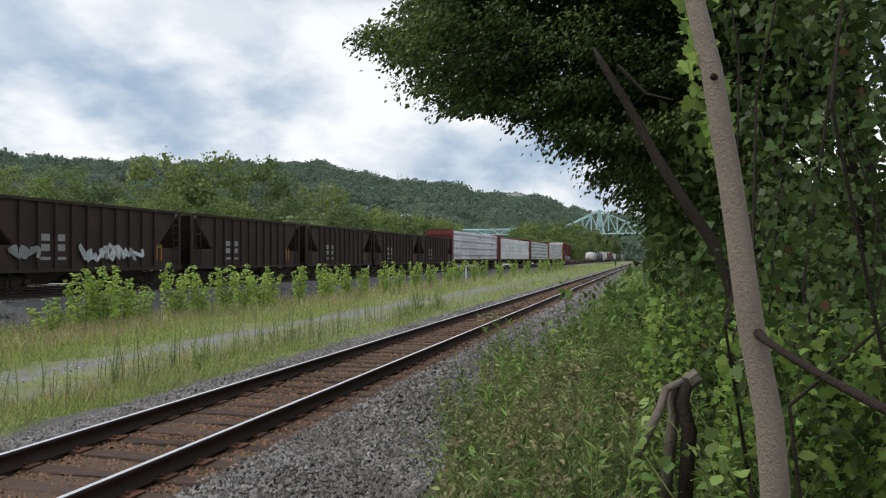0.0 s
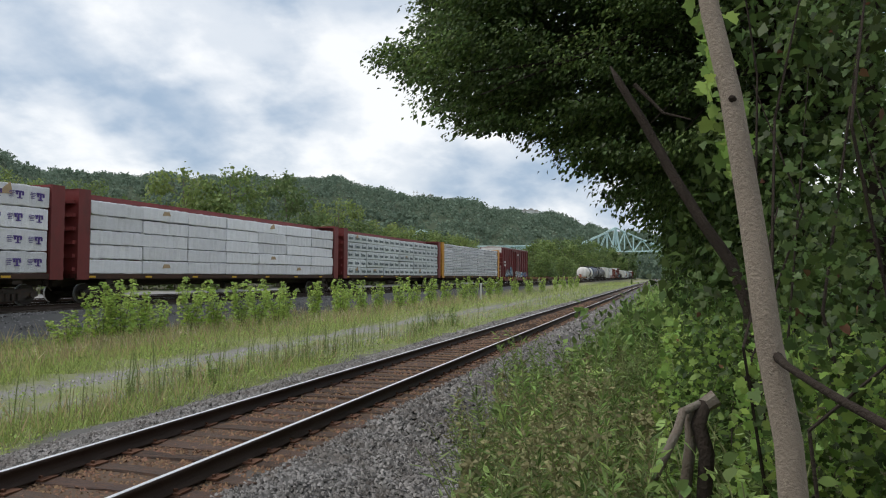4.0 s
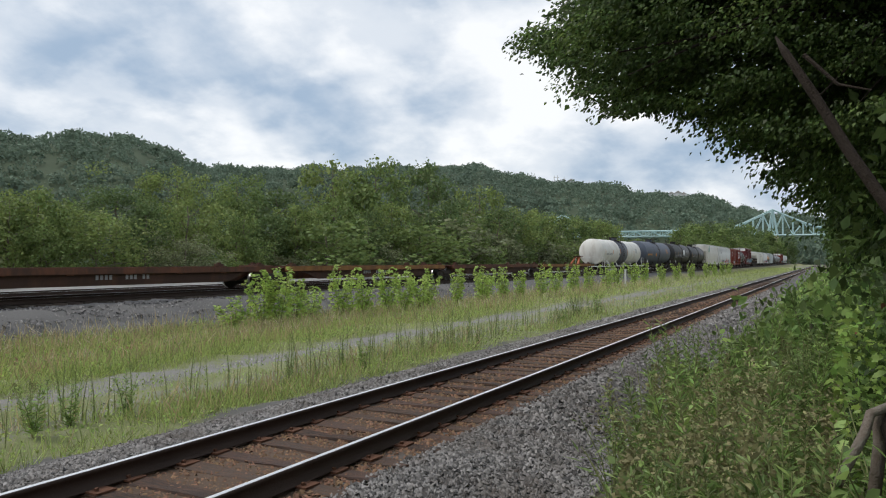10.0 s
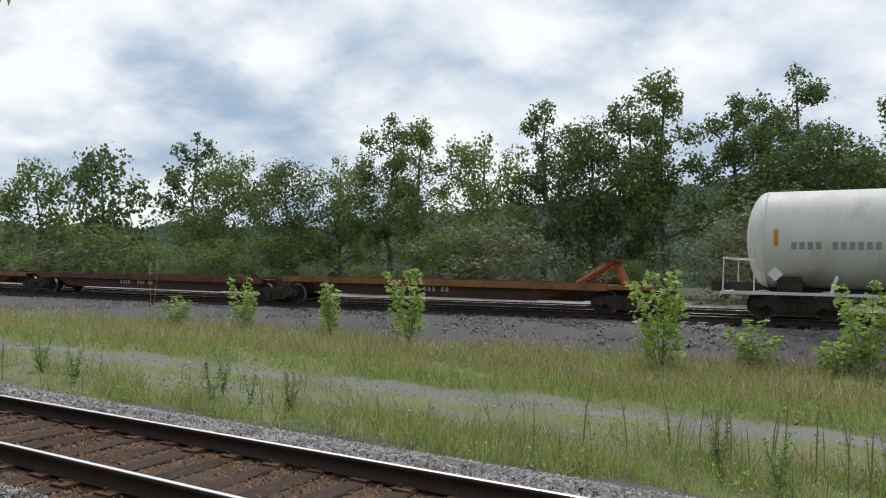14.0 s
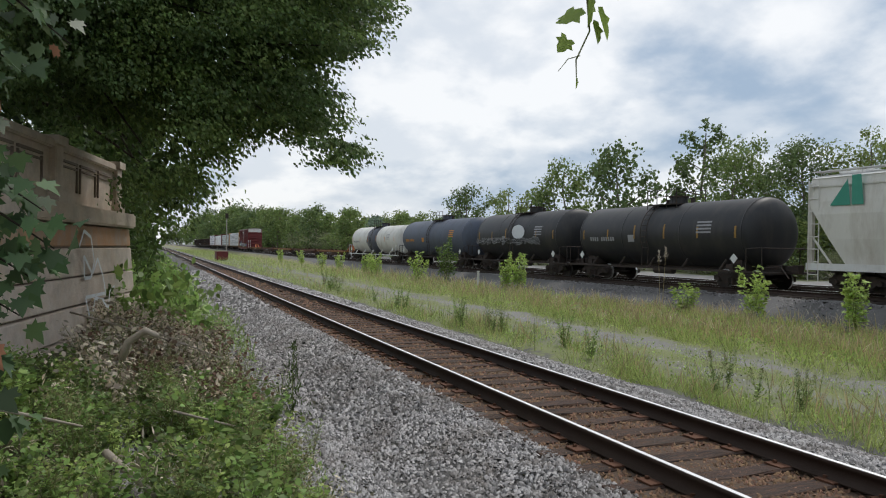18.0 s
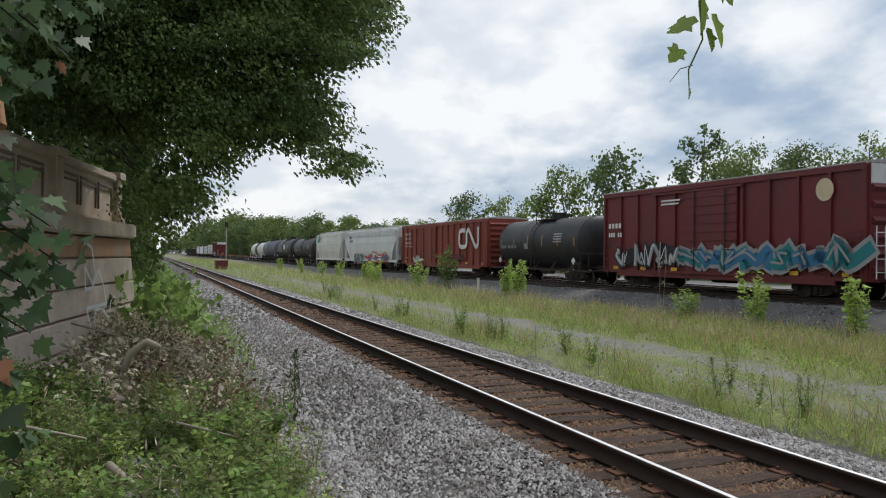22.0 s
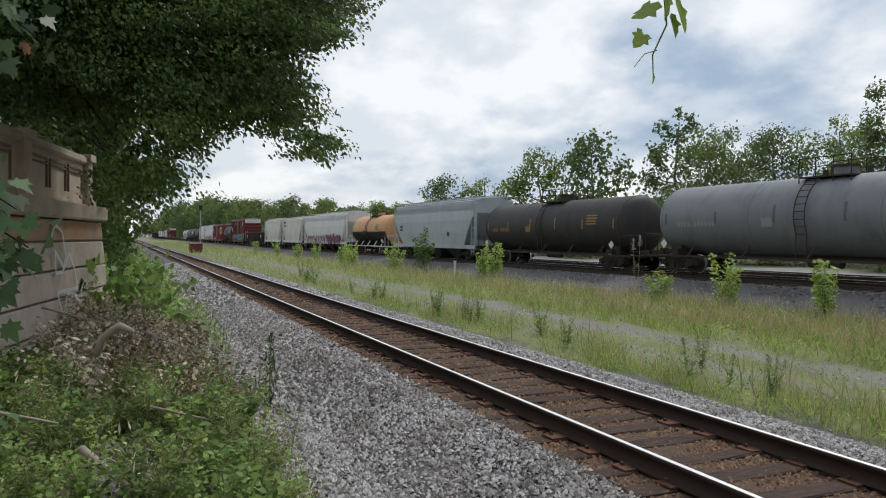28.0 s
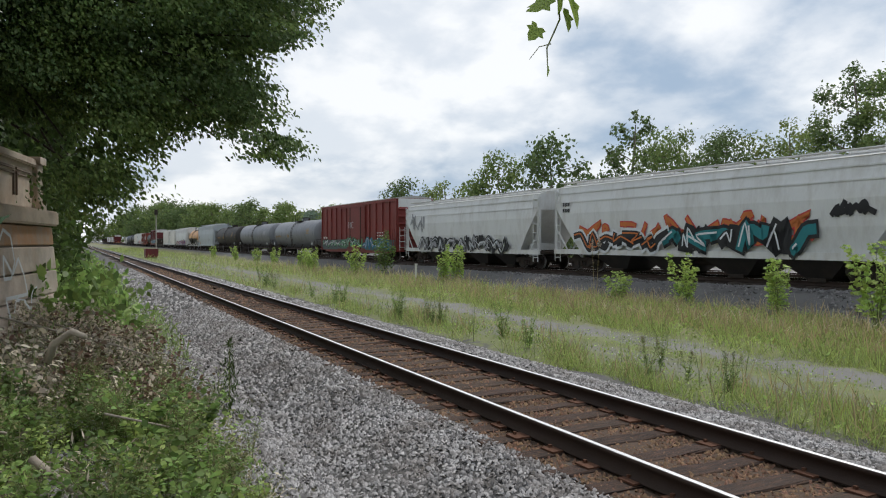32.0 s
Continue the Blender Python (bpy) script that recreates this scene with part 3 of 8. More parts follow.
SHRUBS_LOW = [tree("shrub", "dense leafy shrub at the edge of the woods", 60 + i, 4.2, 2.2, 0.28, 1500, 0.72, ["leaf_far", "leaf_far_light", "leaf_olive"][i], 0.03, 10, extra=35, group="undergrowth") for i in range(3)]

FAR_KINDS = [tree("maple_tree", "dense broadleaf tree far along the line", 56 + i, 10, 3.4, 0.5, 1900, 1.15, ["leaf_far", "leaf_far_dark"][i], 0.08, 11, extra=45) for i in range(2)]

SKYLINE = [(-68.6, 3.6), (-65, 6.2), (-61, 8.0), (-57, 8.1), (-53.7, 8.2), (-49.5, 5.6), (-46.5, 6.6), (-42.3, 7.2), (-38, 5.4), (-34, 3.9), (-30, 5.2), (-26, 5.8), (-22.5, 7.5), (-19.4, 10.9),
           (-16, 7.8), (-12.5, 9.1), (-9, 8.5), (-7.5, 11.2), (-4.4, 14.2), (-1.8, 10.3), (2.2, 10.8), (4.1, 14.4), (6.7, 12.3), (8.5, 12.8), (12.8, 14.6), (15.3, 13), (18.2, 11.8),
           (21.7, 12.9), (26.5, 10.9), (31.5, 11.4), (34, 11.8), (37.8, 8.9), (42, 8.3), (46.5, 8.6), (48.6, 9.6), (54.8, 8.5), (58.7, 7.1), (63, 5.0),
           (66.3, 5.1), (69.2, 2.9), (71.8, 3.1), (76, 2.3), (79.7, 2.9), (82.2, 2.8), (85.9, 2.8)]
TALL = {-19.4: 0, -4.4: 1, 4.1: 2, 8.5: 0, 12.8: 1, 15.3: 0, 21.7: 2, 31.5: 1, 34: 2, -7.5: 2, 48.6: 0, 6.7: 1}


def plant(src, x, y, height, base, spin, wide=1.0):
    k = height / base
    z = float(land(x, y))
    return copy_thing(src, Matrix.Translation((x, y, z)) @ Matrix.Rotation(spin, 4, "Z") @ Matrix.Diagonal((k * wide, k * wide, k, 1)))


def build_woods():
    rng = np.random.default_rng(21)
    for i, (az, el) in enumerate(SKYLINE):
        y = 43 + rng.uniform(-2.5, 2.5)
        x = -y * math.tan(radians(az))
        d = math.hypot(x, y)
        h = d * math.tan(radians(el)) + 1.85
        h = h - float(land(x, y)) + 0.2
        pool = KINDS if abs(x) < 48 else KINDS_LOW
        src, base = (pool[TALL[az]], 12.9) if az in TALL else (pool[3 + i % 3], 10.6)
        plant(src, x, y, h * 1.05, base, rng.uniform(0, 6.28), 1.0 if az in TALL else min(1.35, max(0.9, 9.5 / h)))
    for i in range(74):
        x = -190 + i * 4.2 + rng.uniform(-1, 1)
        if x > 118:
            continue
        y = main_y(x) - 23.5 + 36.0 + rng.uniform(-0.6, 2.5)
        plant((SHRUBS if abs(x) < 40 else SHRUBS_LOW)[i % 3], x, y, rng.uniform(1.5, 4.8) * (1.0 if x < 60 else 1.2), 4.5, rng.uniform(0, 6.28), rng.uniform(1.05, 1.9))
    for i in range(26):
        x = 125 + i * 13 + rng.uniform(-4, 4)
        y = 36 + rng.uniform(0, 16)
        plant(FAR_KINDS[i % 2], x, y, math.hypot(x, y) * math.tan(radians(rng.uniform(1.0, 1.9))) + 2.2, 10.6, rng.uniform(0, 6.28), 1.3)
    for i in range(20):
        x = -205 - i * 14 + rng.uniform(-4, 4)
        plant(FAR_KINDS[i % 2], x, 38 + rng.uniform(0, 12), rng.uniform(9, 13), 10.6, rng.uniform(0, 6.28), 1.2)
    for i in range(46):
        x = -105 - i * 7.5 + rng.uniform(-3, 3)
        y = 35 + rng.uniform(0, 9)
        d = math.hypot(x, y)
        plant(FAR_KINDS[i % 3 // 2], x, y, d * math.tan(radians(rng.uniform(1.2, 3.2))) + 2.0, 10.6, rng.uniform(0, 6.28), rng.uniform(0.85, 1.15))
    for i in range(30):
        x = 14 + i * 4.3 + rng.uniform(-2, 2)
        y = main_y(x) - 23.5 + 37.5 + rng.uniform(0, 2.5)
        d = math.hypot(x, y)
        plant(KINDS_LOW[3 + (i * 2) % 3], x, y, min(9.5, d * math.tan(radians(rng.uniform(3.4, 5.6))) + 1.4), 10.6, rng.uniform(0, 6.28), rng.uniform(0.9, 1.2))
    for i in range(18):
        az = 82.0 + i * 0.42
        d = rng.uniform(380, 560)
        h = d * math.tan(radians(float(np.interp(az, [82, 85, 87, 89.6], [2.6, 2.6, 2.2, 1.2])) + rng.uniform(-0.4, 0.2))) + 5
        x = d * math.sin(radians(az))
        plant(FAR_KINDS[i % 2], x, d * math.cos(radians(az)) + 14, h, 10.6, rng.uniform(0, 6.28), 1.1)
    for i in range(20):
        az = 83.2 + i * 0.31
        d = min(900.0, 38 / math.cos(radians(az)))
        h = d * math.tan(radians(float(np.interp(az, [83, 85.5, 87.5, 89.4], [2.4, 2.6, 1.8, 0.9])) * rng.uniform(0.6, 1.05))) + 3
        plant(FAR_KINDS[1 - i % 2], -d * math.sin(radians(az)), d * math.cos(radians(az)), h, 10.6, rng.uniform(0, 6.28), rng.uniform(0.8, 1.1))
    every = KINDS + KINDS_LOW + SHRUBS + SHRUBS_LOW + FAR_KINDS
    for src in every:
        src.matrix_basis = Matrix.Translation((-700 - 9 * every.index(src), 60, float(land(-700, 60))))


build_woods()

# ---- steel bridge ----


def build_bridge():
    b = thing("truss_bridge", "pale green steel cantilever truss bridge across the valley", "bridge")
    X = 640.0

    def y_at(az):
        return X / math.tan(radians(-az))

    peaks = [y_at(-71.6), y_at(-86.55)]
    span = peaks[0] - peaks[1]

    def top(y):
        # two towers with a sagging top chord between and falling arms outside
        def hgt(d, run):
            return max(0.0, 1 - d / run) ** 1.15
        return 28.0 + 15.5 * max(hgt(abs(y - p), 0.2 * span) for p in peaks)

    deck = lambda y: 24.0 + 0.004 * (y - peaks[1])
    step = span / 24
    ys = [peaks[1] + i * step for i in range(-13, 36)]
    for side in (-5.0, 5.0):
        t = None
        for kind, r in (("top_chord", 0.55), ("bottom_chord", 0.5)):
            f = top if kind == "top_chord" else lambda y: deck(y) - 1
            bm = tube(bmesh.new(), [(X + side, q, f(q)) for q in ys], [r] * len(ys), 4)
            part(kind, bm, "steel_teal", b)
        bm = bmesh.new()
        for i, (a, c) in enumerate(zip(ys, ys[1:])):
            rod(bm, (X + side, a, deck(a) - 1), (X + side, a, top(a)), 0.3, n=4)
            lo, hi = (a, c) if i % 2 else (c, a)
            rod(bm, (X + side, lo, deck(lo) - 1), (X + side, hi, top(hi)), 0.28, n=4)
        part("web_bracing", bm, "steel_teal", b)
    bm = bmesh.new()
    for a in ys:
        rod(bm, (X - 5, a, top(a)), (X + 5, a, top(a)), 0.4, n=4)
    part("sway_bracing", bm, "steel_teal", b)
    part("deck", blocks((X - 5, X + 5, ys[0], ys[-1], deck(0) - 1.2, deck(0) - 0.2)), "steel_teal", b)
    for p in peaks:
        for side in (-5, 5):
            bm = bmesh.new()
            for d in (-3.5, 3.5):
                rod(bm, (X + side, p + d, deck(p) - 1), (X + side, p, top(p)), 0.6, n=4)
            part("tower_leg", bm, "steel_teal", b)
        part("pier", blocks((X - 8, X + 8, p - 4, p + 4, -8, deck(p) - 2)), "concrete", b)


build_bridge()

# ---- freight train ----
SPEED = 19.776


def paint(name, base, dirt=(0.09, 0.065, 0.05), amount=0.45, rough=0.55, vary=0.12, lo=0.48, hi=0.7):
    M[name] = material(name, base, rough, 0.0, vary, 0.9, 22, 0.06, second=dirt, amount=amount, lo=lo, hi=hi, stretch=(1, 1, 0.35))


paint("coal_brown", (0.035, 0.022, 0.018), (0.075, 0.04, 0.025), 0.7, 0.75, 0.3)
paint("hopper_gray", (0.66, 0.665, 0.66), (0.33, 0.29, 0.24), 0.4)
paint("hopper_beige", (0.64, 0.62, 0.57), (0.36, 0.3, 0.23), 0.5)
paint("hopper_blue_gray", (0.42, 0.455, 0.475), (0.27, 0.25, 0.23), 0.35)
paint("hopper_roof", (0.66, 0.66, 0.64), (0.36, 0.3, 0.23), 0.5)
paint("box_maroon", (0.15, 0.022, 0.024), (0.07, 0.028, 0.024), 0.65)
paint("box_red", (0.2, 0.032, 0.026), (0.11, 0.032, 0.024), 0.6)
paint("box_orange_red", (0.246, 0.0476, 0.0295), (0.12, 0.04, 0.028), 0.65)
paint("roof_metal", (0.42, 0.41, 0.38), (0.25, 0.13, 0.08), 0.6)
paint("white_panel", (0.68, 0.68, 0.66), (0.35, 0.3, 0.26), 0.4)
paint("tank_white", (0.66, 0.645, 0.6), (0.36, 0.3, 0.23), 0.5)
paint("tank_band", (0.1, 0.105, 0.13), (0.06, 0.055, 0.05), 0.5)
paint("tank_blue_gray", (0.085, 0.1, 0.135), (0.06, 0.055, 0.05), 0.5)
paint("tank_black", (0.024, 0.024, 0.026), (0.06, 0.052, 0.045), 0.55, 0.5)
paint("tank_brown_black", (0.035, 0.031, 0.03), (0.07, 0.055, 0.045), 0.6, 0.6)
paint("tank_gray", (0.19, 0.195, 0.21), (0.1, 0.095, 0.09), 0.5, 0.45)
paint("tank_orange", (0.62, 0.34, 0.16), (0.42, 0.27, 0.15), 0.5)
paint("tank_cream", (0.62, 0.5, 0.33), (0.4, 0.3, 0.2), 0.5)
paint("spine_rust", (0.14, 0.055, 0.03), (0.05, 0.03, 0.022), 0.8, 0.8, 0.3, 0.4, 0.6)
paint("spine_yellow", (0.27, 0.13, 0.04), (0.13, 0.06, 0.03), 0.8, 0.8, 0.3, 0.4, 0.62)
paint("hitch_orange", (0.45, 0.13, 0.05), (0.2, 0.08, 0.04), 0.6)
paint("beam_red", (0.17, 0.03, 0.028), (0.07, 0.03, 0.025), 0.6)
paint("beam_yellow", (0.56, 0.27, 0.035), (0.25, 0.12, 0.04), 0.6)
paint("gondola_brown", (0.05, 0.026, 0.018), (0.1, 0.045, 0.025), 0.7, 0.85, 0.3)
paint("gondola_black", (0.03, 0.025, 0.023), (0.08, 0.045, 0.03), 0.7, 0.8, 0.3)
M["running_gear"] = material("running_gear", (0.045, 0.037, 0.032), 0.85, 0.1, 0.3, 4, 40, 0.2, second=(0.07, 0.04, 0.028), amount=0.6)
M["wheel_steel"] = material("wheel_steel", (0.05, 0.04, 0.036), 0.6, 0.5, 0.3, 4, 40, 0.1)
M["tread"] = material("tread", (0.5, 0.5, 0.5), 0.3, 0.9, 0.1, 4, 40, 0.05)
M["wrap_white"] = material("wrap_white", (0.74, 0.73, 0.76), 0.3, 0, 0.14, 1.6, 11, 1.0, by_object=0.14, spec=0.5, stretch=(1, 1, 2.2))
M["wrap_gray"] = material("wrap_gray", (0.6, 0.63, 0.64), 0.3, 0, 0.14, 1.6, 11, 1.0, by_object=0.14, spec=0.5, stretch=(1, 1, 2.2))
for nm, c in (("ink_purple", (0.1, 0.06, 0.25)), ("ink_gray", (0.12, 0.15, 0.16)), ("ink_blue", (0.07, 0.1, 0.28)), ("mark_white", (0.7, 0.7, 0.68)), ("mark_black", (0.03, 0.03, 0.032)),
              ("mark_yellow", (0.62, 0.36, 0.03)), ("mark_orange", (0.6, 0.24, 0.03)), ("mark_dull", (0.3, 0.17, 0.04)), ("spray_teal", (0.02, 0.19, 0.21)), ("spray_sea", (0.02, 0.3, 0.27)), ("spray_blue", (0.04, 0.16, 0.3)), ("spray_red", (0.5, 0.05, 0.05)),
              ("spray_orange", (0.55, 0.16, 0.04)), ("spray_white", (0.66, 0.68, 0.7)), ("spray_black", (0.02, 0.02, 0.022)), ("spray_green", (0.09, 0.26, 0.13)), ("spray_purple", (0.2, 0.1, 0.3)),
              ("spray_gray", (0.3, 0.3, 0.31)), ("spray_slate", (0.09, 0.13, 0.13)), ("teal_mark", (0.05, 0.28, 0.2))):
    M[nm] = material(nm, c, 0.6, 0, 0.12, 4, 30, 0.0)
M["wood_end"] = material("wood_end", (0.42, 0.3, 0.18), 0.8, 0, 0.3, 8, 60, 0.2)


def share(key, build):
    """One mesh for all alike pieces."""
    if key not in MESHES:
        MESHES[key] = build()
    return MESHES[key]


def finish(bm, mat, name, smooth=False):
    me = bpy.data.meshes.new(name)
    bm.to_mesh(me)
    bm.free()
    me.materials.append(M[mat])
    if smooth:
        me.shade_smooth()
    return me


def swap_axis(bm):
    for v in bm.verts:
        v.co = Vector((v.co.y, v.co.x, v.co.z))
    bmesh.ops.reverse_faces(bm, faces=bm.faces)


def truck_frame():
    bm = bmesh.new()
    side = [(-1.2, 0.4), (-1.2, 0.6), (-0.95, 0.68), (-0.6, 0.74), (0.6, 0.74), (0.95, 0.68), (1.2, 0.6), (1.2, 0.4), (0.98, 0.34), (0.72, 0.4), (0.5, 0.2), (-0.5, 0.2), (-0.72, 0.4), (-0.98, 0.34)]
    for y0, y1 in ((-1.1, -0.93), (0.93, 1.1)):
        a = [bm.verts.new((x, y0, z)) for x, z in side]
        b = [bm.verts.new((x, y1, z)) for x, z in side]
        n = len(side)
        for i in range(n):
            bm.faces.new((a[i], a[(i + 1) % n], b[(i + 1) % n], b[i]))
        bm.faces.new(a[::-1])
        bm.faces.new(b)
        s = -1 if y0 < 0 else 1
        for x in (-0.26, 0, 0.26):
            rod(bm, (x, s * 1.02, 0.24), (x, s * 1.02, 0.54), 0.1, n=8)
            rod(bm, (x, s * 1.13, 0.26), (x, s * 1.13, 0.52), 0.07, n=8)
        for x in (-0.89, 0.89):
            rod(bm, (x, s * 1.08, 0.46), (x, s * 1.19, 0.46), 0.13, 0.11, n=10)
        block(bm, -0.42, 0.42, min(s * 0.9, s * 1.14), max(s * 0.9, s * 1.14), 0.56, 0.68)
    block(bm, -0.25, 0.25, -0.95, 0.95, 0.5, 0.78)
    return finish(bm, "running_gear", "truck")


def wheelset_mesh():
    bm = bmesh.new()
    lathe_x(bm, [(-0.82, 0.46), (-0.81, 0.30), (-0.79, 0.16), (-0.95, 0.1), (-0.94, 0.08), (0.94, 0.08), (0.95, 0.1), (0.79, 0.16), (0.81, 0.30), (0.82, 0.46)][::1], 20)
    for s in (-1, 1):
        lathe_x(bm, [(s * 0.69, 0.35), (s * 0.69, 0.485), (s * 0.715, 0.485), (s * 0.72, 0.462), (s * 0.825, 0.458), (s * 0.825, 0.36), (s * 0.80, 0.33), (s * 0.80, 0.14)][::s], 24)
    bmesh.ops.delete(bm, geom=[f for f in bm.faces if f.calc_center_median().length < 0.6 and len(f.verts) > 8], context="FACES_ONLY")
    swap_axis(bm)
    for f in bm.faces:
        q = f.calc_center_median()
        f.material_index = int(0.715 < abs(q.y) < 0.83 and math.hypot(q.x, q.z) > 0.45)
    me = finish(bm, "wheel_steel", "wheelset")
    me.materials.append(M["tread"])
    return me


WHEELS = []


def truck(car, x):
    tr = part("truck", share("truck", truck_frame), None, car, at=pose(x, 0, 0) @ Matrix.Diagonal((0.95, 1, 0.84, 1)))
    for s in (-0.89, 0.89):
        w = part("wheelset", share("wheelset", wheelset_mesh), None, tr, at=pose(s, 0, 0.46))
        WHEELS.append(w)
    return tr


def coupler(car, x, s):
    def build():
        bm = bmesh.new()
        block(bm, -0.1, 0.45, -0.09, 0.09, 0.78, 0.98)
        block(bm, 0.4, 0.66, -0.16, 0.16, 0.72, 1.03)
        rod(bm, (0.05, -0.4, 0.95), (0.5, -0.45, 0.5), 0.03, n=5)
        rod(bm, (0.0, -1.3, 0.92), (0.0, 0.3, 0.95), 0.018, n=5)
        return finish(bm, "running_gear", "coupler")
    part("coupler", share("coupler", build), None, car, at=pose(x, 0, 0, 0, 0, 0 if s > 0 else 180))


def underframe(car, L, inset, z=0.95, trucks=True):
    bm = bmesh.new()
    block(bm, -L / 2, L / 2, -0.3, 0.3, z - 0.28, z + 0.05)
    for s in (-1, 1):
        block(bm, s * (L / 2 - inset) - 0.2, s * (L / 2 - inset) + 0.2, -1.35, 1.35, z - 0.16, z + 0.06)
    rod(bm, (-0.6, -0.55, z - 0.35), (0.7, -0.55, z - 0.35), 0.17, n=10)
    rod(bm, (-L * 0.3, -0.5, z - 0.2), (L * 0.3, -0.5, z - 0.2), 0.025, n=5)
    part("underframe", bm, "running_gear", car)
    for s in (-1, 1):
        if trucks:
            truck(car, s * (L / 2 - inset))
        coupler(car, s * (L / 2), s)


def ladder(car, x, y, z0, z1, mat, wide=0.42, across=False, step=0.36):
    """A ladder on a side (or across an end)."""
    bm = bmesh.new()
    d = Vector((0, wide, 0)) if across else Vector((wide, 0, 0))
    p = Vector((x, y, 0))
    for e in (p - d / 2, p + d / 2):
        rod(bm, (e.x, e.y, z0), (e.x, e.y, z1), 0.022, n=5)
    n = max(2, int((z1 - z0) / step))
    for i in range(n):
        z = z0 + (i + 0.5) * (z1 - z0) / n
        a, b = p - d / 2, p + d / 2
        rod(bm, (a.x, a.y, z), (b.x, b.y, z), 0.018, n=5)
    return part("ladder", bm, mat, car)


def marks(car, name, mat, boxes, y=-1.56, label=""):
    """Flat painted bars on the near side: (x0, x1, z0, z1)."""
    bm = bmesh.new()
    for x0, x1, z0, z1 in boxes:
        block(bm, x0, x1, y - 0.004, y, z0, z1)
    return tagged(part(name, bm, mat, car, label), kind="stuff")


def lettering(x, z, n, h=0.22, w=0.13, gap=0.06, rows=1, drop=0.34, rng=None):
    """Bars the size of a line of stencilled letters."""
    rng = rng or RNG
    out = []
    for r in range(rows):
        for i in range(n):
            if i == n // 2 and n > 5:
                continue
            x0 = x + i * (w + gap)
            out.append((x0, x0 + w, z - r * drop, z - r * drop + h))
    return out


def ribbon(bm, pts, half, y, z0, z1, index):
    """A sprayed stroke of some width through the points, rounded at the bends."""
    fine = []
    for i in range(len(pts) - 1):
        p0, p1, p2, p3 = pts[max(i - 1, 0)], pts[i], pts[i + 1], pts[min(i + 2, len(pts) - 1)]
        for u in (0.0, 0.25, 0.5, 0.75):
            cat = 0.5 * (2 * p1 + (p2 - p0) * u + (2 * p0 - 5 * p1 + 4 * p2 - p3) * u * u + (3 * p1 - p0 - 3 * p2 + p3) * u ** 3)
            fine.append(cat * 0.6 + (p1 + (p2 - p1) * u) * 0.4)
    fine.append(pts[-1])
    rows = []
    for i, p in enumerate(fine):
        d = fine[min(i + 1, len(fine) - 1)] - fine[max(i - 1, 0)]
        d = d / max(np.linalg.norm(d), 1e-6)
        end = half if i == len(fine) - 1 else (-half if i == 0 else 0)
        rows.append([bm.verts.new((p[0] + d[0] * end * 0.7 - sgn * d[1] * half, y, min(max(p[1] + d[1] * end * 0.7 + sgn * d[0] * half, z0), z1))) for sgn in (1, -1)])
    for a, b in zip(rows, rows[1:]):
        f = bm.faces.new((a[0], a[1], b[1], b[0]))
        f.material_index = index


def graffiti(car, x0, x1, z0, z1, palette, seed, y=-1.56, letters=6, label="spray-painted graffiti", line=0.13):
    """A row of sprayed letter shapes: each has an outline, a fill and a highlight."""
    rng = np.random.default_rng(seed)
    w = (x1 - x0) / letters
    line = min(line, w * 0.16)
    for i in range(letters):
        bm = bmesh.new()
        k = int(rng.integers(5, 9))
        flip = int(rng.integers(0, 2))
        g = [(-0.12 + 1.24 * (j / (k - 1)) + rng.normal() * 0.3, rng.uniform(0.0, 0.4) if (j + flip + (rng.random() < 0.25)) % 2 else rng.uniform(0.5, 1.0)) for j in range(k)]
        lean, lo, hi = rng.uniform(-0.12, 0.2), z0 + line * 1.6 + rng.uniform(0, 0.06), z1 - line * 1.6 - rng.uniform(0, 0.16) * (z1 - z0)
        pts = [np.array((x0 + (i + 0.02 + 0.96 * px + lean * (pz - 0.5)) * w + rng.normal() * 0.03 * w, lo + (hi - lo) * pz + rng.normal() * 0.03)) for px, pz in g]
        ribbon(bm, pts, line * 1.75, y - 0.003 - 0.0004 * i, z0, z1, 0)
        ribbon(bm, pts, line, y - 0.009 - 0.0004 * i, z0, z1, 1)
        if len(palette) > 2:
            ribbon(bm, [p + np.array((-0.25, 0.3)) * line for p in pts[: len(pts) // 2 + 1]], line * 0.22, y - 0.014 - 0.0004 * i, z0, z1, 2)
        bmesh.ops.recalc_face_normals(bm, faces=bm.faces)
        for f in bm.faces:
            if f.normal.y > 0:
                f.normal_flip()
        fill = palette[1 + i % (len(palette) - 2)] if len(palette) > 2 else palette[-1]
        ob = part("graffiti", bm, palette[0], car, label)
        ob.data.materials.append(M[fill])
        ob.data.materials.append(M[palette[-1]])


def hatch_roof(bm, L, w, z, rise):
    prism(bm, [(-w, z), (-w * 0.55, z + rise * 0.75), (0, z + rise), (w * 0.55, z + rise * 0.75), (w, z)], -L / 2, L / 2)


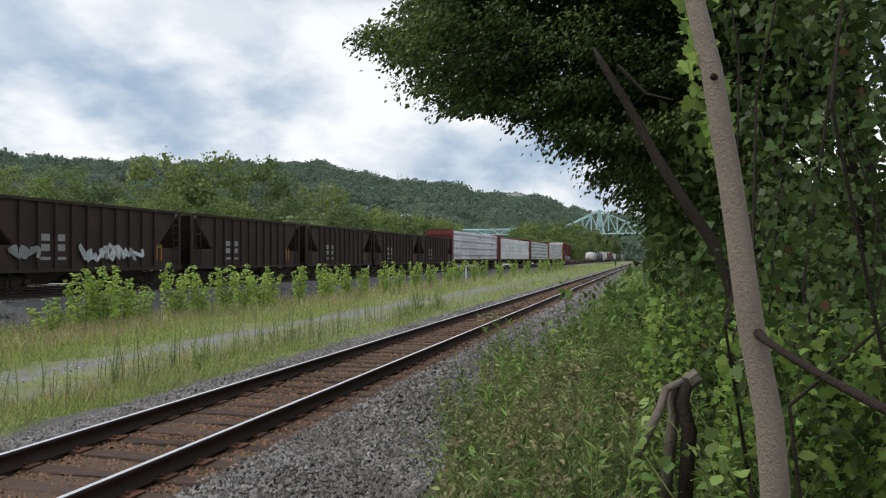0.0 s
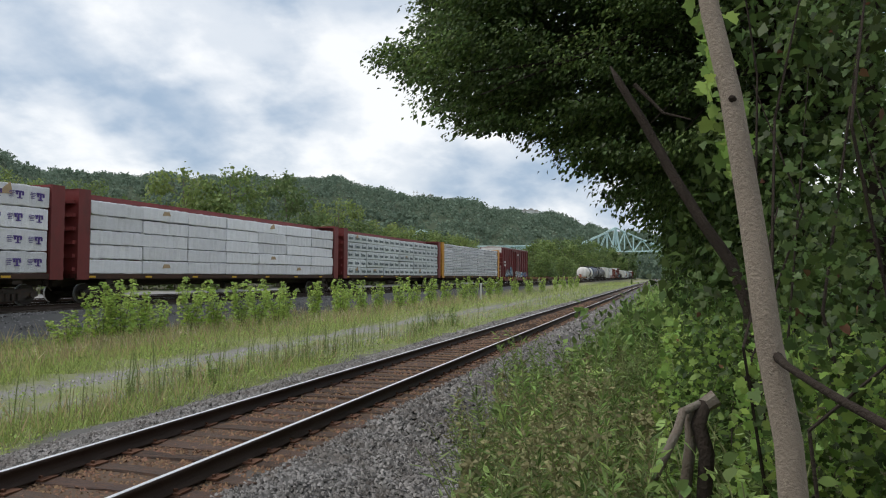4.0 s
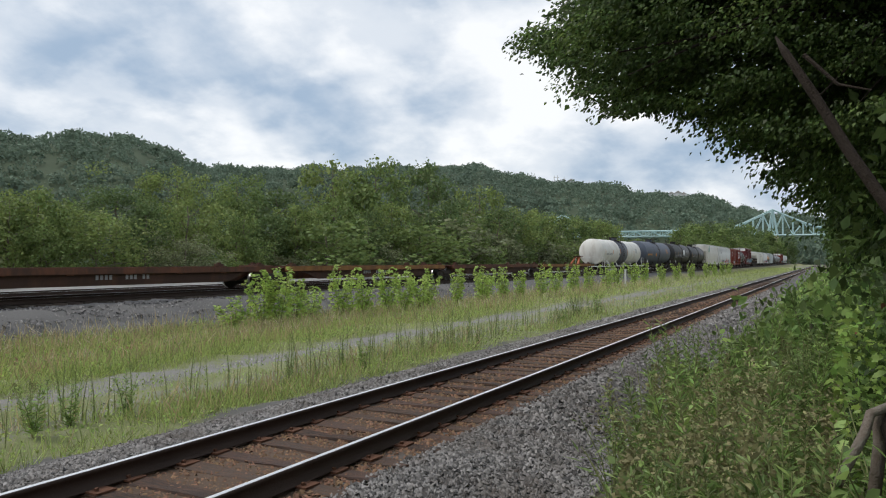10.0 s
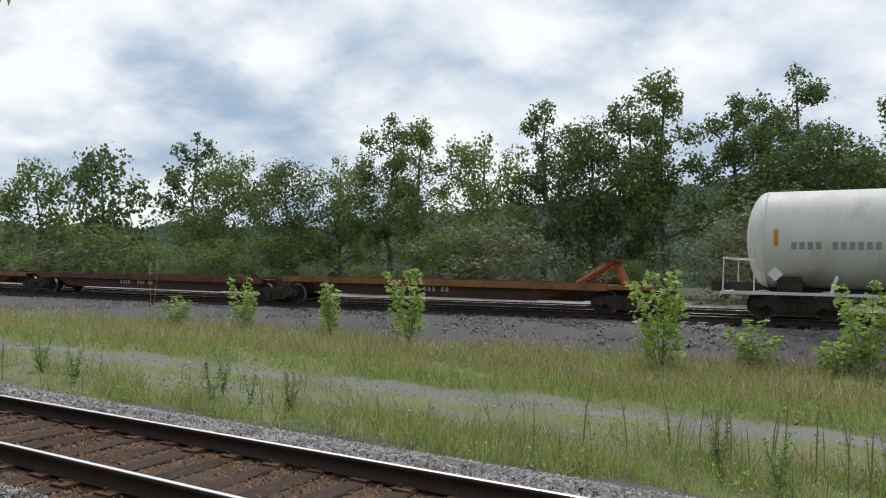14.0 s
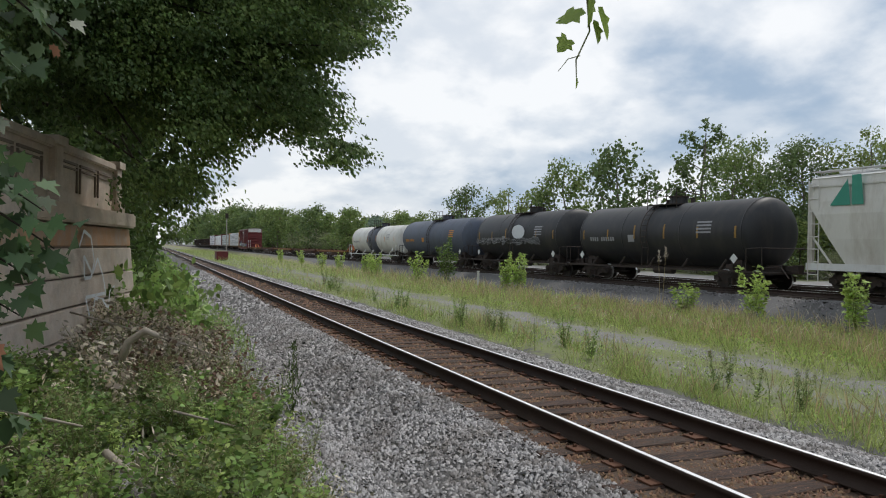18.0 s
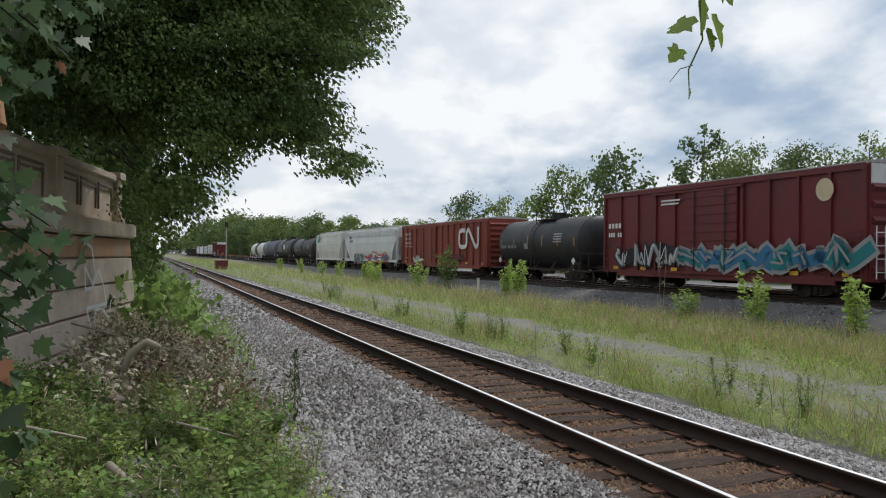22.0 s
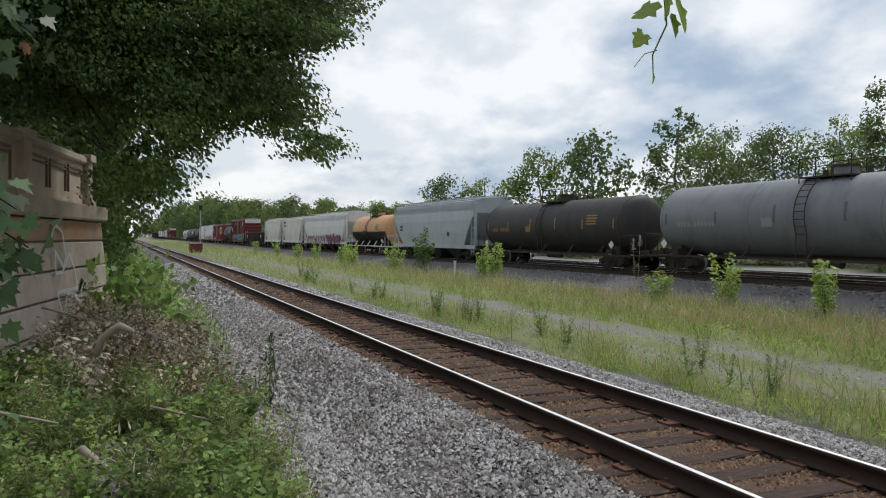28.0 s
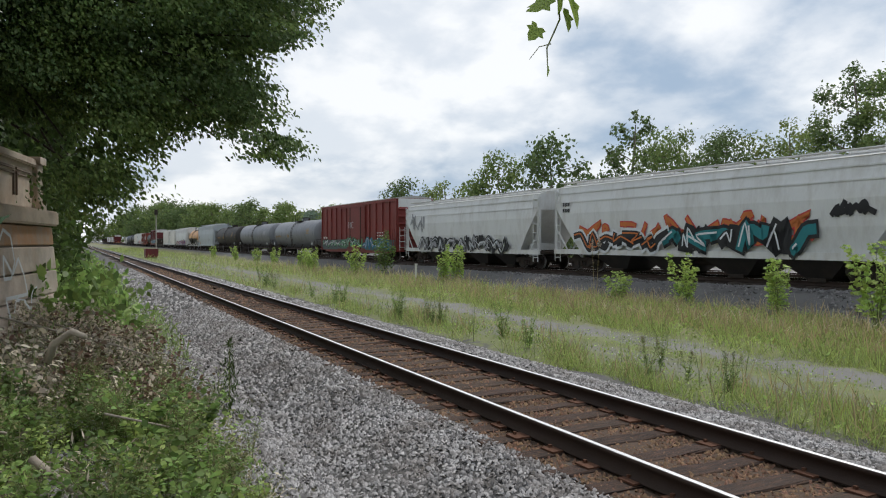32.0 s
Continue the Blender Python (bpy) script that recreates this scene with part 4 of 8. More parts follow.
# --- open coal hopper ---
def coal_hopper(L, variant):
    H = 3.72
    c = thing("coal_hopper_car", "dark brown steel open-top coal hopper car, grimy and ribbed", "hopper car", "coal hopper cars")
    e = L / 2
    sheet = [(-e, 1.0), (e, 1.0), (e, 1.95), (e - 1.75, 1.95), (e - 0.38, 3.45), (e - 0.38, H), (-e + 0.38, H), (-e + 0.38, 3.45), (-e + 1.75, 1.95), (-e, 1.95)]
    for y0, y1 in ((-1.5, -1.47), (1.47, 1.5)):
        bm = bmesh.new()
        a = [bm.verts.new((x, y0, z)) for x, z in sheet]
        b = [bm.verts.new((x, y1, z)) for x, z in sheet]
        n = len(sheet)
        for i in range(n):
            bm.faces.new((a[i], a[(i + 1) % n], b[(i + 1) % n], b[i]))
        bm.faces.new(a[::-1])
        bm.faces.new(b)
        part("side_sheet", bm, "coal_brown", c)
    post = share("coal_post", lambda: finish(blocks((-0.06, 0.06, -0.09, 0, 1.02, H - 0.08)), "coal_brown", "side_post"))
    n = 10
    for i in range(n):
        x = -e + 1.95 + i * (L - 3.9) / (n - 1)
        part("side_post", post, None, c, at=pose(x, -1.5, 0))
        part("side_post", post, None, c, at=pose(x, 1.5, 0, 0, 0, 180))
    bm = bmesh.new()
    for y in (-1.53, 1.53):
        block(bm, -e, e, y - 0.07, y + 0.07, H - 0.06, H + 0.06)
        block(bm, -e, e, y - 0.05, y + 0.05, 0.92, 1.06)
    for x in (-e + 0.05, e - 0.05):
        block(bm, x - 0.06, x + 0.06, -1.5, 1.5, H - 0.06, H + 0.06)
    part("top_chord", bm, "coal_brown", c)
    for s in (-1, 1):
        bm = bmesh.new()
        vs = [bm.verts.new(p) for p in ((s * (e - 0.1), -1.46, H - 0.05), (s * (e - 0.1), 1.46, H - 0.05), (s * (e - 2.5), 1.46, 1.1), (s * (e - 2.5), -1.46, 1.1))]
        vt = [bm.verts.new(v.co + Vector((s * -0.04, 0, -0.03))) for v in vs]
        bm.faces.new(vs)
        bm.faces.new(vt[::-1])
        for i in range(4):
            bm.faces.new((vs[i], vt[i], vt[(i + 1) % 4], vs[(i + 1) % 4]))
        part("slope_sheet", bm, "coal_brown", c)
        for y in (-1.46, 1.46):
            part("corner_post", blocks((min(s * e, s * (e - 0.14)), max(s * e, s * (e - 0.14)), y - 0.06, y + 0.06, 1.0, H)), "coal_brown", c)
        ladder(c, s * (e - 0.42), -1.56, 1.1, H - 0.1, "coal_brown")
    for i, x in enumerate((-L * 0.2, 0, L * 0.2)):
        bm = bmesh.new()
        w = L * 0.095
        top = [bm.verts.new((x + a * w, b * 1.4, 1.0)) for a, b in ((-1, -1), (1, -1), (1, 1), (-1, 1))]
        bot = [bm.verts.new((x + a * w * 0.45, b * 0.9, 0.42)) for a, b in ((-1, -1), (1, -1), (1, 1), (-1, 1))]
        for k in range(4):
            bm.faces.new((top[k], bot[k], bot[(k + 1) % 4], top[(k + 1) % 4]))
        bm.faces.new(bot)
        bm.faces.new(top[::-1])
        part("hopper_bay", bm, "running_gear", c)
    bx = [(-2.7, -2.3, 2.15, 2.42), (-1.95, -1.55, 2.15, 2.42), (-2.7, -2.3, 1.75, 2.02), (-1.95, -1.55, 1.75, 2.02), (-2.75, -2.25, 1.4, 1.52), (-2.0, -1.5, 1.4, 1.52)]
    marks(c, "car_marking", "spray_gray", bx, -1.505)
    marks(c, "safety_stripe", "mark_orange", [(e - 1.75, e - 1.7, 1.35, 2.1), (e - 1.45, e - 1.4, 1.35, 2.1)], -1.505)
    if variant:
        graffiti(c, -0.8, 2.6, 1.25, 2.25, ["spray_gray", "spray_white", "spray_gray"], 5 + variant, -1.595, 6, "pale sprayed tag", 0.06)
        graffiti(c, -4.2, -2.9, 1.4, 2.0, ["spray_gray", "spray_gray"], 15 + variant, -1.595, 3, "pale sprayed tag", 0.05)
    underframe(c, L, 1.75)
    return c


# --- centre-beam lumber car ---
def lumber_car(L, paint_name, wrap, ink, tiers, columns, style, label):
    H = 4.52
    c = thing("lumber_car", label, "flat car", "lumber cars")
    e = L / 2
    part("deck", blocks((-e, e, -1.4, 1.4, 1.02, 1.16), (-e, e, -1.46, -1.4, 0.98, 1.18), (-e, e, 1.4, 1.46, 0.98, 1.18)), "gondola_brown", c)
    bm = bmesh.new()
    block(bm, -e + 0.5, e - 0.5, -0.16, 0.16, H - 0.2, H)
    n = 11
    for i in range(n):
        x = -e + 0.7 + i * (L - 1.4) / (n - 1)
        block(bm, x - 0.06, x + 0.06, -0.1, 0.1, 1.16, H - 0.2)
    part("centre_beam", bm, paint_name, c)
    for s in (-1, 1):
        bm = bmesh.new()
        block(bm, min(s * e, s * (e - 0.1)), max(s * e, s * (e - 0.1)), -1.4, 1.4, 1.0, H)
        for y in (-1.45, 1.45):
            block(bm, min(s * e, s * (e - 0.62)), max(s * e, s * (e - 0.62)), y - 0.05, y + 0.05, 0.95, H)
        block(bm, min(s * e, s * (e - 0.62)), max(s * e, s * (e - 0.62)), -1.4, 1.4, H - 0.08, H)
        b = part("bulkhead", bm, paint_name, c)
        rib = share("rib_" + paint_name, lambda: finish(blocks((-0.12, 0.12, -1.38, 1.38, -0.07, 0.07)), paint_name, "rib"))
        for k in range(6):
            part("rib", rib, None, b, at=pose(s * (e + 0.02), 0, 1.35 + k * 0.53))
    x0, x1 = -e + 0.66, e - 0.66
    cw = (x1 - x0) / columns
    th = (H - (0.34 if style in ("word", "plain") else 0.1) - 1.2) / tiers
    rng = np.random.default_rng(columns * 7 + tiers)

    def bundle(seed):
        bm = bmesh.new()
        block(bm, -cw / 2 + 0.02, cw / 2 - 0.02, -0.6, 0.6, 0.015, th - 0.02)
        bmesh.ops.bevel(bm, geom=bm.edges[:], offset=0.03, segments=1, affect="EDGES")
        bmesh.ops.subdivide_edges(bm, edges=[q for q in bm.edges if abs(q.verts[0].co.x - q.verts[1].co.x) > 0.5], cuts=17)
        r = random.Random(seed)
        sag = [r.uniform(-0.022, 0.022) for _ in range(40)]
        for v in bm.verts:
            k = int((v.co.x / cw + 0.5) * 36) % 40
            v.co += Vector((r.uniform(-0.02, 0.02), sag[k] + r.uniform(-0.012, 0.012), 0.6 * sag[(k + 7) % 40] + r.uniform(-0.01, 0.01)))
        return finish(bm, wrap, "lumber_pack")

    def torn(seed):
        # bare board ends where the wrap has come away
        r = random.Random(seed)
        bm = bmesh.new()
        x, w, z0 = r.uniform(-0.3, 0.3) * cw, r.uniform(0.25, 0.7), r.choice((0.1, 0.45)) * th
        q = [(x - w / 2, z0), (x + w * 0.2, z0 + 0.03), (x + w / 2, z0 + r.uniform(0.0, 0.1)), (x + w * 0.3, z0 + r.uniform(0.16, 0.3) * th * 2), (x - w * 0.3, z0 + r.uniform(0.1, 0.25) * th * 2)]
        lo = [bm.verts.new((px, -0.632, pz)) for px, pz in q]
        hi = [bm.verts.new((px, -0.6, pz)) for px, pz in q]
        bm.faces.new(lo)
        for k in range(5):
            bm.faces.new((lo[k], hi[k], hi[(k + 1) % 5], lo[(k + 1) % 5]))
        bmesh.ops.recalc_face_normals(bm, faces=bm.faces)
        return finish(bm, "wood_end", "torn_patch")

    def printed():
        r = random.Random(9)
        bm = bmesh.new()
        if style == "logo":
            for k in range(4):
                cx = -cw / 2 + (k + 0.5) * cw / 4
                zc = th * 0.52
                for dx, dz, w, h in ((-0.02, 0.09, 0.34, 0.06), (0, -0.04, 0.08, 0.2), (-0.12, 0.03, 0.08, 0.12), (0.13, 0.03, 0.08, 0.13), (0.0, -0.14, 0.22, 0.04), (-0.34, 0.09, 0.2, 0.025), (-0.34, 0.03, 0.24, 0.025), (-0.34, -0.03, 0.15, 0.025), (-0.34, -0.1, 0.18, 0.02)):
                    block(bm, cx + dx - w / 2, cx + dx + w / 2, -0.634, -0.626, zc + dz - h / 2, zc + dz + h / 2)
        elif style == "word":
            for k in range(3):
                cx = -cw / 2 + (k + 0.5) * cw / 3
                for q in range(7):
                    block(bm, cx - 0.36 + q * 0.105, cx - 0.29 + q * 0.105, -0.634, -0.626, th * 0.32, th * (0.6 if q else 0.72))
        else:
            for k in range(5):
                cx = -cw / 2 + (k + 0.5) * cw / 5
                for dx, w, lo, hi in ((0.0, 0.13, 0.3, 0.74), (-0.2, 0.1, 0.42, 0.52), (0.2, 0.14, 0.4, 0.48), (0.2, 0.1, 0.55, 0.62)):
                    block(bm, cx + dx - w / 2, cx + dx + w / 2, -0.634, -0.626, th * lo, th * hi)
        return finish(bm, ink, "print")

    bun = [share(("bundle", round(cw, 3), round(th, 3), wrap, q), lambda: bundle(q + 3)) for q in range(4)]
    bare = [share(("torn", round(cw, 3), round(th, 3), q), lambda: torn(q + 11)) for q in range(4)]
    prt = share(("print", round(cw, 3), round(th, 3), ink, style), printed)
    for side in (-1, 1):
        for i in range(columns):
            for j in range(tiers):
                if side > 0 and (j < tiers - 1):
                    continue
                x = x0 + (i + 0.5) * cw + rng.uniform(-0.02, 0.02)
                o = part("lumber_pack", bun[(i * 3 + j * 5) % 4], None, c, at=pose(x, side * (0.82 + rng.uniform(-0.035, 0.035)), 1.18 + j * th + rng.uniform(-0.012, 0.012), 0, 0, 0 if side < 0 else 180))
                if side < 0 and tiers < 10 and rng.random() < (0.3 if j in (0, tiers - 1) else 0.08):
                    part("torn_patch", bare[(i + j) % 4], None, o, "bare brown boards where the wrap is torn")
                if side < 0 and not (style == "plain"):
                    tagged(part("print", prt, None, o), kind="stuff")
    marks(c, "safety_stripe", "mark_yellow", [(-e + 0.6 + k * L / 7, -e + 1.0 + k * L / 7, 1.02, 1.1) for k in range(7)], -1.464)
    underframe(c, L, 1.9, 0.95)
    return c


# --- box car ---
def box_car(L, H, paint_name, door_at, label, roof="roof_metal", end_white=False, posts=12, door_w=2.6, logo=None):
    c = thing("box_car", label, "box car", "box cars")
    e = L / 2
    part("body", blocks((-e, e, -1.46, 1.46, 1.0, H - 0.12)), paint_name, c)
    bm = bmesh.new()
    prism(bm, [(-1.56, H - 0.14), (-1.56, H - 0.06), (0, H + 0.08), (1.56, H - 0.06), (1.56, H - 0.14)], -e - 0.04, e + 0.04)
    n = int(L / 1.2)
    for i in range(n + 1):
        x = -e + i * L / n
        prism(bm, [(-1.57, H - 0.05), (0, H + 0.1), (1.57, H - 0.05), (1.57, H - 0.07), (0, H + 0.06), (-1.57, H - 0.07)], x - 0.03, x + 0.03)
    part("roof", bm, roof, c, "weathered ribbed metal roof")
    for y in (-1.5, 1.5):
        part("top_rail", blocks((-e, e, y - 0.06, y + 0.06, H - 0.3, H - 0.1)), paint_name, c)
        part("side_sill", blocks((-e + 1.2, e - 1.2, y - 0.05, y + 0.05, 0.86, 1.04), (-e, e, y - 0.052, y + 0.052, 1.0, 1.12)), paint_name, c)
    post = share(("post", paint_name, round(H, 2)), lambda: finish(blocks((-0.07, 0.07, -0.1, 0, 1.06, H - 0.24)), paint_name, "side_post"))
    for i in range(posts + 1):
        x = -e + 0.08 + i * (L - 0.16) / posts
        if abs(x - door_at) < door_w / 2 + 0.1:
            continue
        part("side_post", post, None, c, at=pose(x, -1.46, 0))
        part("side_post", post, None, c, at=pose(x, 1.46, 0, 0, 0, 180))
    d = part("door", blocks((door_at - door_w / 2, door_at + door_w / 2, -1.6, -1.5, 1.12, H - 0.42)), paint_name, c, "sliding box car door")
    rib = share(("drib", paint_name, door_w), lambda: finish(blocks((-door_w / 2 + 0.05, door_w / 2 - 0.05, -0.035, 0.005, -0.03, 0.03)), paint_name, "door_rib"))
    nr = 9
    for k in range(nr):
        part("door_rib", rib, None, d, at=pose(door_at, -1.6, 1.35 + k * (H - 2.0) / (nr - 1)))
    bm = bmesh.new()
    for x in (door_at - door_w * 0.3, door_at + door_w * 0.3):
        rod(bm, (x, -1.66, 1.15), (x, -1.66, H - 0.45), 0.03, n=6)
        rod(bm, (x, -1.68, 2.0), (x + 0.5, -1.68, 2.0), 0.02, n=5)
    part("lock_rod", bm, "running_gear", d)
    bm = blocks((door_at - door_w / 2 - 2.4, door_at + door_w / 2 + 0.3, -1.64, -1.58, H - 0.42, H - 0.34), (door_at - door_w / 2 - 2.4, door_at + door_w / 2 + 0.3, -1.64, -1.5, 1.04, 1.12))
    part("door_track", bm, paint_name, c)
    for s in (-1, 1):
        en = part("end_wall", blocks((min(s * e, s * (e + 0.05)), max(s * e, s * (e + 0.05)), -1.46, 1.46, 1.0, H - 0.1)), paint_name, c)
        if end_white:
            part("end_panel", blocks((min(s * (e + 0.05), s * (e + 0.06)), max(s * (e + 0.05), s * (e + 0.06)), -1.4, 1.4, H - 0.75, H - 0.12)), "white_panel", en, "white upper end panel")
        rib = share(("erib", paint_name), lambda: finish(blocks((-0.09, 0.09, -1.36, 1.36, -0.09, 0.09)), paint_name, "end_rib"))
        for k in range(6 if end_white else 8):
            z = 1.35 + k * ((H - 2.2) / 5 if end_white else (H - 1.8) / 7)
            part("end_rib", rib, None, en, at=pose(s * (e + 0.06), 0, z, 0, 45, 0))
        ladder(c, s * (e - 0.35), -1.64, 1.0, 2.6, paint_name)
        ladder(c, s * (e + 0.22), -1.15, 1.1, 2.7, "white_panel" if end_white else paint_name, 0.42, True)
        part("platform", blocks((min(s * e, s * (e + 0.45)), max(s * e, s * (e + 0.45)), -0.9, 0.9, 1.02, 1.08)), "running_gear", en)
    marks(c, "safety_stripe", "mark_yellow", [(-e + 0.9 + k * (L - 1.8) / 6, -e + 1.3 + k * (L - 1.8) / 6, 1.14, 1.28) for k in range(7)], -1.565)
    underframe(c, L, 2.3, 0.9)
    return c


# --- tank car ---
def tank_car(L, r, shell, label, band=None, lower=None, zc=None, dome=True, stripes="mark_yellow", text="mark_white", rail="running_gear", text_at=-0.3, sill=True):
    c = thing("tank_car", label, "tank car", "tank cars")
    e = L / 2
    zc = zc or 1.05 + r + 0.08
    hd = r * 0.42
    prof = [(-e - 0.0 + hd * (1 - math.cos(a)), r * math.sin(a)) for a in np.linspace(0.12, math.pi / 2, 8)]
    prof += [(-x, q) for x, q in prof[::-1]]
    bm = bmesh.new()
    lathe_x(bm, prof, 40)
    sh = part("shell", bm, shell, c, smooth=True, at=pose(0, 0, zc))
    rings = []
    for k, x in enumerate((-e + hd, -e * 0.33, e * 0.33, e - hd)):
        bm = bmesh.new()
        lathe_x(bm, [(x - 0.03, r), (x - 0.03, r + 0.008), (x + 0.03, r + 0.008), (x + 0.03, r)], 40)
        bmesh.ops.delete(bm, geom=[f for f in bm.faces if len(f.verts) > 8], context="FACES_ONLY")
        part("weld_band", bm, shell, sh, smooth=True)
    if band:
        bm = bmesh.new()
        lathe_x(bm, [(band[0], r), (band[0], r + 0.006), (band[1], r + 0.006), (band[1], r)], 40)
        bmesh.ops.delete(bm, geom=[f for f in bm.faces if len(f.verts) > 8], context="FACES_ONLY")
        part("middle_band", bm, "tank_band", sh, "dark painted middle band", smooth=True)
    if lower:
        bm = bmesh.new()
        n = 24
        ring = []
        for x in (-e + hd * 0.7, e - hd * 0.7):
            ring.append([bm.verts.new((x, (r + 0.01) * math.cos(a), (r + 0.01) * math.sin(a))) for a in np.linspace(math.pi + 0.12, 2 * math.pi - 0.12, n)])
        for i in range(n - 1):
            bm.faces.new((ring[0][i], ring[0][i + 1], ring[1][i + 1], ring[1][i]))
        bmesh.ops.solidify(bm, geom=bm.faces[:], thickness=0.012)
        part("lower_shell", bm, lower, sh, "black painted lower half", smooth=False)
    zt = zc + r
    if dome:
        d = part("manway", rod(bmesh.new(), (0.35, 0, zt - 0.1), (0.35, 0, zt + 0.28), 0.42, n=16), shell if not band else "tank_band", c)
        part("manway_cover", rod(bmesh.new(), (0.35, 0, zt + 0.28), (0.35, 0, zt + 0.36), 0.47, n=16), "running_gear", d)
        bm = bmesh.new()
        block(bm, -0.9, 1.2, -0.85, -0.35, zt - 0.09, zt - 0.04)
        block(bm, -0.9, 1.2, 0.35, 0.85, zt - 0.09, zt - 0.04)
        p = part("platform", bm, "running_gear", c)
        for y in (-0.85, 0.85):
            bm = bmesh.new()
            for x in (-0.9, -0.2, 0.5, 1.2):
                rod(bm, (x, y, zt - 0.3), (x, y, zt + 0.62), 0.022, n=5)
            rod(bm, (-0.9, y, zt + 0.62), (1.2, y, zt + 0.62), 0.018, n=5)
            rod(bm, (-0.9, y, zt + 0.3), (1.2, y, zt + 0.3), 0.014, n=5)
            part("handrail", bm, "running_gear", p)
        for x in (-0.55, 1.2):
            part("valve", rod(bmesh.new(), (x, 0.1, zt - 0.05), (x, 0.1, zt + 0.24), 0.1, n=10), "running_gear", c)
    bm = bmesh.new()
    for x in (-0.5, -0.05):
        pts = [(x, -math.sin(a) * (r + 0.1), zc + math.cos(a) * (r + 0.1)) for a in np.linspace(0.5, 2.0, 9)] + [(x, -1.45, 1.0)]
        tube(bm, pts, [0.022] * len(pts), 5)
    for a in np.linspace(0.6, 2.0, 9):
        y, z = -math.sin(a) * (r + 0.1), zc + math.cos(a) * (r + 0.1)
        rod(bm, (-0.5, y, z), (-0.05, y, z), 0.018, n=5)
    part("ladder", bm, "running_gear", c)
    bm = bmesh.new()
    for y in (-1.48, 1.48):
        block(bm, -e - 0.3, e + 0.3, y - 0.05, y + 0.05, 0.98, 1.06)
    part("side_sill", bm, rail, c)
    leg = share(("leg", rail), lambda: finish(rod(bmesh.new(), (0, -1.46, 1.02), (0.14, -1.2, 1.5), 0.05, n=5), rail, "brace"))
    for k in range(5):
        x = -e * 0.72 + k * e * 0.36
        part("brace", leg, None, c, at=pose(x, 0, 0))
        part("brace", leg, None, c, at=pose(x + 0.14, 0, 0, 0, 0, 180))
    for s in (-1, 1):
        x = s * (e - 1.2)
        part("saddle", blocks((x - 0.3, x + 0.3, -1.1, 1.1, 0.85, zc - r * 0.75)), "running_gear", c)
        part("end_platform", blocks((min(s * (e - 0.5), s * (e + 0.55)), max(s * (e - 0.5), s * (e + 0.55)), -1.5, 1.5, 0.96, 1.04)), rail, c)
        bm = bmesh.new()
        for y in (-1.45, 1.45):
            pts = [(s * (e - 0.35), y, 1.04), (s * (e - 0.35), y, 1.95), (s * (e + 0.45), y, 2.0), (s * (e + 0.48), y, 1.04)]
            tube(bm, pts, [0.024] * 4, 5)
        rod(bm, (s * (e + 0.46), -1.45, 1.98), (s * (e + 0.46), 1.45, 1.98), 0.022, n=5)
        part("end_railing", bm, rail, c)
        part("placard", rod(bmesh.new(), (s * (e - 0.9), -1.54, 1.55), (s * (e - 0.9), -1.56, 1.55), 0.2, n=4), "mark_white", c)
    if stripes:
        for k in range(6):
            bm = bmesh.new()
            x = -e + hd + 0.25 + k * (L - 2 * hd - 0.6) / 5
            a0 = 0.18 if k not in (2, 3) else 0.3
            ring = []
            for a in np.linspace(-0.15, a0, 4):
                ring.append((x, -(r + 0.012) * math.cos(a), (r + 0.012) * math.sin(a)))
            for p, q in zip(ring, ring[1:]):
                vs = [bm.verts.new(v) for v in ((p[0], p[1], p[2]), (p[0] + 0.11, p[1], p[2]), (q[0] + 0.11, q[1], q[2]), (q[0], q[1], q[2]))]
                bm.faces.new(vs)
            part("safety_stripe", bm, stripes, sh)
    if text:
        bm = bmesh.new()

        def curved(x0, x1, a0, a1):
            vs = [bm.verts.new((x, -(r + 0.012) * math.cos(a), (r + 0.012) * math.sin(a))) for x, a in ((x0, a0), (x1, a0), (x1, a1), (x0, a1))]
            bm.faces.new(vs)
        for i in range(11):
            if i != 4:
                curved(text_at * L + i * 0.2, text_at * L + i * 0.2 + 0.13, -0.22, -0.08)
        for k in range(4):
            curved(e - 3.2, e - 2.3, 0.3 - k * 0.1, 0.35 - k * 0.1)
        curved(-e * 0.25, -e * 0.25 + 0.5, -0.25, -0.02)
        tagged(part("car_marking", bm, text, sh), kind="stuff")
    underframe(c, L + 0.7, 1.7, 0.95)
    return c


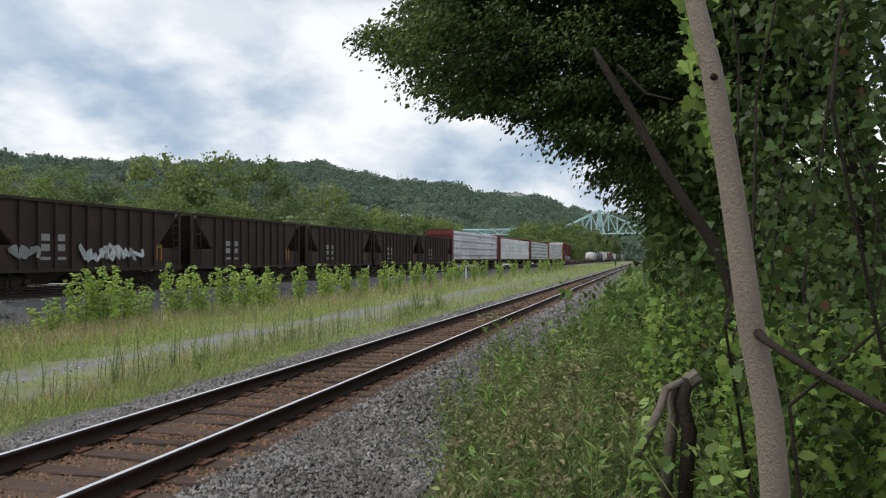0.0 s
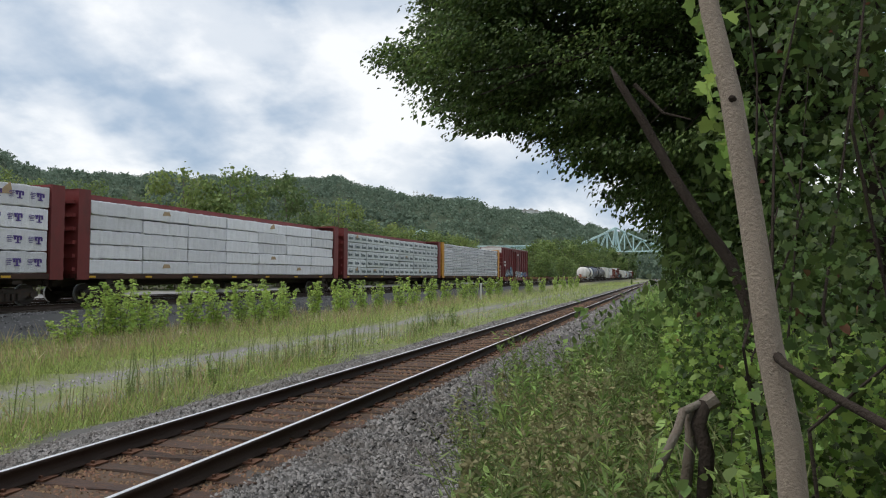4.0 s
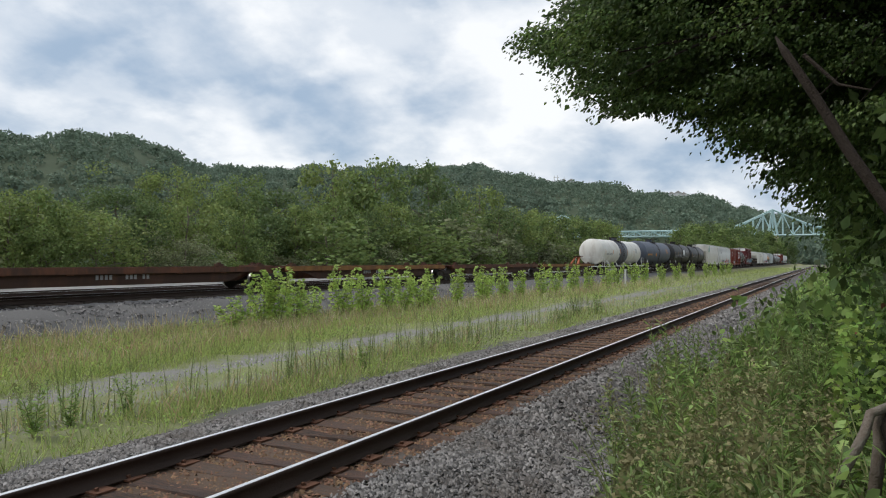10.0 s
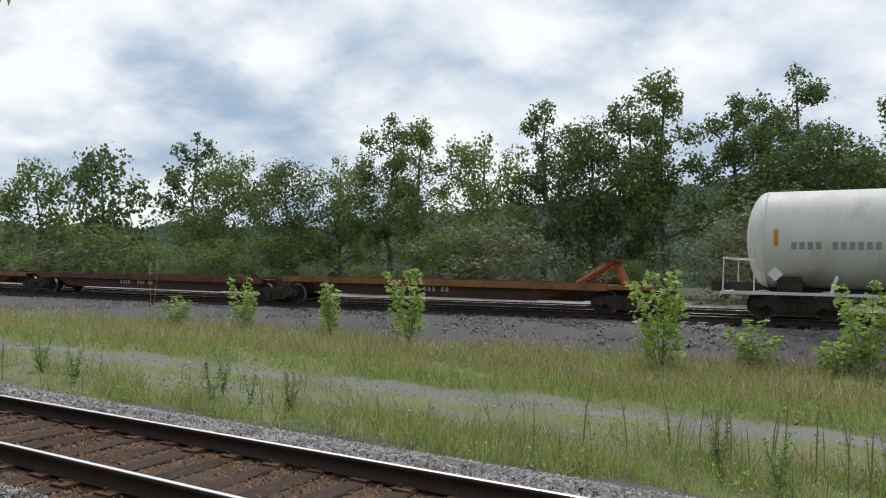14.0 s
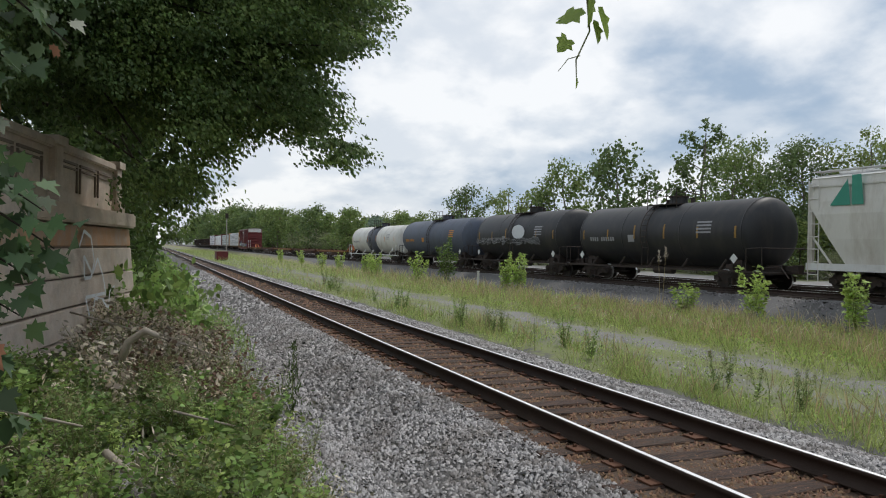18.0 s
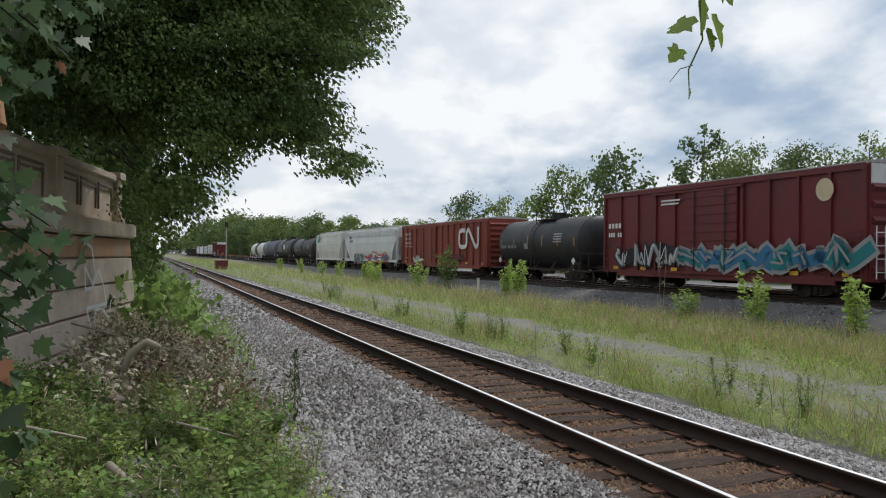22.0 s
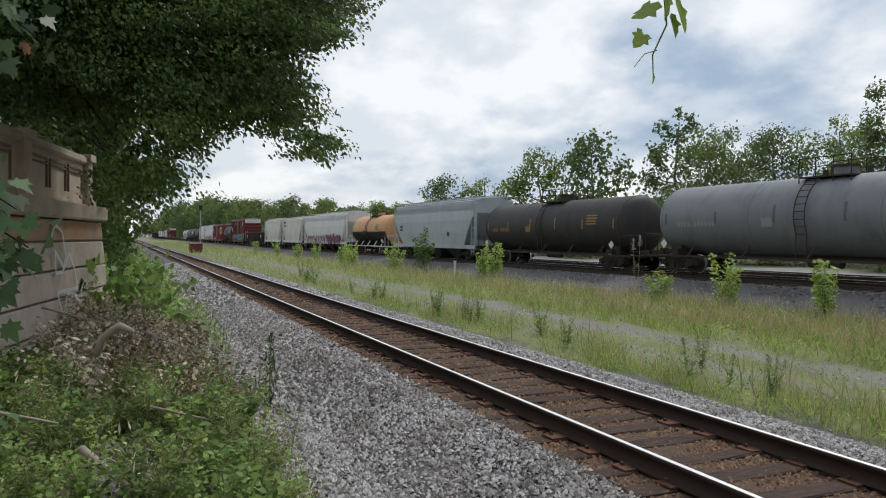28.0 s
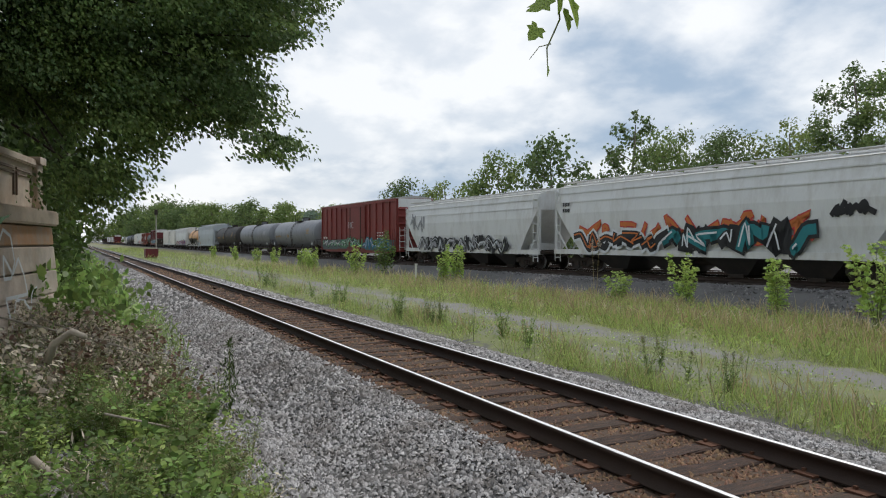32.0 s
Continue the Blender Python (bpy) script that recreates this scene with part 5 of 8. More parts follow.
# --- covered hopper ---
def covered_hopper(L, H, body, label, bays=4, curved=True, roof="hopper_roof", lines=2, cut=1.9, low=1.25, ladder_mat=None):
    c = thing("covered_hopper_car", label, "hopper car", "covered hopper cars")
    e = L / 2
    bulge = 0.07 if curved else 0.0
    sec = [(-1.42, low), (-1.50 - bulge * 0.6, low + (H - low) * 0.28), (-1.50 - bulge, low + (H - low) * 0.55), (-1.46 - bulge * 0.4, low + (H - low) * 0.8), (-1.36, H - 0.14)]
    sec = sec + [(-y, z) for y, z in sec[::-1]]

    def end_x(z):
        # sloped ends under the roof
        k = min(max((H - 0.9 - z) / (H - 0.9 - low), 0), 1)
        return e - 0.06 - cut * k

    bm = bmesh.new()
    zs = [low, low + (H - low) * 0.28, low + (H - low) * 0.55, H - 0.9, H - 0.14]

    def wid(z):
        return float(np.interp(z, [p[1] for p in sec[:5]], [-p[0] for p in sec[:5]]))

    rows = [[bm.verts.new((s * end_x(z), t * wid(z), z)) for s, t in ((-1, -1), (1, -1), (1, 1), (-1, 1))] for z in zs]
    for a, b in zip(rows, rows[1:]):
        for k in range(4):
            bm.faces.new((a[k], a[(k + 1) % 4], b[(k + 1) % 4], b[k]))
    bm.faces.new(rows[0][::-1])
    bm.faces.new(rows[-1])
    sh = part("body", bm, body, c)
    bm = bmesh.new()
    hatch_roof(bm, L - 0.1, 1.40, H - 0.15, 0.2)
    ro = part("roof", bm, roof, c, "pale weathered roof with hatches")
    hat = share("hatch", lambda: finish(blocks((-0.5, 0.5, -0.32, 0.32, 0, 0.09), (-0.55, -0.5, -0.36, 0.36, 0, 0.12), (0.5, 0.55, -0.36, 0.36, 0, 0.12)), "hopper_roof", "hatch"))
    n = max(4, int(L / 1.7))
    for i in range(n):
        part("hatch", hat, None, ro, at=pose(-e + 0.9 + i * (L - 1.8) / (n - 1), 0, H + 0.03))
    bm = bmesh.new()
    for y in (-0.85, 0.85):
        block(bm, -e - 0.15, e + 0.15, y - 0.22, y + 0.22, H + 0.09, H + 0.12)
        m = int(L / 1.5)
        for i in range(m + 1):
            x = -e + i * L / m
            rod(bm, (x, y, H - 0.1), (x, y, H + 0.1), 0.02, n=4)
    part("running_board", bm, roof, ro)
    if lines:
        for k in range(lines):
            bm = bmesh.new()
            z = H - 0.42 - 0.4 * k if lines <= 2 else H - 0.3 - 0.11 * k
            w = wid(z)
            for s in (-1, 1):
                block(bm, -end_x(z) + 0.02, end_x(z) - 0.02, min(s * w, s * (w + 0.03)), max(s * w, s * (w + 0.03)), z - 0.025, z + 0.025)
            part("side_bead", bm, body, sh)
    else:
        pn = int(L / 1.05)
        post = share(("hpost", body, H), lambda: finish(blocks((-0.05, 0.05, -0.06, 0.02, low + 0.1, H - 0.2)), body, "side_post"))
        for i in range(pn + 1):
            x = -e + cut + 0.1 + i * (L - 2 * cut - 0.2) / pn
            part("side_post", post, None, c, at=pose(x, -1.5, 0))
    bm = bmesh.new()
    for y in (-1.5, 1.5):
        block(bm, -e, e, y - 0.05, y + 0.05, low - 0.16, low + 0.06)
    part("side_sill", bm, roof if body != "hopper_beige" else "white_panel", c)
    for s in (-1, 1):
        for y in (-1.42, 1.42):
            bm = bmesh.new()
            block(bm, min(s * (e - 0.04), s * (e - 0.2)), max(s * (e - 0.04), s * (e - 0.2)), y - 0.07, y + 0.07, low, H - 0.3)
            rod(bm, (s * (e - 1.0), y, low), (s * (e - 0.15), y, low + 0.9), 0.04, n=5)
            part("corner_post", bm, body, c)
        ladder(c, s * (e - 0.3), -1.54, low - 0.5, H - 0.2, ladder_mat or body, 0.44)
        ladder(c, s * (e + 0.12), 0.9, low, H, ladder_mat or body, 0.44, True)
        part("end_platform", blocks((min(s * e, s * (e - 1.0)), max(s * e, s * (e - 1.0)), -1.45, 1.45, low - 0.12, low - 0.04)), "running_gear", c)
        part("bolster_web", blocks((min(s * (e - 1.6), s * (e - 1.75)), max(s * (e - 1.6), s * (e - 1.75)), -1.0, 1.0, 0.9, low + 0.4)), body, c)
    span = L - 2 * cut - 1.0
    for i in range(bays):
        x = -span / 2 + (i + 0.5) * span / bays
        w = span / bays * 0.47
        bm = bmesh.new()
        top = [bm.verts.new((x + a * w, b * 1.38, low)) for a, b in ((-1, -1), (1, -1), (1, 1), (-1, 1))]
        bot = [bm.verts.new((x + a * w * 0.3, b * 0.75, 0.5)) for a, b in ((-1, -1), (1, -1), (1, 1), (-1, 1))]
        for k in range(4):
            bm.faces.new((top[k], bot[k], bot[(k + 1) % 4], top[(k + 1) % 4]))
        bm.faces.new(bot)
        bm.faces.new(top[::-1])
        part("discharge_bay", bm, "tank_brown_black", c, "near-black discharge bay")
        part("outlet_gate", blocks((x - 0.35, x + 0.35, -0.85, 0.85, 0.4, 0.52)), "running_gear", c)
    underframe(c, L, 1.75, 0.95)
    return c


# --- gondola ---
def gondola(L):
    c = thing("gondola_car", "low black steel gondola car with ribbed sides, rusted", "gondola car")
    e, H = L / 2, 2.02
    part("floor", blocks((-e, e, -1.4, 1.4, 1.0, 1.1)), "gondola_black", c)
    for s in (-1, 1):
        part("side_wall", blocks((-e, e, min(s * 1.4, s * 1.46), max(s * 1.4, s * 1.46), 1.0, H)), "gondola_black", c)
        part("end_wall", blocks((min(s * e, s * (e - 0.08)), max(s * e, s * (e - 0.08)), -1.4, 1.4, 1.0, H)), "gondola_black", c)
        part("top_rail", blocks((-e, e, min(s * 1.4, s * 1.56), max(s * 1.4, s * 1.56), H, H + 0.12)), "gondola_black", c)
    post = share("gpost", lambda: finish(blocks((-0.09, 0.09, -0.12, 0, 1.0, H)), "gondola_black", "side_post"))
    for i in range(15):
        part("side_post", post, None, c, at=pose(-e + 0.2 + i * (L - 0.4) / 14, -1.46, 0))
    part("side_sill", blocks((-e + 2.6, e - 2.6, -1.5, -1.4, 0.72, 1.05), (-e, e, -1.52, -1.4, 0.98, 1.1)), "gondola_black", c)
    marks(c, "car_marking", "mark_white", lettering(-e + 1.3, 1.7, 4, 0.16, 0.12, 0.05, 2, 0.24) + lettering(e - 2.3, 1.7, 4, 0.14, 0.1, 0.04, 2, 0.2), -1.595)
    marks(c, "safety_stripe", "mark_dull", [(-e + 0.9 + k * (L - 2) / 4, -e + 1.0 + k * (L - 2) / 4, 1.45, 1.8) for k in range(5)], -1.595)
    ladder(c, e - 0.35, -1.6, 1.0, H, "gondola_black")
    ladder(c, -e + 0.35, -1.6, 1.0, H, "gondola_black")
    underframe(c, L, 1.8, 0.95)
    return c


# --- spine car, five joined platforms ---
def spine_unit(L, first, last, tint):
    c = thing("spine_car", "empty rusty orange-brown intermodal spine car platform", "flat car", "spine car platforms")
    e = L / 2
    bm = bmesh.new()
    out = [(-e + 1.7, 0.66), (e - 1.7, 0.66), (e - 0.75, 0.98), (e - 0.1, 0.98), (e - 0.1, 1.22), (-e + 0.1, 1.22), (-e + 0.1, 0.98), (-e + 0.75, 0.98)]
    for y in (-0.4, 0.4):
        a = [bm.verts.new((x, y - 0.05, z)) for x, z in out]
        b = [bm.verts.new((x, y + 0.05, z)) for x, z in out]
        n = len(out)
        for i in range(n):
            bm.faces.new((a[i], a[(i + 1) % n], b[(i + 1) % n], b[i]))
        bm.faces.new(a[::-1])
        bm.faces.new(b)
    block(bm, -e + 0.1, e - 0.1, -0.35, 0.35, 1.12, 1.2)
    part("spine_beam", bm, "spine_rust", c)
    for s in (-1, 1):
        y = s * 1.28
        part("side_rail", blocks((-e + 0.6, e - 0.6, y - 0.07, y + 0.07, 1.06, 1.28)), "spine_yellow" if s < 0 and tint else "spine_rust", c)
        bm = bmesh.new()
        q = [bm.verts.new((x, s * 1.2 + dy, z)) for dy in (-0.02, 0.02) for x, z in ((-e + 1.7, 1.08), (-e + 3.0, 0.66), (e - 3.0, 0.66), (e - 1.7, 1.08))]
        for f in ((0, 1, 2, 3), (7, 6, 5, 4), (0, 4, 5, 1), (1, 5, 6, 2), (2, 6, 7, 3), (3, 7, 4, 0)):
            bm.faces.new([q[k] for k in f])
        bmesh.ops.recalc_face_normals(bm, faces=bm.faces)
        part("side_skirt", bm, "gondola_brown", c)
    arm = share("spine_arm", lambda: finish(blocks((-0.14, 0.14, -1.3, 1.3, 1.02, 1.2)), "spine_rust", "cross_arm"))
    for k in range(7):
        part("cross_arm", arm, None, c, at=pose(-e + 1.0 + k * (L - 2) / 6, 0, 0))
    lock = share("spine_lock", lambda: finish(blocks((-0.2, 0.2, -0.1, 0.1, 1.28, 1.38), (-0.08, 0.08, -0.08, 0.08, 1.38, 1.45)), "spine_rust", "container_lock"))
    for x in (-e + 1.1, e - 1.1):
        for y in (-1.2, 1.2):
            part("container_lock", lock, None, c, at=pose(x, y, 0))
    part("walkway", blocks((-e + 0.4, e - 0.4, -1.15, -0.62, 1.2, 1.23)), "spine_rust", c)
    part("bearing_block", blocks((e - 0.45, e + 0.45, -0.6, 0.6, 0.85, 1.32)), "spine_rust", c)
    if first or last:
        s = -1 if first else 1
        h = part("trailer_hitch", tube(tube(bmesh.new(), [(s * (e - 1.9), -0.35, 1.25), (s * (e - 0.75), -0.2, 2.0)], [0.09, 0.08], 6), [(s * (e - 1.9), 0.35, 1.25), (s * (e - 0.75), 0.2, 2.0)], [0.09, 0.08], 6), "hitch_orange", c,
                 "orange folding trailer hitch")
        part("hitch_plate", blocks((s * (e - 0.75) - 0.35, s * (e - 0.75) + 0.35, -0.4, 0.4, 1.98, 2.06)), "spine_rust", h)
        part("hitch_leg", tube(bmesh.new(), [(s * (e - 0.35), 0, 1.25), (s * (e - 0.7), 0, 2.0)], [0.14, 0.12], 6), "hitch_orange", h)
        part("end_deck", blocks((min(s * (e - 1.2), s * (e + 0.6)), max(s * (e - 1.2), s * (e + 0.6)), -1.3, 1.3, 1.1, 1.22)), "spine_yellow", c)
        coupler(c, s * (e + 0.5), s)
    for x0, n in ((-1.3, 4), (-0.1, 6)):
        marks(c, "car_marking", "spray_gray", lettering(x0, 0.86, n, 0.16, 0.11, 0.07), -1.224, "row of faded stencilled characters")
    for o in list(c.children):
        o.matrix_basis = pose(0, 0, -0.3) @ o.matrix_basis
    if first:
        truck(c, -e)
    truck(c, e)
    return c


CARS, LATER = [], []


def settle(c, z0, z1, new0, new1):
    """Sets a car's body so that its heights z0 and z1 come to new0 and new1; the running gear stays."""
    k = (new1 - new0) / (z1 - z0)
    for o in c.children:
        if not o.name.startswith(("truck", "coupler", "underframe")):
            o.matrix_basis = Matrix.Translation((0, 0, new0 - k * z0)) @ Matrix.Diagonal((1, 1, k, 1)) @ o.matrix_basis


LEVEL = {"coal_hopper_car": (1.0, 3.72, 0.82, 3.46), "box_car": (1.0, 4.7, 0.7, 4.78), "covered_hopper_car": (1.09, 4.6, 0.78, 4.72), "gondola_car": (1.0, 2.02, 0.72, 2.08), "tank_car": (1.0, 2.0, 0.7, 1.7)}


def couple(car, lo, hi):
    kind = car.name.split(".")[0]
    if kind in LEVEL:
        LATER.append((car, LEVEL[kind]))
    CARS.append((car, (lo + hi) / 2))
    return car


def build_train():
    for k, (a, b) in enumerate(((-17.4, -6.2), (-5.2, 6.0), (7.0, 18.4), (19.4, 30.7), (31.6, 43.0), (44.0, 55.2), (56.2, 66.7), (67.6, 78.0))):
        couple(coal_hopper(11.3, {3: 1, 4: 0}.get(k, 0)), a, b)
    couple(lumber_car(23.0, "beam_red", "wrap_white", "ink_purple", 4, 6, "logo", "red centre-beam flat car stacked with white-wrapped lumber"), 78.6, 101.6)
    couple(lumber_car(23.2, "beam_red", "wrap_white", "ink_gray", 5, 7, "plain", "red centre-beam flat car stacked with plain wrapped lumber"), 102.3, 125.5)
    couple(lumber_car(21.9, "beam_red", "wrap_gray", "ink_gray", 5, 6, "word", "red centre-beam flat car stacked with gray-wrapped lumber"), 126.4, 148.3)
    couple(lumber_car(23.6, "beam_yellow", "wrap_white", "ink_gray", 10, 7, "rows", "yellow centre-beam flat car stacked with small-printed lumber"), 148.9, 172.5)
    c = couple(box_car(15.8, 4.98, "box_maroon", 1.0, "maroon high-roof box car with graffiti on its side", "roof_metal", True, 12, 2.9), 174, 189.8)
    marks(c, "car_marking", "mark_white", lettering(-7.2, 3.0, 3, 0.26, 0.2, 0.1, 2, 0.4) + [(0.2, 1.7, 4.2, 4.27), (0.2, 1.5, 4.08, 4.14)], -1.61)
    graffiti(c, -6.4, -2.3, 1.2, 2.7, ["spray_black", "spray_gray", "spray_blue", "spray_white"], 31, -1.615, 5, "gray and white sprayed lettering")
    graffiti(c, -0.8, 3.4, 1.2, 2.2, ["spray_white", "box_maroon", "spray_blue", "spray_white"], 32, -1.66, 4, "blue sprayed lettering")
    graffiti(c, 3.6, 7.2, 1.2, 2.2, ["spray_black", "spray_blue", "spray_purple", "mark_yellow"], 33, -1.615, 6, "blue sprayed lettering")
    joints = [192.2, 207.8, 223.5, 239.9, 256.2, 270.6]
    for k, (a, b) in enumerate(zip(joints, joints[1:])):
        couple(spine_unit(b - a, k == 0, k == 4, k % 2 == 0), a, b)
    couple(tank_car(16.1, 1.42, "tank_white", "dirty white tank car with a dark middle band", (-1.7, 1.6), None, None, True, "mark_orange", "spray_gray", "white_panel", -0.42), 273.8, 290.1)
    couple(tank_car(14.6, 1.53, "tank_blue_gray", "blue-gray tank car, stained", None, None, None, True, "tank_band", "mark_orange", "running_gear", -0.4), 291.4, 306.0)
    c = couple(tank_car(12.0, 1.55, "tank_black", "black tank car with a white oval emblem and tags", None, None, None, True, "mark_dull", "spray_gray"), 307.6, 319.6)
    bm = bmesh.new()
    ring = [bm.verts.new((0.8 + 0.85 * math.cos(a), -1.58, 2.9 + 0.45 * math.sin(a))) for a in np.linspace(0, 6.28, 21)[:-1]]
    bm.faces.new(ring)
    bmesh.ops.recalc_face_normals(bm, faces=bm.faces)
    part("emblem", bm, "spray_white", c, "white oval emblem")
    graffiti(c, -5.2, 3.4, 2.05, 2.6, ["spray_gray", "spray_black", "spray_gray"], 41, -1.58, 12, "gray sprayed tags", 0.05)
    couple(tank_car(12.9, 1.48, "tank_black", "plain black tank car with yellow stripes", None, None, None, True, "mark_dull", "spray_gray", "running_gear", -0.38), 320.9, 333.8)
    c = couple(covered_hopper(13.2, 4.15, "hopper_beige", "pale beige covered hopper car with a green mark", 2, True, "hopper_roof", 1, 1.5), 336.4, 349.6)
    bm = bmesh.new()
    for tri in (((-5.6, 3.1), (-4.8, 3.1), (-4.9, 3.9)), ((-4.75, 3.1), (-4.3, 3.1), (-4.4, 4.0), (-4.75, 4.0))):
        bm.faces.new([bm.verts.new((x, -1.585, z)) for x, z in tri])
    bmesh.ops.recalc_face_normals(bm, faces=bm.faces)
    part("emblem", bm, "teal_mark", c, "green angular emblem")
    c = couple(covered_hopper(18.6, 4.12, "hopper_gray", "light gray covered hopper car with coloured graffiti", 4, True, "hopper_roof", 5, 1.9), 350.9, 369.5)
    marks(c, "car_marking", "mark_black", lettering(-7.0, 3.3, 4, 0.2, 0.14, 0.07) + lettering(-7.0, 2.95, 6, 0.2, 0.14, 0.07), -1.59)
    t = bpy.data.curves.new("graffiti", "FONT")
    t.body, t.size, t.extrude, t.offset = "SHEOL", 1.25, 0.002, 0.02
    t.materials.append(M["spray_sea"])
    g = new("graffiti", t)
    g.parent, g.matrix_basis = c, pose(-5.1, -1.60, 0.9, 90)
    tagged(g, "teal sprayed block letters")
    t2 = t.copy()
    t2.offset = 0.07
    t2.materials.clear()
    t2.materials.append(M["spray_red"])
    g2 = new("graffiti", t2)
    g2.parent, g2.matrix_basis = c, pose(-5.1, -1.59, 0.9, 90)
    tagged(g2, "red outline of the sprayed letters")
    graffiti(c, 0.8, 6.6, 0.95, 2.1, ["spray_orange", "spray_blue", "spray_white", "spray_red"], 51, -1.6, 5, "orange and blue sprayed lettering", 0.22)
    graffiti(c, -0.8, 0.6, 1.3, 1.7, ["spray_red", "spray_red"], 52, -1.6, 4, "red sprayed tag", 0.05)
    c = couple(box_car(17.9, 4.2, "box_orange_red", -2.2, "orange-red box car with a large white emblem", "roof_metal", False, 15, 3.2), 371.0, 388.9)
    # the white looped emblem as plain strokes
    bm = bmesh.new()
    loop = ((5.3, 3.42), (4.55, 3.42), (4.3, 3.2), (4.3, 2.55), (4.55, 2.32), (5.35, 2.32), (5.62, 2.55), (5.62, 3.2), (5.85, 3.45), (6.12, 3.36), (7.05, 2.42), (7.36, 2.3), (7.62, 2.55), (7.62, 3.5))
    ribbon(bm, [np.array(p) for p in loop], 0.14, -1.615, 2.0, 3.75, 0)
    bmesh.ops.recalc_face_normals(bm, faces=bm.faces)
    part("emblem", bm, "white_panel", c, "white looped emblem, chipped")
    marks(c, "car_marking", "mark_white", lettering(-7.9, 3.3, 8, 0.19, 0.07, 0.12, 2, 0.32) + lettering(-7.9, 2.6, 8, 0.19, 0.07, 0.12) + [(-7.9, -7.2, 2.4, 2.44), (-6.9, -6.2, 2.4, 2.44), (-7.8, -7.2, 1.5, 1.55)], -1.575)
    graffiti(c, -5.6, -3.7, 1.1, 1.8, ["spray_gray", "spray_white", "spray_gray"], 61, -1.66, 4, "white sprayed tag", 0.09)
    graffiti(c, 1.9, 4.9, 1.2, 1.9, ["spray_black", "box_maroon"], 62, -1.575, 6, "faded dark sprayed tag", 0.05)
    couple(tank_car(10.8, 1.5, "tank_black", "short black tank car with white stencils", None, None, None, True, "mark_dull", "spray_gray", "running_gear", -0.42), 390.1, 400.9)
    c = couple(box_car(15.0, 4.72, "box_maroon", 0.3, "maroon box car with large blue graffiti", "roof_metal", True, 11, 3.0), 402.9, 417.9)
    marks(c, "car_marking", "mark_white", lettering(-7.0, 3.0, 4, 0.22, 0.18, 0.1) + lettering(-7.0, 2.6, 6, 0.2, 0.13, 0.06) + [(-2.9, -1.6, 4.0, 4.07), (-2.9, -1.7, 3.86, 3.93)], -1.575)
    bm = bmesh.new()
    bm.faces.new([bm.verts.new((5.9 + 0.37 * math.cos(a), -1.572, 3.9 + 0.37 * math.sin(a))) for a in np.linspace(0, 6.28, 17)[:-1]])
    bmesh.ops.recalc_face_normals(bm, faces=bm.faces)
    part("emblem", bm, "tank_cream", c, "faded cream round emblem")
    graffiti(c, -6.2, -1.6, 1.05, 2.5, ["spray_black", "spray_gray", "spray_black", "spray_white"], 71, -1.6, 7, "black and gray sprayed lettering", 0.12)
    graffiti(c, -1.2, 7.3, 1.05, 2.5, ["spray_gray", "spray_teal", "spray_blue", "spray_gray"], 72, -1.66, 7, "large blue and teal sprayed lettering", 0.19)
    couple(gondola(16.2), 420.0, 436.2)
    c = couple(covered_hopper(10.9, 4.08, "hopper_beige", "short pale covered hopper car, dusty", 2, False, "hopper_roof", 1, 1.7), 437.0, 447.9)
    marks(c, "car_marking", "mark_black", lettering(-4.6, 2.4, 4, 0.12, 0.09, 0.04, 2, 0.2), -1.57)
    c = couple(covered_hopper(11.0, 4.02, "hopper_beige", "short pale covered hopper car with black stencils", 2, False, "hopper_roof", 1, 1.7), 449.2, 460.2)
    marks(c, "car_marking", "mark_black", lettering(-4.2, 3.4, 4, 0.26, 0.2, 0.08) + lettering(-4.2, 2.95, 6, 0.26, 0.17, 0.07), -1.57)
    c = couple(covered_hopper(17.8, 4.12, "hopper_gray", "long light gray covered hopper car with a graffiti band", 4, True, "hopper_roof", 4, 1.9), 461.7, 479.5)
    graffiti(c, -7.6, -3.0, 0.95, 2.0, ["spray_black", "spray_white", "spray_orange", "spray_white"], 81, -1.6, 8, "black and white sprayed lettering", 0.09)
    graffiti(c, -3.0, 1.6, 0.95, 2.1, ["spray_gray", "spray_purple", "spray_white", "spray_red"], 82, -1.6, 8, "pink and gray sprayed lettering", 0.08)
    graffiti(c, 1.6, 6.9, 0.95, 2.2, ["spray_black", "spray_red", "spray_purple", "spray_teal"], 83, -1.6, 9, "red and purple sprayed lettering", 0.09)
    c = couple(tank_car(10.6, 1.42, "tank_orange", "orange tank car with a black lower half", None, "tank_black", None, True, None, "tank_band", "white_panel", -0.3), 480.9, 491.5)
    c = couple(covered_hopper(15.6, 4.2, "hopper_blue_gray", "blue-gray covered hopper car, fairly clean", 3, True, "hopper_blue_gray", 4, 1.9), 493.7, 509.3)
    marks(c, "car_marking", "mark_black", [(3.4, 3.7, 1.9, 2.15)] + lettering(-6.2, 2.5, 4, 0.14, 0.1, 0.05, 2, 0.25), -1.59)
    couple(tank_car(15.0, 1.44, "tank_brown_black", "sooty brown-black tank car with yellow stencils", None, None, None, True, "mark_dull", "mark_dull", "running_gear", -0.4), 510.2, 525.2)
    couple(tank_car(16.4, 1.47, "tank_gray", "smooth gray tank car with a dark platform", None, None, None, True, "tank_band", "spray_gray", "running_gear", -0.4), 527.2, 543.6)
    couple(tank_car(16.3, 1.47, "tank_gray", "smooth gray tank car with a yellow label", None, None, None, True, "tank_band", "mark_dull", "running_gear", -0.42), 545.3, 561.6)
    c = couple(box_car(18.0, 4.8, "box_red", 0.5, "red box car with teal graffiti along its base", "roof_metal", True, 13, 4.2), 563.8, 581.8)
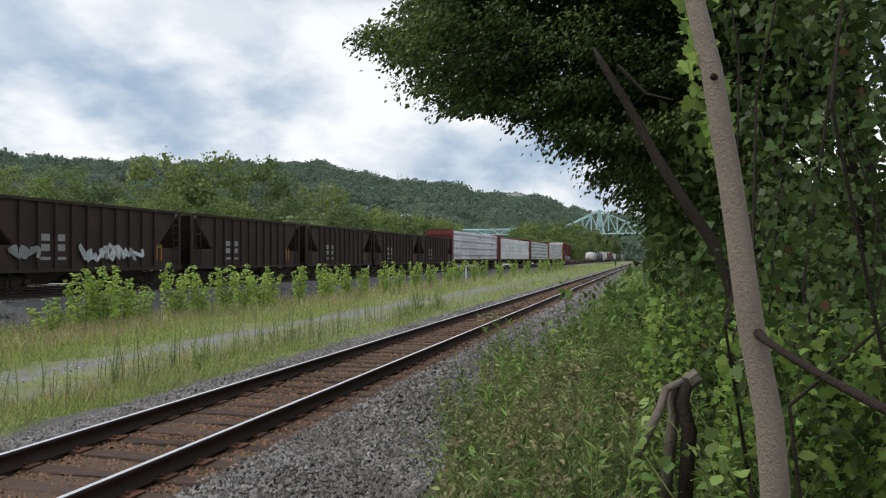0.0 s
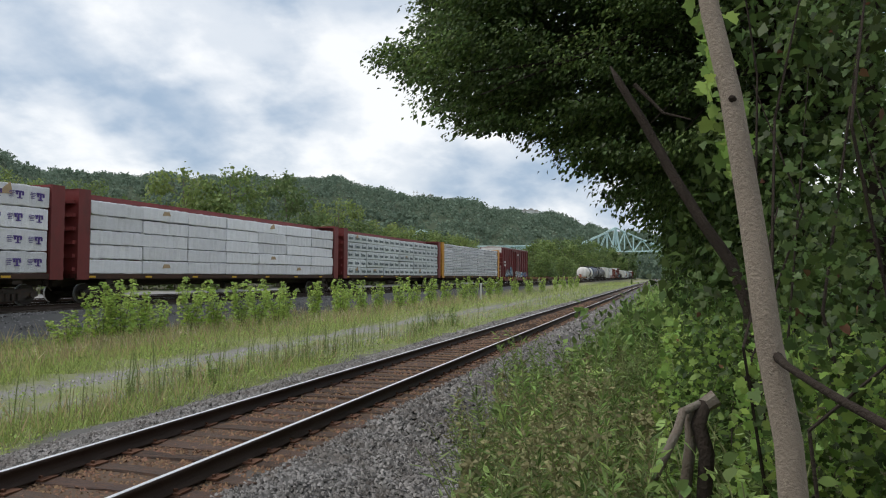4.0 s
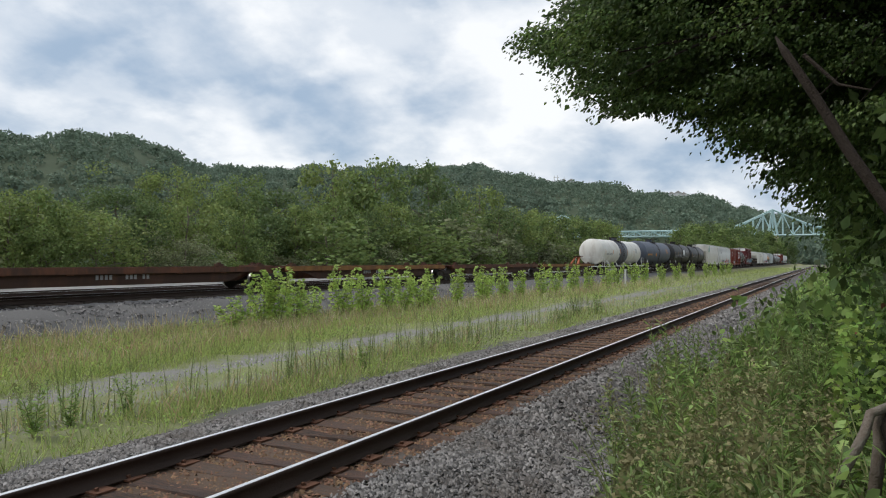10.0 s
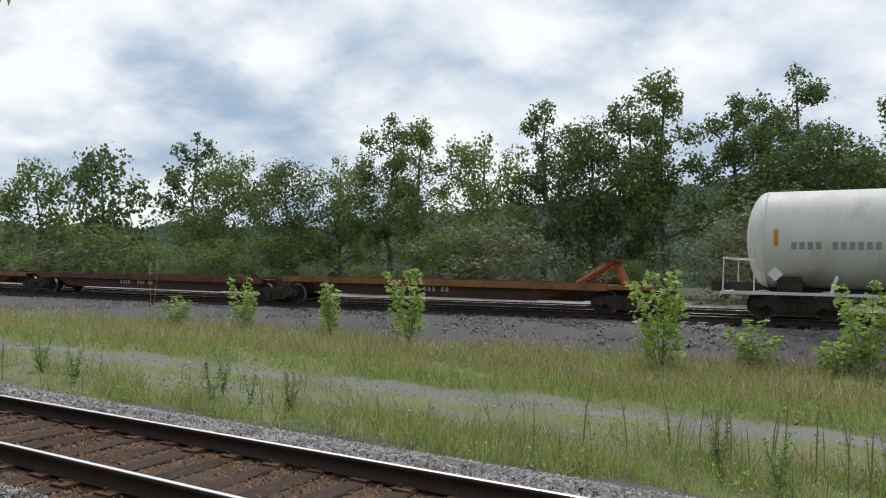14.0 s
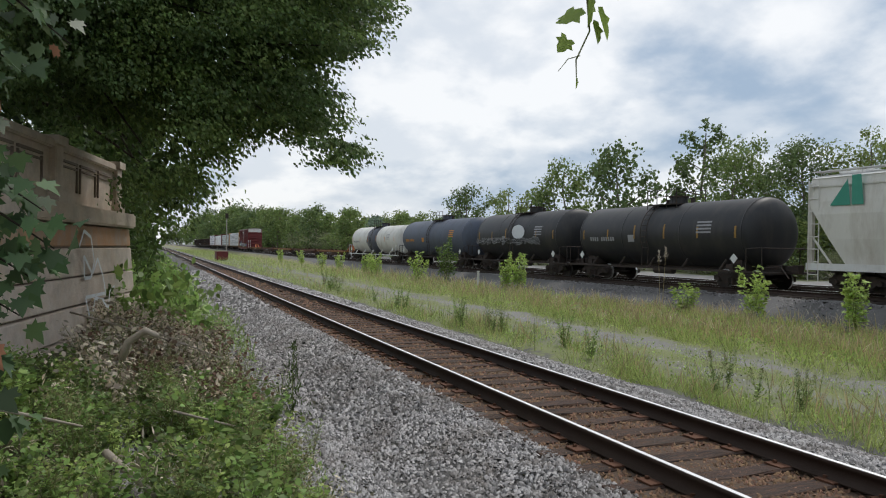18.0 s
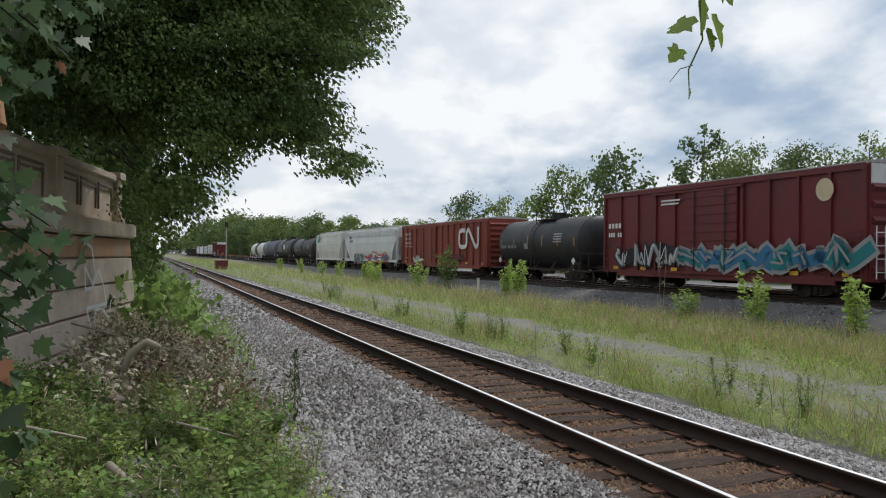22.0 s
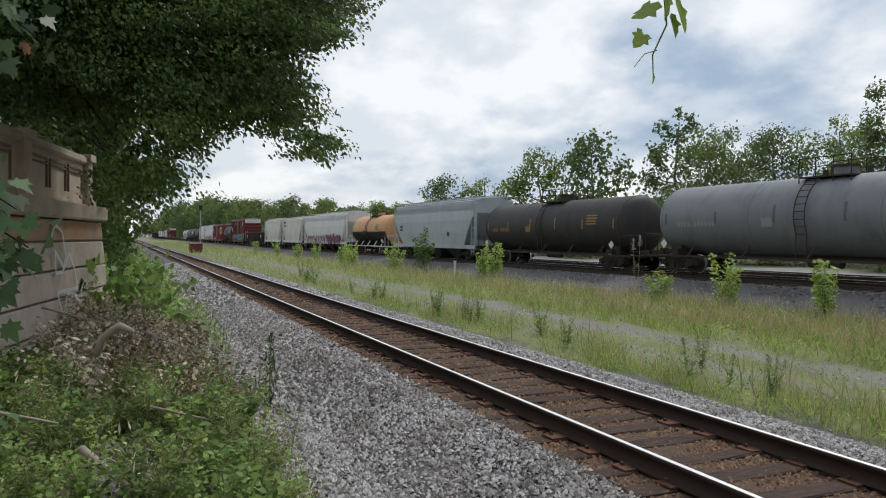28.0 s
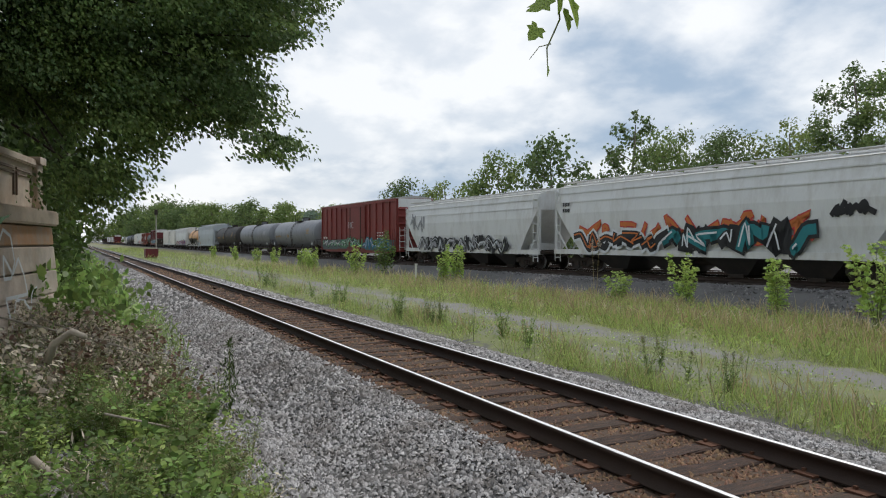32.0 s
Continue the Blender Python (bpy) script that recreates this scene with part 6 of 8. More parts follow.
    marks(c, "car_marking", "mark_white", lettering(-8.3, 1.95, 6, 0.18, 0.13, 0.06) + [(-0.6, 0.7, 4.0, 4.06), (-0.6, 0.7, 3.86, 3.92), (-0.4, 0.6, 3.7, 3.76)] + [(5.2 + 0.5 * (k % 3), 5.5 + 0.5 * (k % 3), 2.3 - 0.2 * (k // 3), 2.36 - 0.2 * (k // 3)) for k in range(9)], -1.575)
    graffiti(c, -8.6, 8.6, 1.05, 1.9, ["spray_slate", "spray_slate"], 94, -1.578, 12, "faded blue-green sprayed ground", 0.3)
    graffiti(c, -8.4, -3.2, 1.15, 2.0, ["spray_black", "spray_green", "spray_gray", "spray_white"], 91, -1.6, 9, "green and black sprayed lettering", 0.09)
    graffiti(c, -3.0, 2.0, 1.15, 2.1, ["spray_green", "spray_black", "spray_green", "spray_white"], 92, -1.66, 8, "green sprayed lettering", 0.08)
    graffiti(c, 2.4, 7.6, 1.05, 2.1, ["spray_teal", "spray_blue", "spray_blue", "spray_white"], 93, -1.6, 8, "pale blue sprayed lettering", 0.1)
    t = bpy.data.curves.new("graffiti", "FONT")
    t.body, t.size, t.extrude, t.offset = "FRC", 0.72, 0.002, -0.012
    t.materials.append(M["spray_white"])
    g = new("graffiti", t)
    g.parent, g.matrix_basis = c, pose(-1.3, -1.645, 2.75, 90)
    tagged(g, "thin white sprayed tag")
    c = couple(covered_hopper(17.1, 4.12, "hopper_gray", "light gray covered hopper car with black and white graffiti", 4, True, "hopper_roof", 2, 1.9), 583.5, 600.6)
    graffiti(c, -5.6, 5.4, 1.0, 2.15, ["spray_black", "spray_gray", "spray_black", "spray_white"], 101, -1.6, 16, "black and white sprayed lettering", 0.09)
    graffiti(c, -7.6, -5.4, 2.3, 3.5, ["spray_gray", "spray_gray"], 102, -1.58, 5, "thin gray sprayed tag", 0.03)
    c = couple(covered_hopper(18.4, 4.2, "hopper_gray", "light gray covered hopper car with large black graffiti", 4, True, "hopper_roof", 2, 1.9), 602.0, 620.4)
    graffiti(c, -7.0, -1.6, 1.05, 2.3, ["spray_white", "spray_black", "spray_black", "spray_orange"], 111, -1.6, 6, "black and white sprayed lettering", 0.2)
    graffiti(c, -1.4, 5.6, 1.05, 2.5, ["spray_black", "spray_teal", "spray_black", "spray_white"], 112, -1.6, 7, "large black sprayed lettering", 0.24)
    graffiti(c, -7.0, 5.8, 1.5, 2.75, ["spray_red", "spray_orange"], 113, -1.58, 9, "red and orange sprayed cloud", 0.07)
    graffiti(c, 6.2, 7.4, 2.3, 2.9, ["spray_black", "spray_black"], 114, -1.585, 4, "black sprayed tag", 0.05)
    marks(c, "car_marking", "mark_black", lettering(-8.4, 3.2, 4, 0.16, 0.1, 0.05, 2, 0.26), -1.59)

    for car, level in LATER:
        settle(car, *level)


build_train()

# ---- ties, plates and ballast of the near track ----
def build_ties():
    rng = np.random.default_rng(5)
    kinds = []
    for k in range(4):
        bm = blocks((-0.115, 0.115, -1.3, 1.3, -0.18, 0))
        bmesh.ops.bevel(bm, geom=bm.edges[:], offset=0.014, segments=1, affect="EDGES")
        bmesh.ops.subdivide_edges(bm, edges=[e for e in bm.edges if abs(e.verts[0].co.y - e.verts[1].co.y) > 1], cuts=6)
        for v in bm.verts:
            v.co += Vector((rng.normal() * 0.006, rng.normal() * 0.01, rng.normal() * 0.007))
        kinds.append(finish(bm, "tie", "tie"))
    plate = finish(blocks((-0.1, 0.1, -0.18, 0.18, 0.0, 0.018), (-0.06, -0.03, -0.12, -0.09, 0.018, 0.045), (0.03, 0.06, 0.09, 0.12, 0.018, 0.045)), "rusty_plate", "tie_plate")
    step = 0.53
    for i in range(-145, 146):
        x = i * step + rng.normal() * 0.03
        t = part("tie", kinds[i % 4], None, near_track, at=pose(x, NEAR_Y + rng.normal() * 0.04, -0.178, 0, rng.normal() * 0.4, rng.normal() * 1.0))
        if abs(x) < 26:
            for s in (-0.7525, 0.7525):
                part("tie_plate", plate, None, t, at=pose(0, s, 0.002))
    for name, tr, centre, z, x0, x1 in (("far_ties", near_track, lambda x: NEAR_Y, lambda x: -0.2, 77, 420), ("far_ties", near_track, lambda x: NEAR_Y, lambda x: -0.2, -420, -77),
                                        ("ties", main_track, main_y, lambda x: main_z(x) - 0.18, -220, 220), ("ties", second_track, lambda x: main_y(x) + 4.4, lambda x: main_z(x) - 0.256, -220, 220)):
        xs = np.arange(x0, x1, 0.55)
        base = np.array([(-0.115, -1.3, -0.15), (0.115, -1.3, -0.15), (0.115, 1.3, -0.15), (-0.115, 1.3, -0.15), (-0.115, -1.3, 0), (0.115, -1.3, 0), (0.115, 1.3, 0), (-0.115, 1.3, 0)])
        c = np.stack([xs, centre(xs) + 0 * xs, z(xs) + 0 * xs], -1)
        v = (c[:, None] + base[None]).reshape(-1, 3)
        f0 = np.array([(4, 5, 6, 7), (0, 1, 5, 4), (1, 2, 6, 5), (2, 3, 7, 6), (3, 0, 4, 7)])
        f = (f0[None] + 8 * np.arange(len(xs))[:, None, None]).reshape(-1, 4)
        tagged(part(name, raw(name, v, f), "tie_dark", tr, "row of weathered wooden ties"), kind="stuff")


M["rusty_plate"] = material("rusty_plate", (0.13, 0.06, 0.035), 0.85, 0.2, 0.3, 6, 50, 0.3)
M["tie_dark"] = material("tie_dark", (0.07, 0.055, 0.045), 0.9, 0, 0.3, 3, 40, 0.3, island=0.3)
M["dark_stone"] = material("dark_stone", (0.19, 0.18, 0.175), 0.85, vary=0.2, scale=20, fine=90, bump=0.3, island=0.5)
build_ties()

CHIP_V = np.array([(-1, -1, -0.5), (1, -0.9, -0.6), (0.9, 1, -0.5), (-1, 0.8, -0.6), (-0.45, -0.1, 0.75), (0.5, 0.15, 0.6)]) * 0.5
CHIP_F = np.array([(0, 1, 5), (0, 5, 4), (1, 2, 5), (2, 3, 4), (2, 4, 5), (3, 0, 4)])


def stones(name, spots, size, mat, label, seed):
    """Crushed-stone chips, each a skewed wedge turned about and tilted a little."""
    rng = np.random.default_rng(seed)
    n = len(spots)
    a, b, c = rng.uniform(0, 6.28, n), rng.normal(size=n) * 0.35, rng.normal(size=n) * 0.35
    s = size * rng.uniform(0.6, 1.4, (n, 1, 1)) * rng.uniform(0.65, 1.25, (n, 1, 3))
    v = (CHIP_V[None] + rng.normal(size=(n, 6, 3)) * 0.13) * s
    v[:, :, 2] += v[:, :, 0] * b[:, None] + v[:, :, 1] * c[:, None]
    x = v[:, :, 0] * np.cos(a)[:, None] - v[:, :, 1] * np.sin(a)[:, None]
    y = v[:, :, 0] * np.sin(a)[:, None] + v[:, :, 1] * np.cos(a)[:, None]
    v = np.stack([x, y, v[:, :, 2]], -1) + spots[:, None]
    f = CHIP_F[None] + 6 * np.arange(n)[:, None, None]
    tagged(part(name, raw(name, v.reshape(-1, 3), f.reshape(-1, 3)), mat), label, "gravel", kind="stuff")


def scatter(rng, density, x0, x1, y0, y1, lift=0.0):
    n = int(density * (x1 - x0) * (y1 - y0))
    x, y = rng.uniform(x0, x1, n), rng.uniform(y0, y1, n)
    return np.stack([x, y, land(x, y) + lift], -1)


def build_ballast():
    rng = np.random.default_rng(8)
    a, b = [], []
    for x0, x1, dens, size in ((-9, 1.5, 950, 0.036), (1.5, 9, 950, 0.036), (-24, -9, 380, 0.05), (9, 24, 380, 0.05), (-60, -24, 45, 0.1), (24, 60, 45, 0.1)):
        sp = [scatter(rng, dens, x0, x1, 2.5, 3.85, 0.014), scatter(rng, dens, x0, x1, 6.25, 7.8, 0.014), scatter(rng, dens, x0, x1, 2.0, 2.5, 0.03)]
        if x0 < 1:
            sp.append(scatter(rng, dens * 0.8, x0, x1, -0.2, 2.05, 0.022))
        stones("ballast", np.concatenate(sp), size, "stone" if x0 < 1 else "dirty_shaded_stone", "loose gray crushed-stone ballast" if x0 < 1 else "dirty gray crushed-stone ballast, tree shade in its colour", int(x0 + 99))
        mid = np.concatenate([scatter(rng, dens * 0.6, x0, x1, 4.36, 5.72, 0.003), scatter(rng, dens * 0.6, x0, x1, 3.85, 4.2, 0.006), scatter(rng, dens * 0.6, x0, x1, 5.86, 6.25, 0.006)])
        stones("rusty_ballast", mid, size * 0.95, "rusty_stone", "rust-stained ballast between the ties", int(x0 + 199))
    x = rng.uniform(-36, 44, 15000)
    y = main_y(x) - 23.5 + rng.uniform(18.9, 22.2, len(x))
    stones("main_ballast", np.stack([x, y, land(x, y) + 0.01], -1), 0.065, "dark_stone", "dark gray ballast shoulder of the main line", 77)
    x = rng.uniform(-26, 30, 7000)
    y = np.where(rng.random(len(x)) < 0.5, rng.normal(10.2, 0.3, len(x)), rng.normal(12.1, 0.4, len(x)))
    stones("lane_gravel", np.stack([x, y, land(x, y)], -1), 0.026, "stone", "fine gravel in the ruts of the lane", 78)


build_ballast()

# ---- verge: grass, weeds, saplings ----


def grass_patch(name, spots, size, mat, label, rng, lean=0.25):
    n = len(spots)
    axis = np.zeros((n, 3))
    axis[:, 2] = 1.0
    axis[:, :2] = rng.normal(size=(n, 2)) * lean
    face = rng.normal(size=(n, 3))
    face[:, 2] *= 0.2
    me = leaves(name, spots, size, "grass", 0.0, rng, axis, face)
    tagged(part(name, me, mat), label, "grass", kind="stuff")


def near_weighted(rng, n, reach=9.0, most=70):
    """Places along the track, closer together near x = 0."""
    x = rng.standard_t(1.6, n) * reach
    return x[np.abs(x) < most]


def build_grass():
    rng = np.random.default_rng(15)

    def lay(n, y0, y1, reach=11.0, least=0.15):
        x = near_weighted(rng, n, reach)
        y = rng.uniform(y0, y1, len(x))
        keep = (np.sin(x * 0.9 + y * 2.1) + np.sin(x * 0.37 - y * 1.3 + 2) + np.sin(x * 2.9 + y * 4.1) * 0.8 + rng.normal(size=len(x)) * 0.8) > least
        x, y = x[keep], y[keep]
        return np.stack([x, y, land(x, y) - 0.02], -1)

    def grown(p, lo, hi):
        return rng.uniform(lo, hi, len(p)) * (1 + 0.012 * np.abs(p[:, 0]))

    p = lay(46000, 7.9, 9.7, 12, -0.2)
    grass_patch("verge_grass", p, grown(p, 0.08, 0.34), "grass", "green grass along the ballast edge", rng)
    p = lay(42000, 9.6, 12.8, 13, -0.2)
    grass_patch("lane_grass", p, grown(p, 0.05, 0.16), "grass", "short grass between the ruts of the lane", rng)
    p = lay(105000, 12.7, 19.2, 15, -0.9)
    grass_patch("field_grass", p, grown(p, 0.1, 0.42), "grass", "rough grass between lane and main line", rng)
    p = lay(30000, 13.6, 19.4, 15, -0.3)
    grass_patch("dry_grass", p, grown(p, 0.2, 0.6), "grass_dry", "dry tawny grass stems with seed heads", rng, 0.2)
    p = lay(7000, 8.1, 10.2)
    grass_patch("dry_grass", p, grown(p, 0.2, 0.5), "grass_dry", "dry tawny grass stems along the verge", rng, 0.15)
    p = lay(6000, 14.0, 19.6, 16)
    grass_patch("seed_heads", p + (0, 0, 0.28), grown(p, 0.16, 0.3), "leaf_dead", "pinkish seed heads of the tall grass", rng, 0.5)
    for name, n, y0, y1, size, mat, label in (("field_weeds", 22000, 12.9, 19.3, 0.065, "leaf_herb", "low leafy weeds among the rough grass"), ("field_weeds", 8000, 14.5, 19.0, 0.055, "leaf_russet", "reddish-brown dry weeds among the grass"),
                                               ("verge_weeds", 9000, 7.9, 9.9, 0.045, "leaf_herb", "low leafy weeds along the ballast"), ("lane_weeds", 3500, 10.6, 11.4, 0.04, "leaf_herb", "low weeds on the crown of the lane")):
        x = near_weighted(rng, n // 16, 15)
        c = np.stack([x, rng.uniform(y0, y1, len(x)), np.zeros(len(x))], -1)
        p = np.repeat(c, 16, 0) + rng.normal(size=(len(x) * 16, 3)) * (0.2, 0.14, 0)
        p[:, 2] = land(p[:, 0], p[:, 1]) + rng.uniform(0.02, 0.26, len(p)) * np.repeat(rng.uniform(0.4, 1.2, len(x)), 16)
        tagged(part(name, leaves(name, p, size * rng.uniform(0.6, 1.3, len(p)) * (1 + 0.012 * np.abs(p[:, 0])), "oval", 0.0, rng, np.tile((0.0, 0, 0.35), (len(p), 1))), mat), label, "weeds", kind="stuff")
    x = np.concatenate([rng.uniform(60, 260, 6000), rng.uniform(-260, -60, 6000)])
    y = rng.uniform(7.9, 17.0, len(x))
    p = np.stack([x, y, land(x, y)], -1)
    grass_patch("far_grass", p, rng.uniform(0.35, 0.9, len(p)), "grass", "green verge running into the distance", rng)


build_grass()


def stalk(seed, h, leaf, count, mat, label, name="tall_weed", spread=0.09, shape="blade"):
    rng = np.random.default_rng(seed)
    t = thing(name, label, "plant", "verge weeds")
    top = (rng.normal() * 0.06, rng.normal() * 0.06, h)
    part("stem", tube(bmesh.new(), [(0, 0, -0.05), (top[0] * 0.3, top[1] * 0.4, h * 0.5), top], [0.009, 0.007, 0.003], 5), "weed_stem", t)
    k = rng.uniform(0.08, 1.0, count) ** 0.8
    sp = np.stack([top[0] * k, top[1] * k, h * k], -1)
    a = rng.uniform(0, 6.28, count)
    ax = np.stack([np.cos(a), np.sin(a), np.full(count, 0.9)], -1)
    part("foliage", leaves("foliage", sp, leaf * rng.uniform(0.6, 1.2, count) * (1.15 - 0.6 * k), shape, 0.05, rng, ax), mat, t)
    return t


M["weed_stem"] = material("weed_stem", (0.2, 0.22, 0.09), 0.85, vary=0.3, scale=10, fine=60, bump=0.1)


def build_weeds():
    rng = np.random.default_rng(25)
    kinds = [stalk(200 + i, 0.8 + 0.08 * i, 0.055, 120, "leaf_weed", "upright green roadside weed with narrow leaves") for i in range(4)]
    kinds += [stalk(210 + i, 0.65 + 0.1 * i, 0.05, 40, "leaf_dead", "dry brown upright weed stalk") for i in range(2)]
    spots = []
    for i in range(100):
        x = rng.uniform(-4, 26)
        spots.append((x, rng.uniform(8.1, 9.9)))
    for i in range(150):
        spots.append((rng.uniform(-3, 30), rng.normal(9.4, 0.25)))
    for i in range(30):
        spots.append((rng.uniform(26, 60), rng.uniform(8.1, 9.6)))
    for i in range(46):
        spots.append((rng.uniform(-34, -4), rng.uniform(8.2, 9.9)))
    for i in range(18):
        spots.append((rng.uniform(-30, 40), rng.uniform(13.5, 18.5)))
    for i, (x, y) in enumerate(spots):
        k = rng.uniform(0.5, 1.1) * (0.75 if x < -4 else 1.0)
        src = kinds[i % 6] if i % 3 else kinds[i % 4]
        copy_thing(src, Matrix.Translation((x, y, float(land(x, y)))) @ Matrix.Rotation(rng.uniform(0, 6.28), 4, "Z") @ Matrix.Diagonal((k * 1.1, k * 1.1, k, 1)))
    for i, src in enumerate(kinds):
        x = 12.3 + i * 1.7
        src.matrix_basis = Matrix.Translation((x, 8.9, float(land(x, 8.9))))


build_weeds()


def sapling(seed, h, mat, label, wide=0.72, count=560, leaf=0.135, name="sapling"):
    rng = np.random.default_rng(seed)
    t = thing(name, label, "sapling", "saplings along the main line")
    tips = []
    n = 5
    for i in range(n):
        a = i * 2.4 + rng.normal() * 0.4
        hh = h * rng.uniform(0.62, 1.0) if i else h
        r = wide * rng.uniform(0.3, 1.0) * (0.3 if i == 0 else 1)
        pts = [(0, 0, -0.1), (r * 0.45 * math.cos(a), r * 0.45 * math.sin(a), hh * 0.45), (r * math.cos(a), r * math.sin(a), hh)]
        part("stem", tube(bmesh.new(), pts, [0.018, 0.012, 0.004], 5), "weed_stem", t)
        for k in np.linspace(0.28, 1.0, 9):
            p = Vector(pts[0]).lerp(Vector(pts[1]), min(1, k * 2)) if k < 0.5 else Vector(pts[1]).lerp(Vector(pts[2]), k * 2 - 1)
            tips.append((*p, 0.30 * (1.15 - 0.75 * k) * wide / 0.55))
    tips = np.array(tips)
    sp = clumps(tips[:, :3], tips[:, 3], max(2, count // len(tips)), rng, 0.8)
    out = sp * (1, 1, 0)
    part("foliage", leaves("foliage", sp, leaf, "lobed", 0.15, rng, unit(out + rng.normal(size=sp.shape) * 0.05) + (0, 0, 0.35)), mat, t)
    return t


def build_saplings():
    rng = np.random.default_rng(31)
    kinds = [sapling(300 + i, 2.2, "leaf_bright", "bright green young sycamore sapling with broad leaves") for i in range(4)]
    dark = sapling(310, 2.2, "leaf_mid", "dark green feathery young tree at the edge of the ballast", 0.8, 900, 0.1)
    spots = [(0.1, 19.0, 2.1), (1.2, 19.0, 1.9), (2.0, 19.0, 1.6), (2.8, 19.0, 1.4), (3.3, 18.9, 1.4), (5.0, 18.7, 1.9), (5.75, 19.0, 2.2), (6.5, 19.0, 2.0), (8.15, 19.0, 1.8), (9.5, 19.0, 2.1), (10.1, 18.9, 1.7),
             (18.5, 17.7, 1.1), (19.5, 17.3, 1.9), (20.1, 17.1, 2.0), (21.6, 17.6, 1.6), (23.0, 18.0, 1.3), (24.3, 17.5, 2.1), (25.5, 17.2, 1.7), (27.1, 17.0, 1.9), (28.6, 17.1, 2.0), (30.2, 17.0, 1.9), (31.4, 17.4, 1.6), (33.8, 17.0, 1.9), (37.0, 17.0, 2.0),
             (38.4, 17.4, 1.7), (40.0, 17.0, 1.9), (43.0, 17.2, 1.7), (46.0, 16.8, 2.1), (49.5, 17.0, 1.8), (52.7, 16.8, 2.0), (57.0, 16.9, 1.8), (62.0, 16.8, 2.0), (66.0, 17.1, 2.2), (72.0, 16.7, 2.0), (76.0, 16.7, 2.1), (84.0, 16.5, 2.0), (92.0, 16.2, 2.1), (101.0, 16.0, 2.0),
             (-4.1, 17.4, 2.3), (-2.25, 19.0, 1.15), (-0.45, 19.0, 0.85), (-12.05, 19.0, 2.15), (-15.1, 19.0, 1.7), (-18.95, 19.0, 1.8), (-22.3, 19.0, 1.1), (-36.0, 19.0, 2.0), (-37.0, 18.7, 1.7), (-47.5, 17.3, 2.0), (-57.0, 17.2, 1.8),
             (-59.0, 17.4, 1.7), (-61.0, 17.3, 1.5), (-70.0, 17.2, 1.7), (-78.0, 17.3, 1.6), (-88.0, 17.0, 1.7), (-101.0, 16.6, 1.7)]
    for i, (x, y, h) in enumerate(spots):
        k = h / 2.2
        copy_thing(kinds[i % 4], Matrix.Translation((x, y, float(land(x, y)))) @ Matrix.Rotation(rng.uniform(0, 6.28), 4, "Z") @ Matrix.Diagonal((max(k, 0.8) * 1.1, max(k, 0.8) * 1.1, k, 1)))
    dark.matrix_basis = Matrix.Translation((-46.6, 19.0, float(land(-46.6, 19.0)))) @ Matrix.Diagonal((1.4, 1.4, 1.3, 1))
    for i, src in enumerate(kinds):
        x = 112 + 9 * i
        src.matrix_basis = Matrix.Translation((x, 15.6, float(land(x, 15.6))))
    # plumed reed
    t = thing("plume_reed", "tall dry reed with two pale feathery plumes", "plant", "verge weeds", at=Matrix.Translation((-22.3, 17.8, float(land(-22.3, 17.8)))))
    for dx, h in ((-0.18, 2.05), (0.22, 2.2)):
        part("stem", tube(bmesh.new(), [(dx * 0.2, 0, -0.05), (dx * 0.6, 0, h * 0.5), (dx, 0, h)], [0.012, 0.009, 0.005], 5), "grass_dry", t)
        k = rng.uniform(0, 1, 90)
        sp = np.stack([dx + 0.04 * rng.normal(size=90) * (1 - k), 0.04 * rng.normal(size=90) * (1 - k), h - 0.1 + 0.42 * k], -1)
        part("plume", leaves("plume", sp, 0.1, "blade", 0, rng, np.tile((0.0, 0, 1.0), (90, 1))), "plume", t)


M["plume"] = leafy("plume", (0.45, 0.4, 0.33), 0.2, 0.3)
build_saplings()


def at_ray(az, el, d):
    """A place seen from beside the tracks: turn to the left, height angle and level distance."""
    a = radians(az)
    return Vector((-math.sin(a) * d, math.cos(a) * d, 1.85 + d * math.tan(radians(el))))


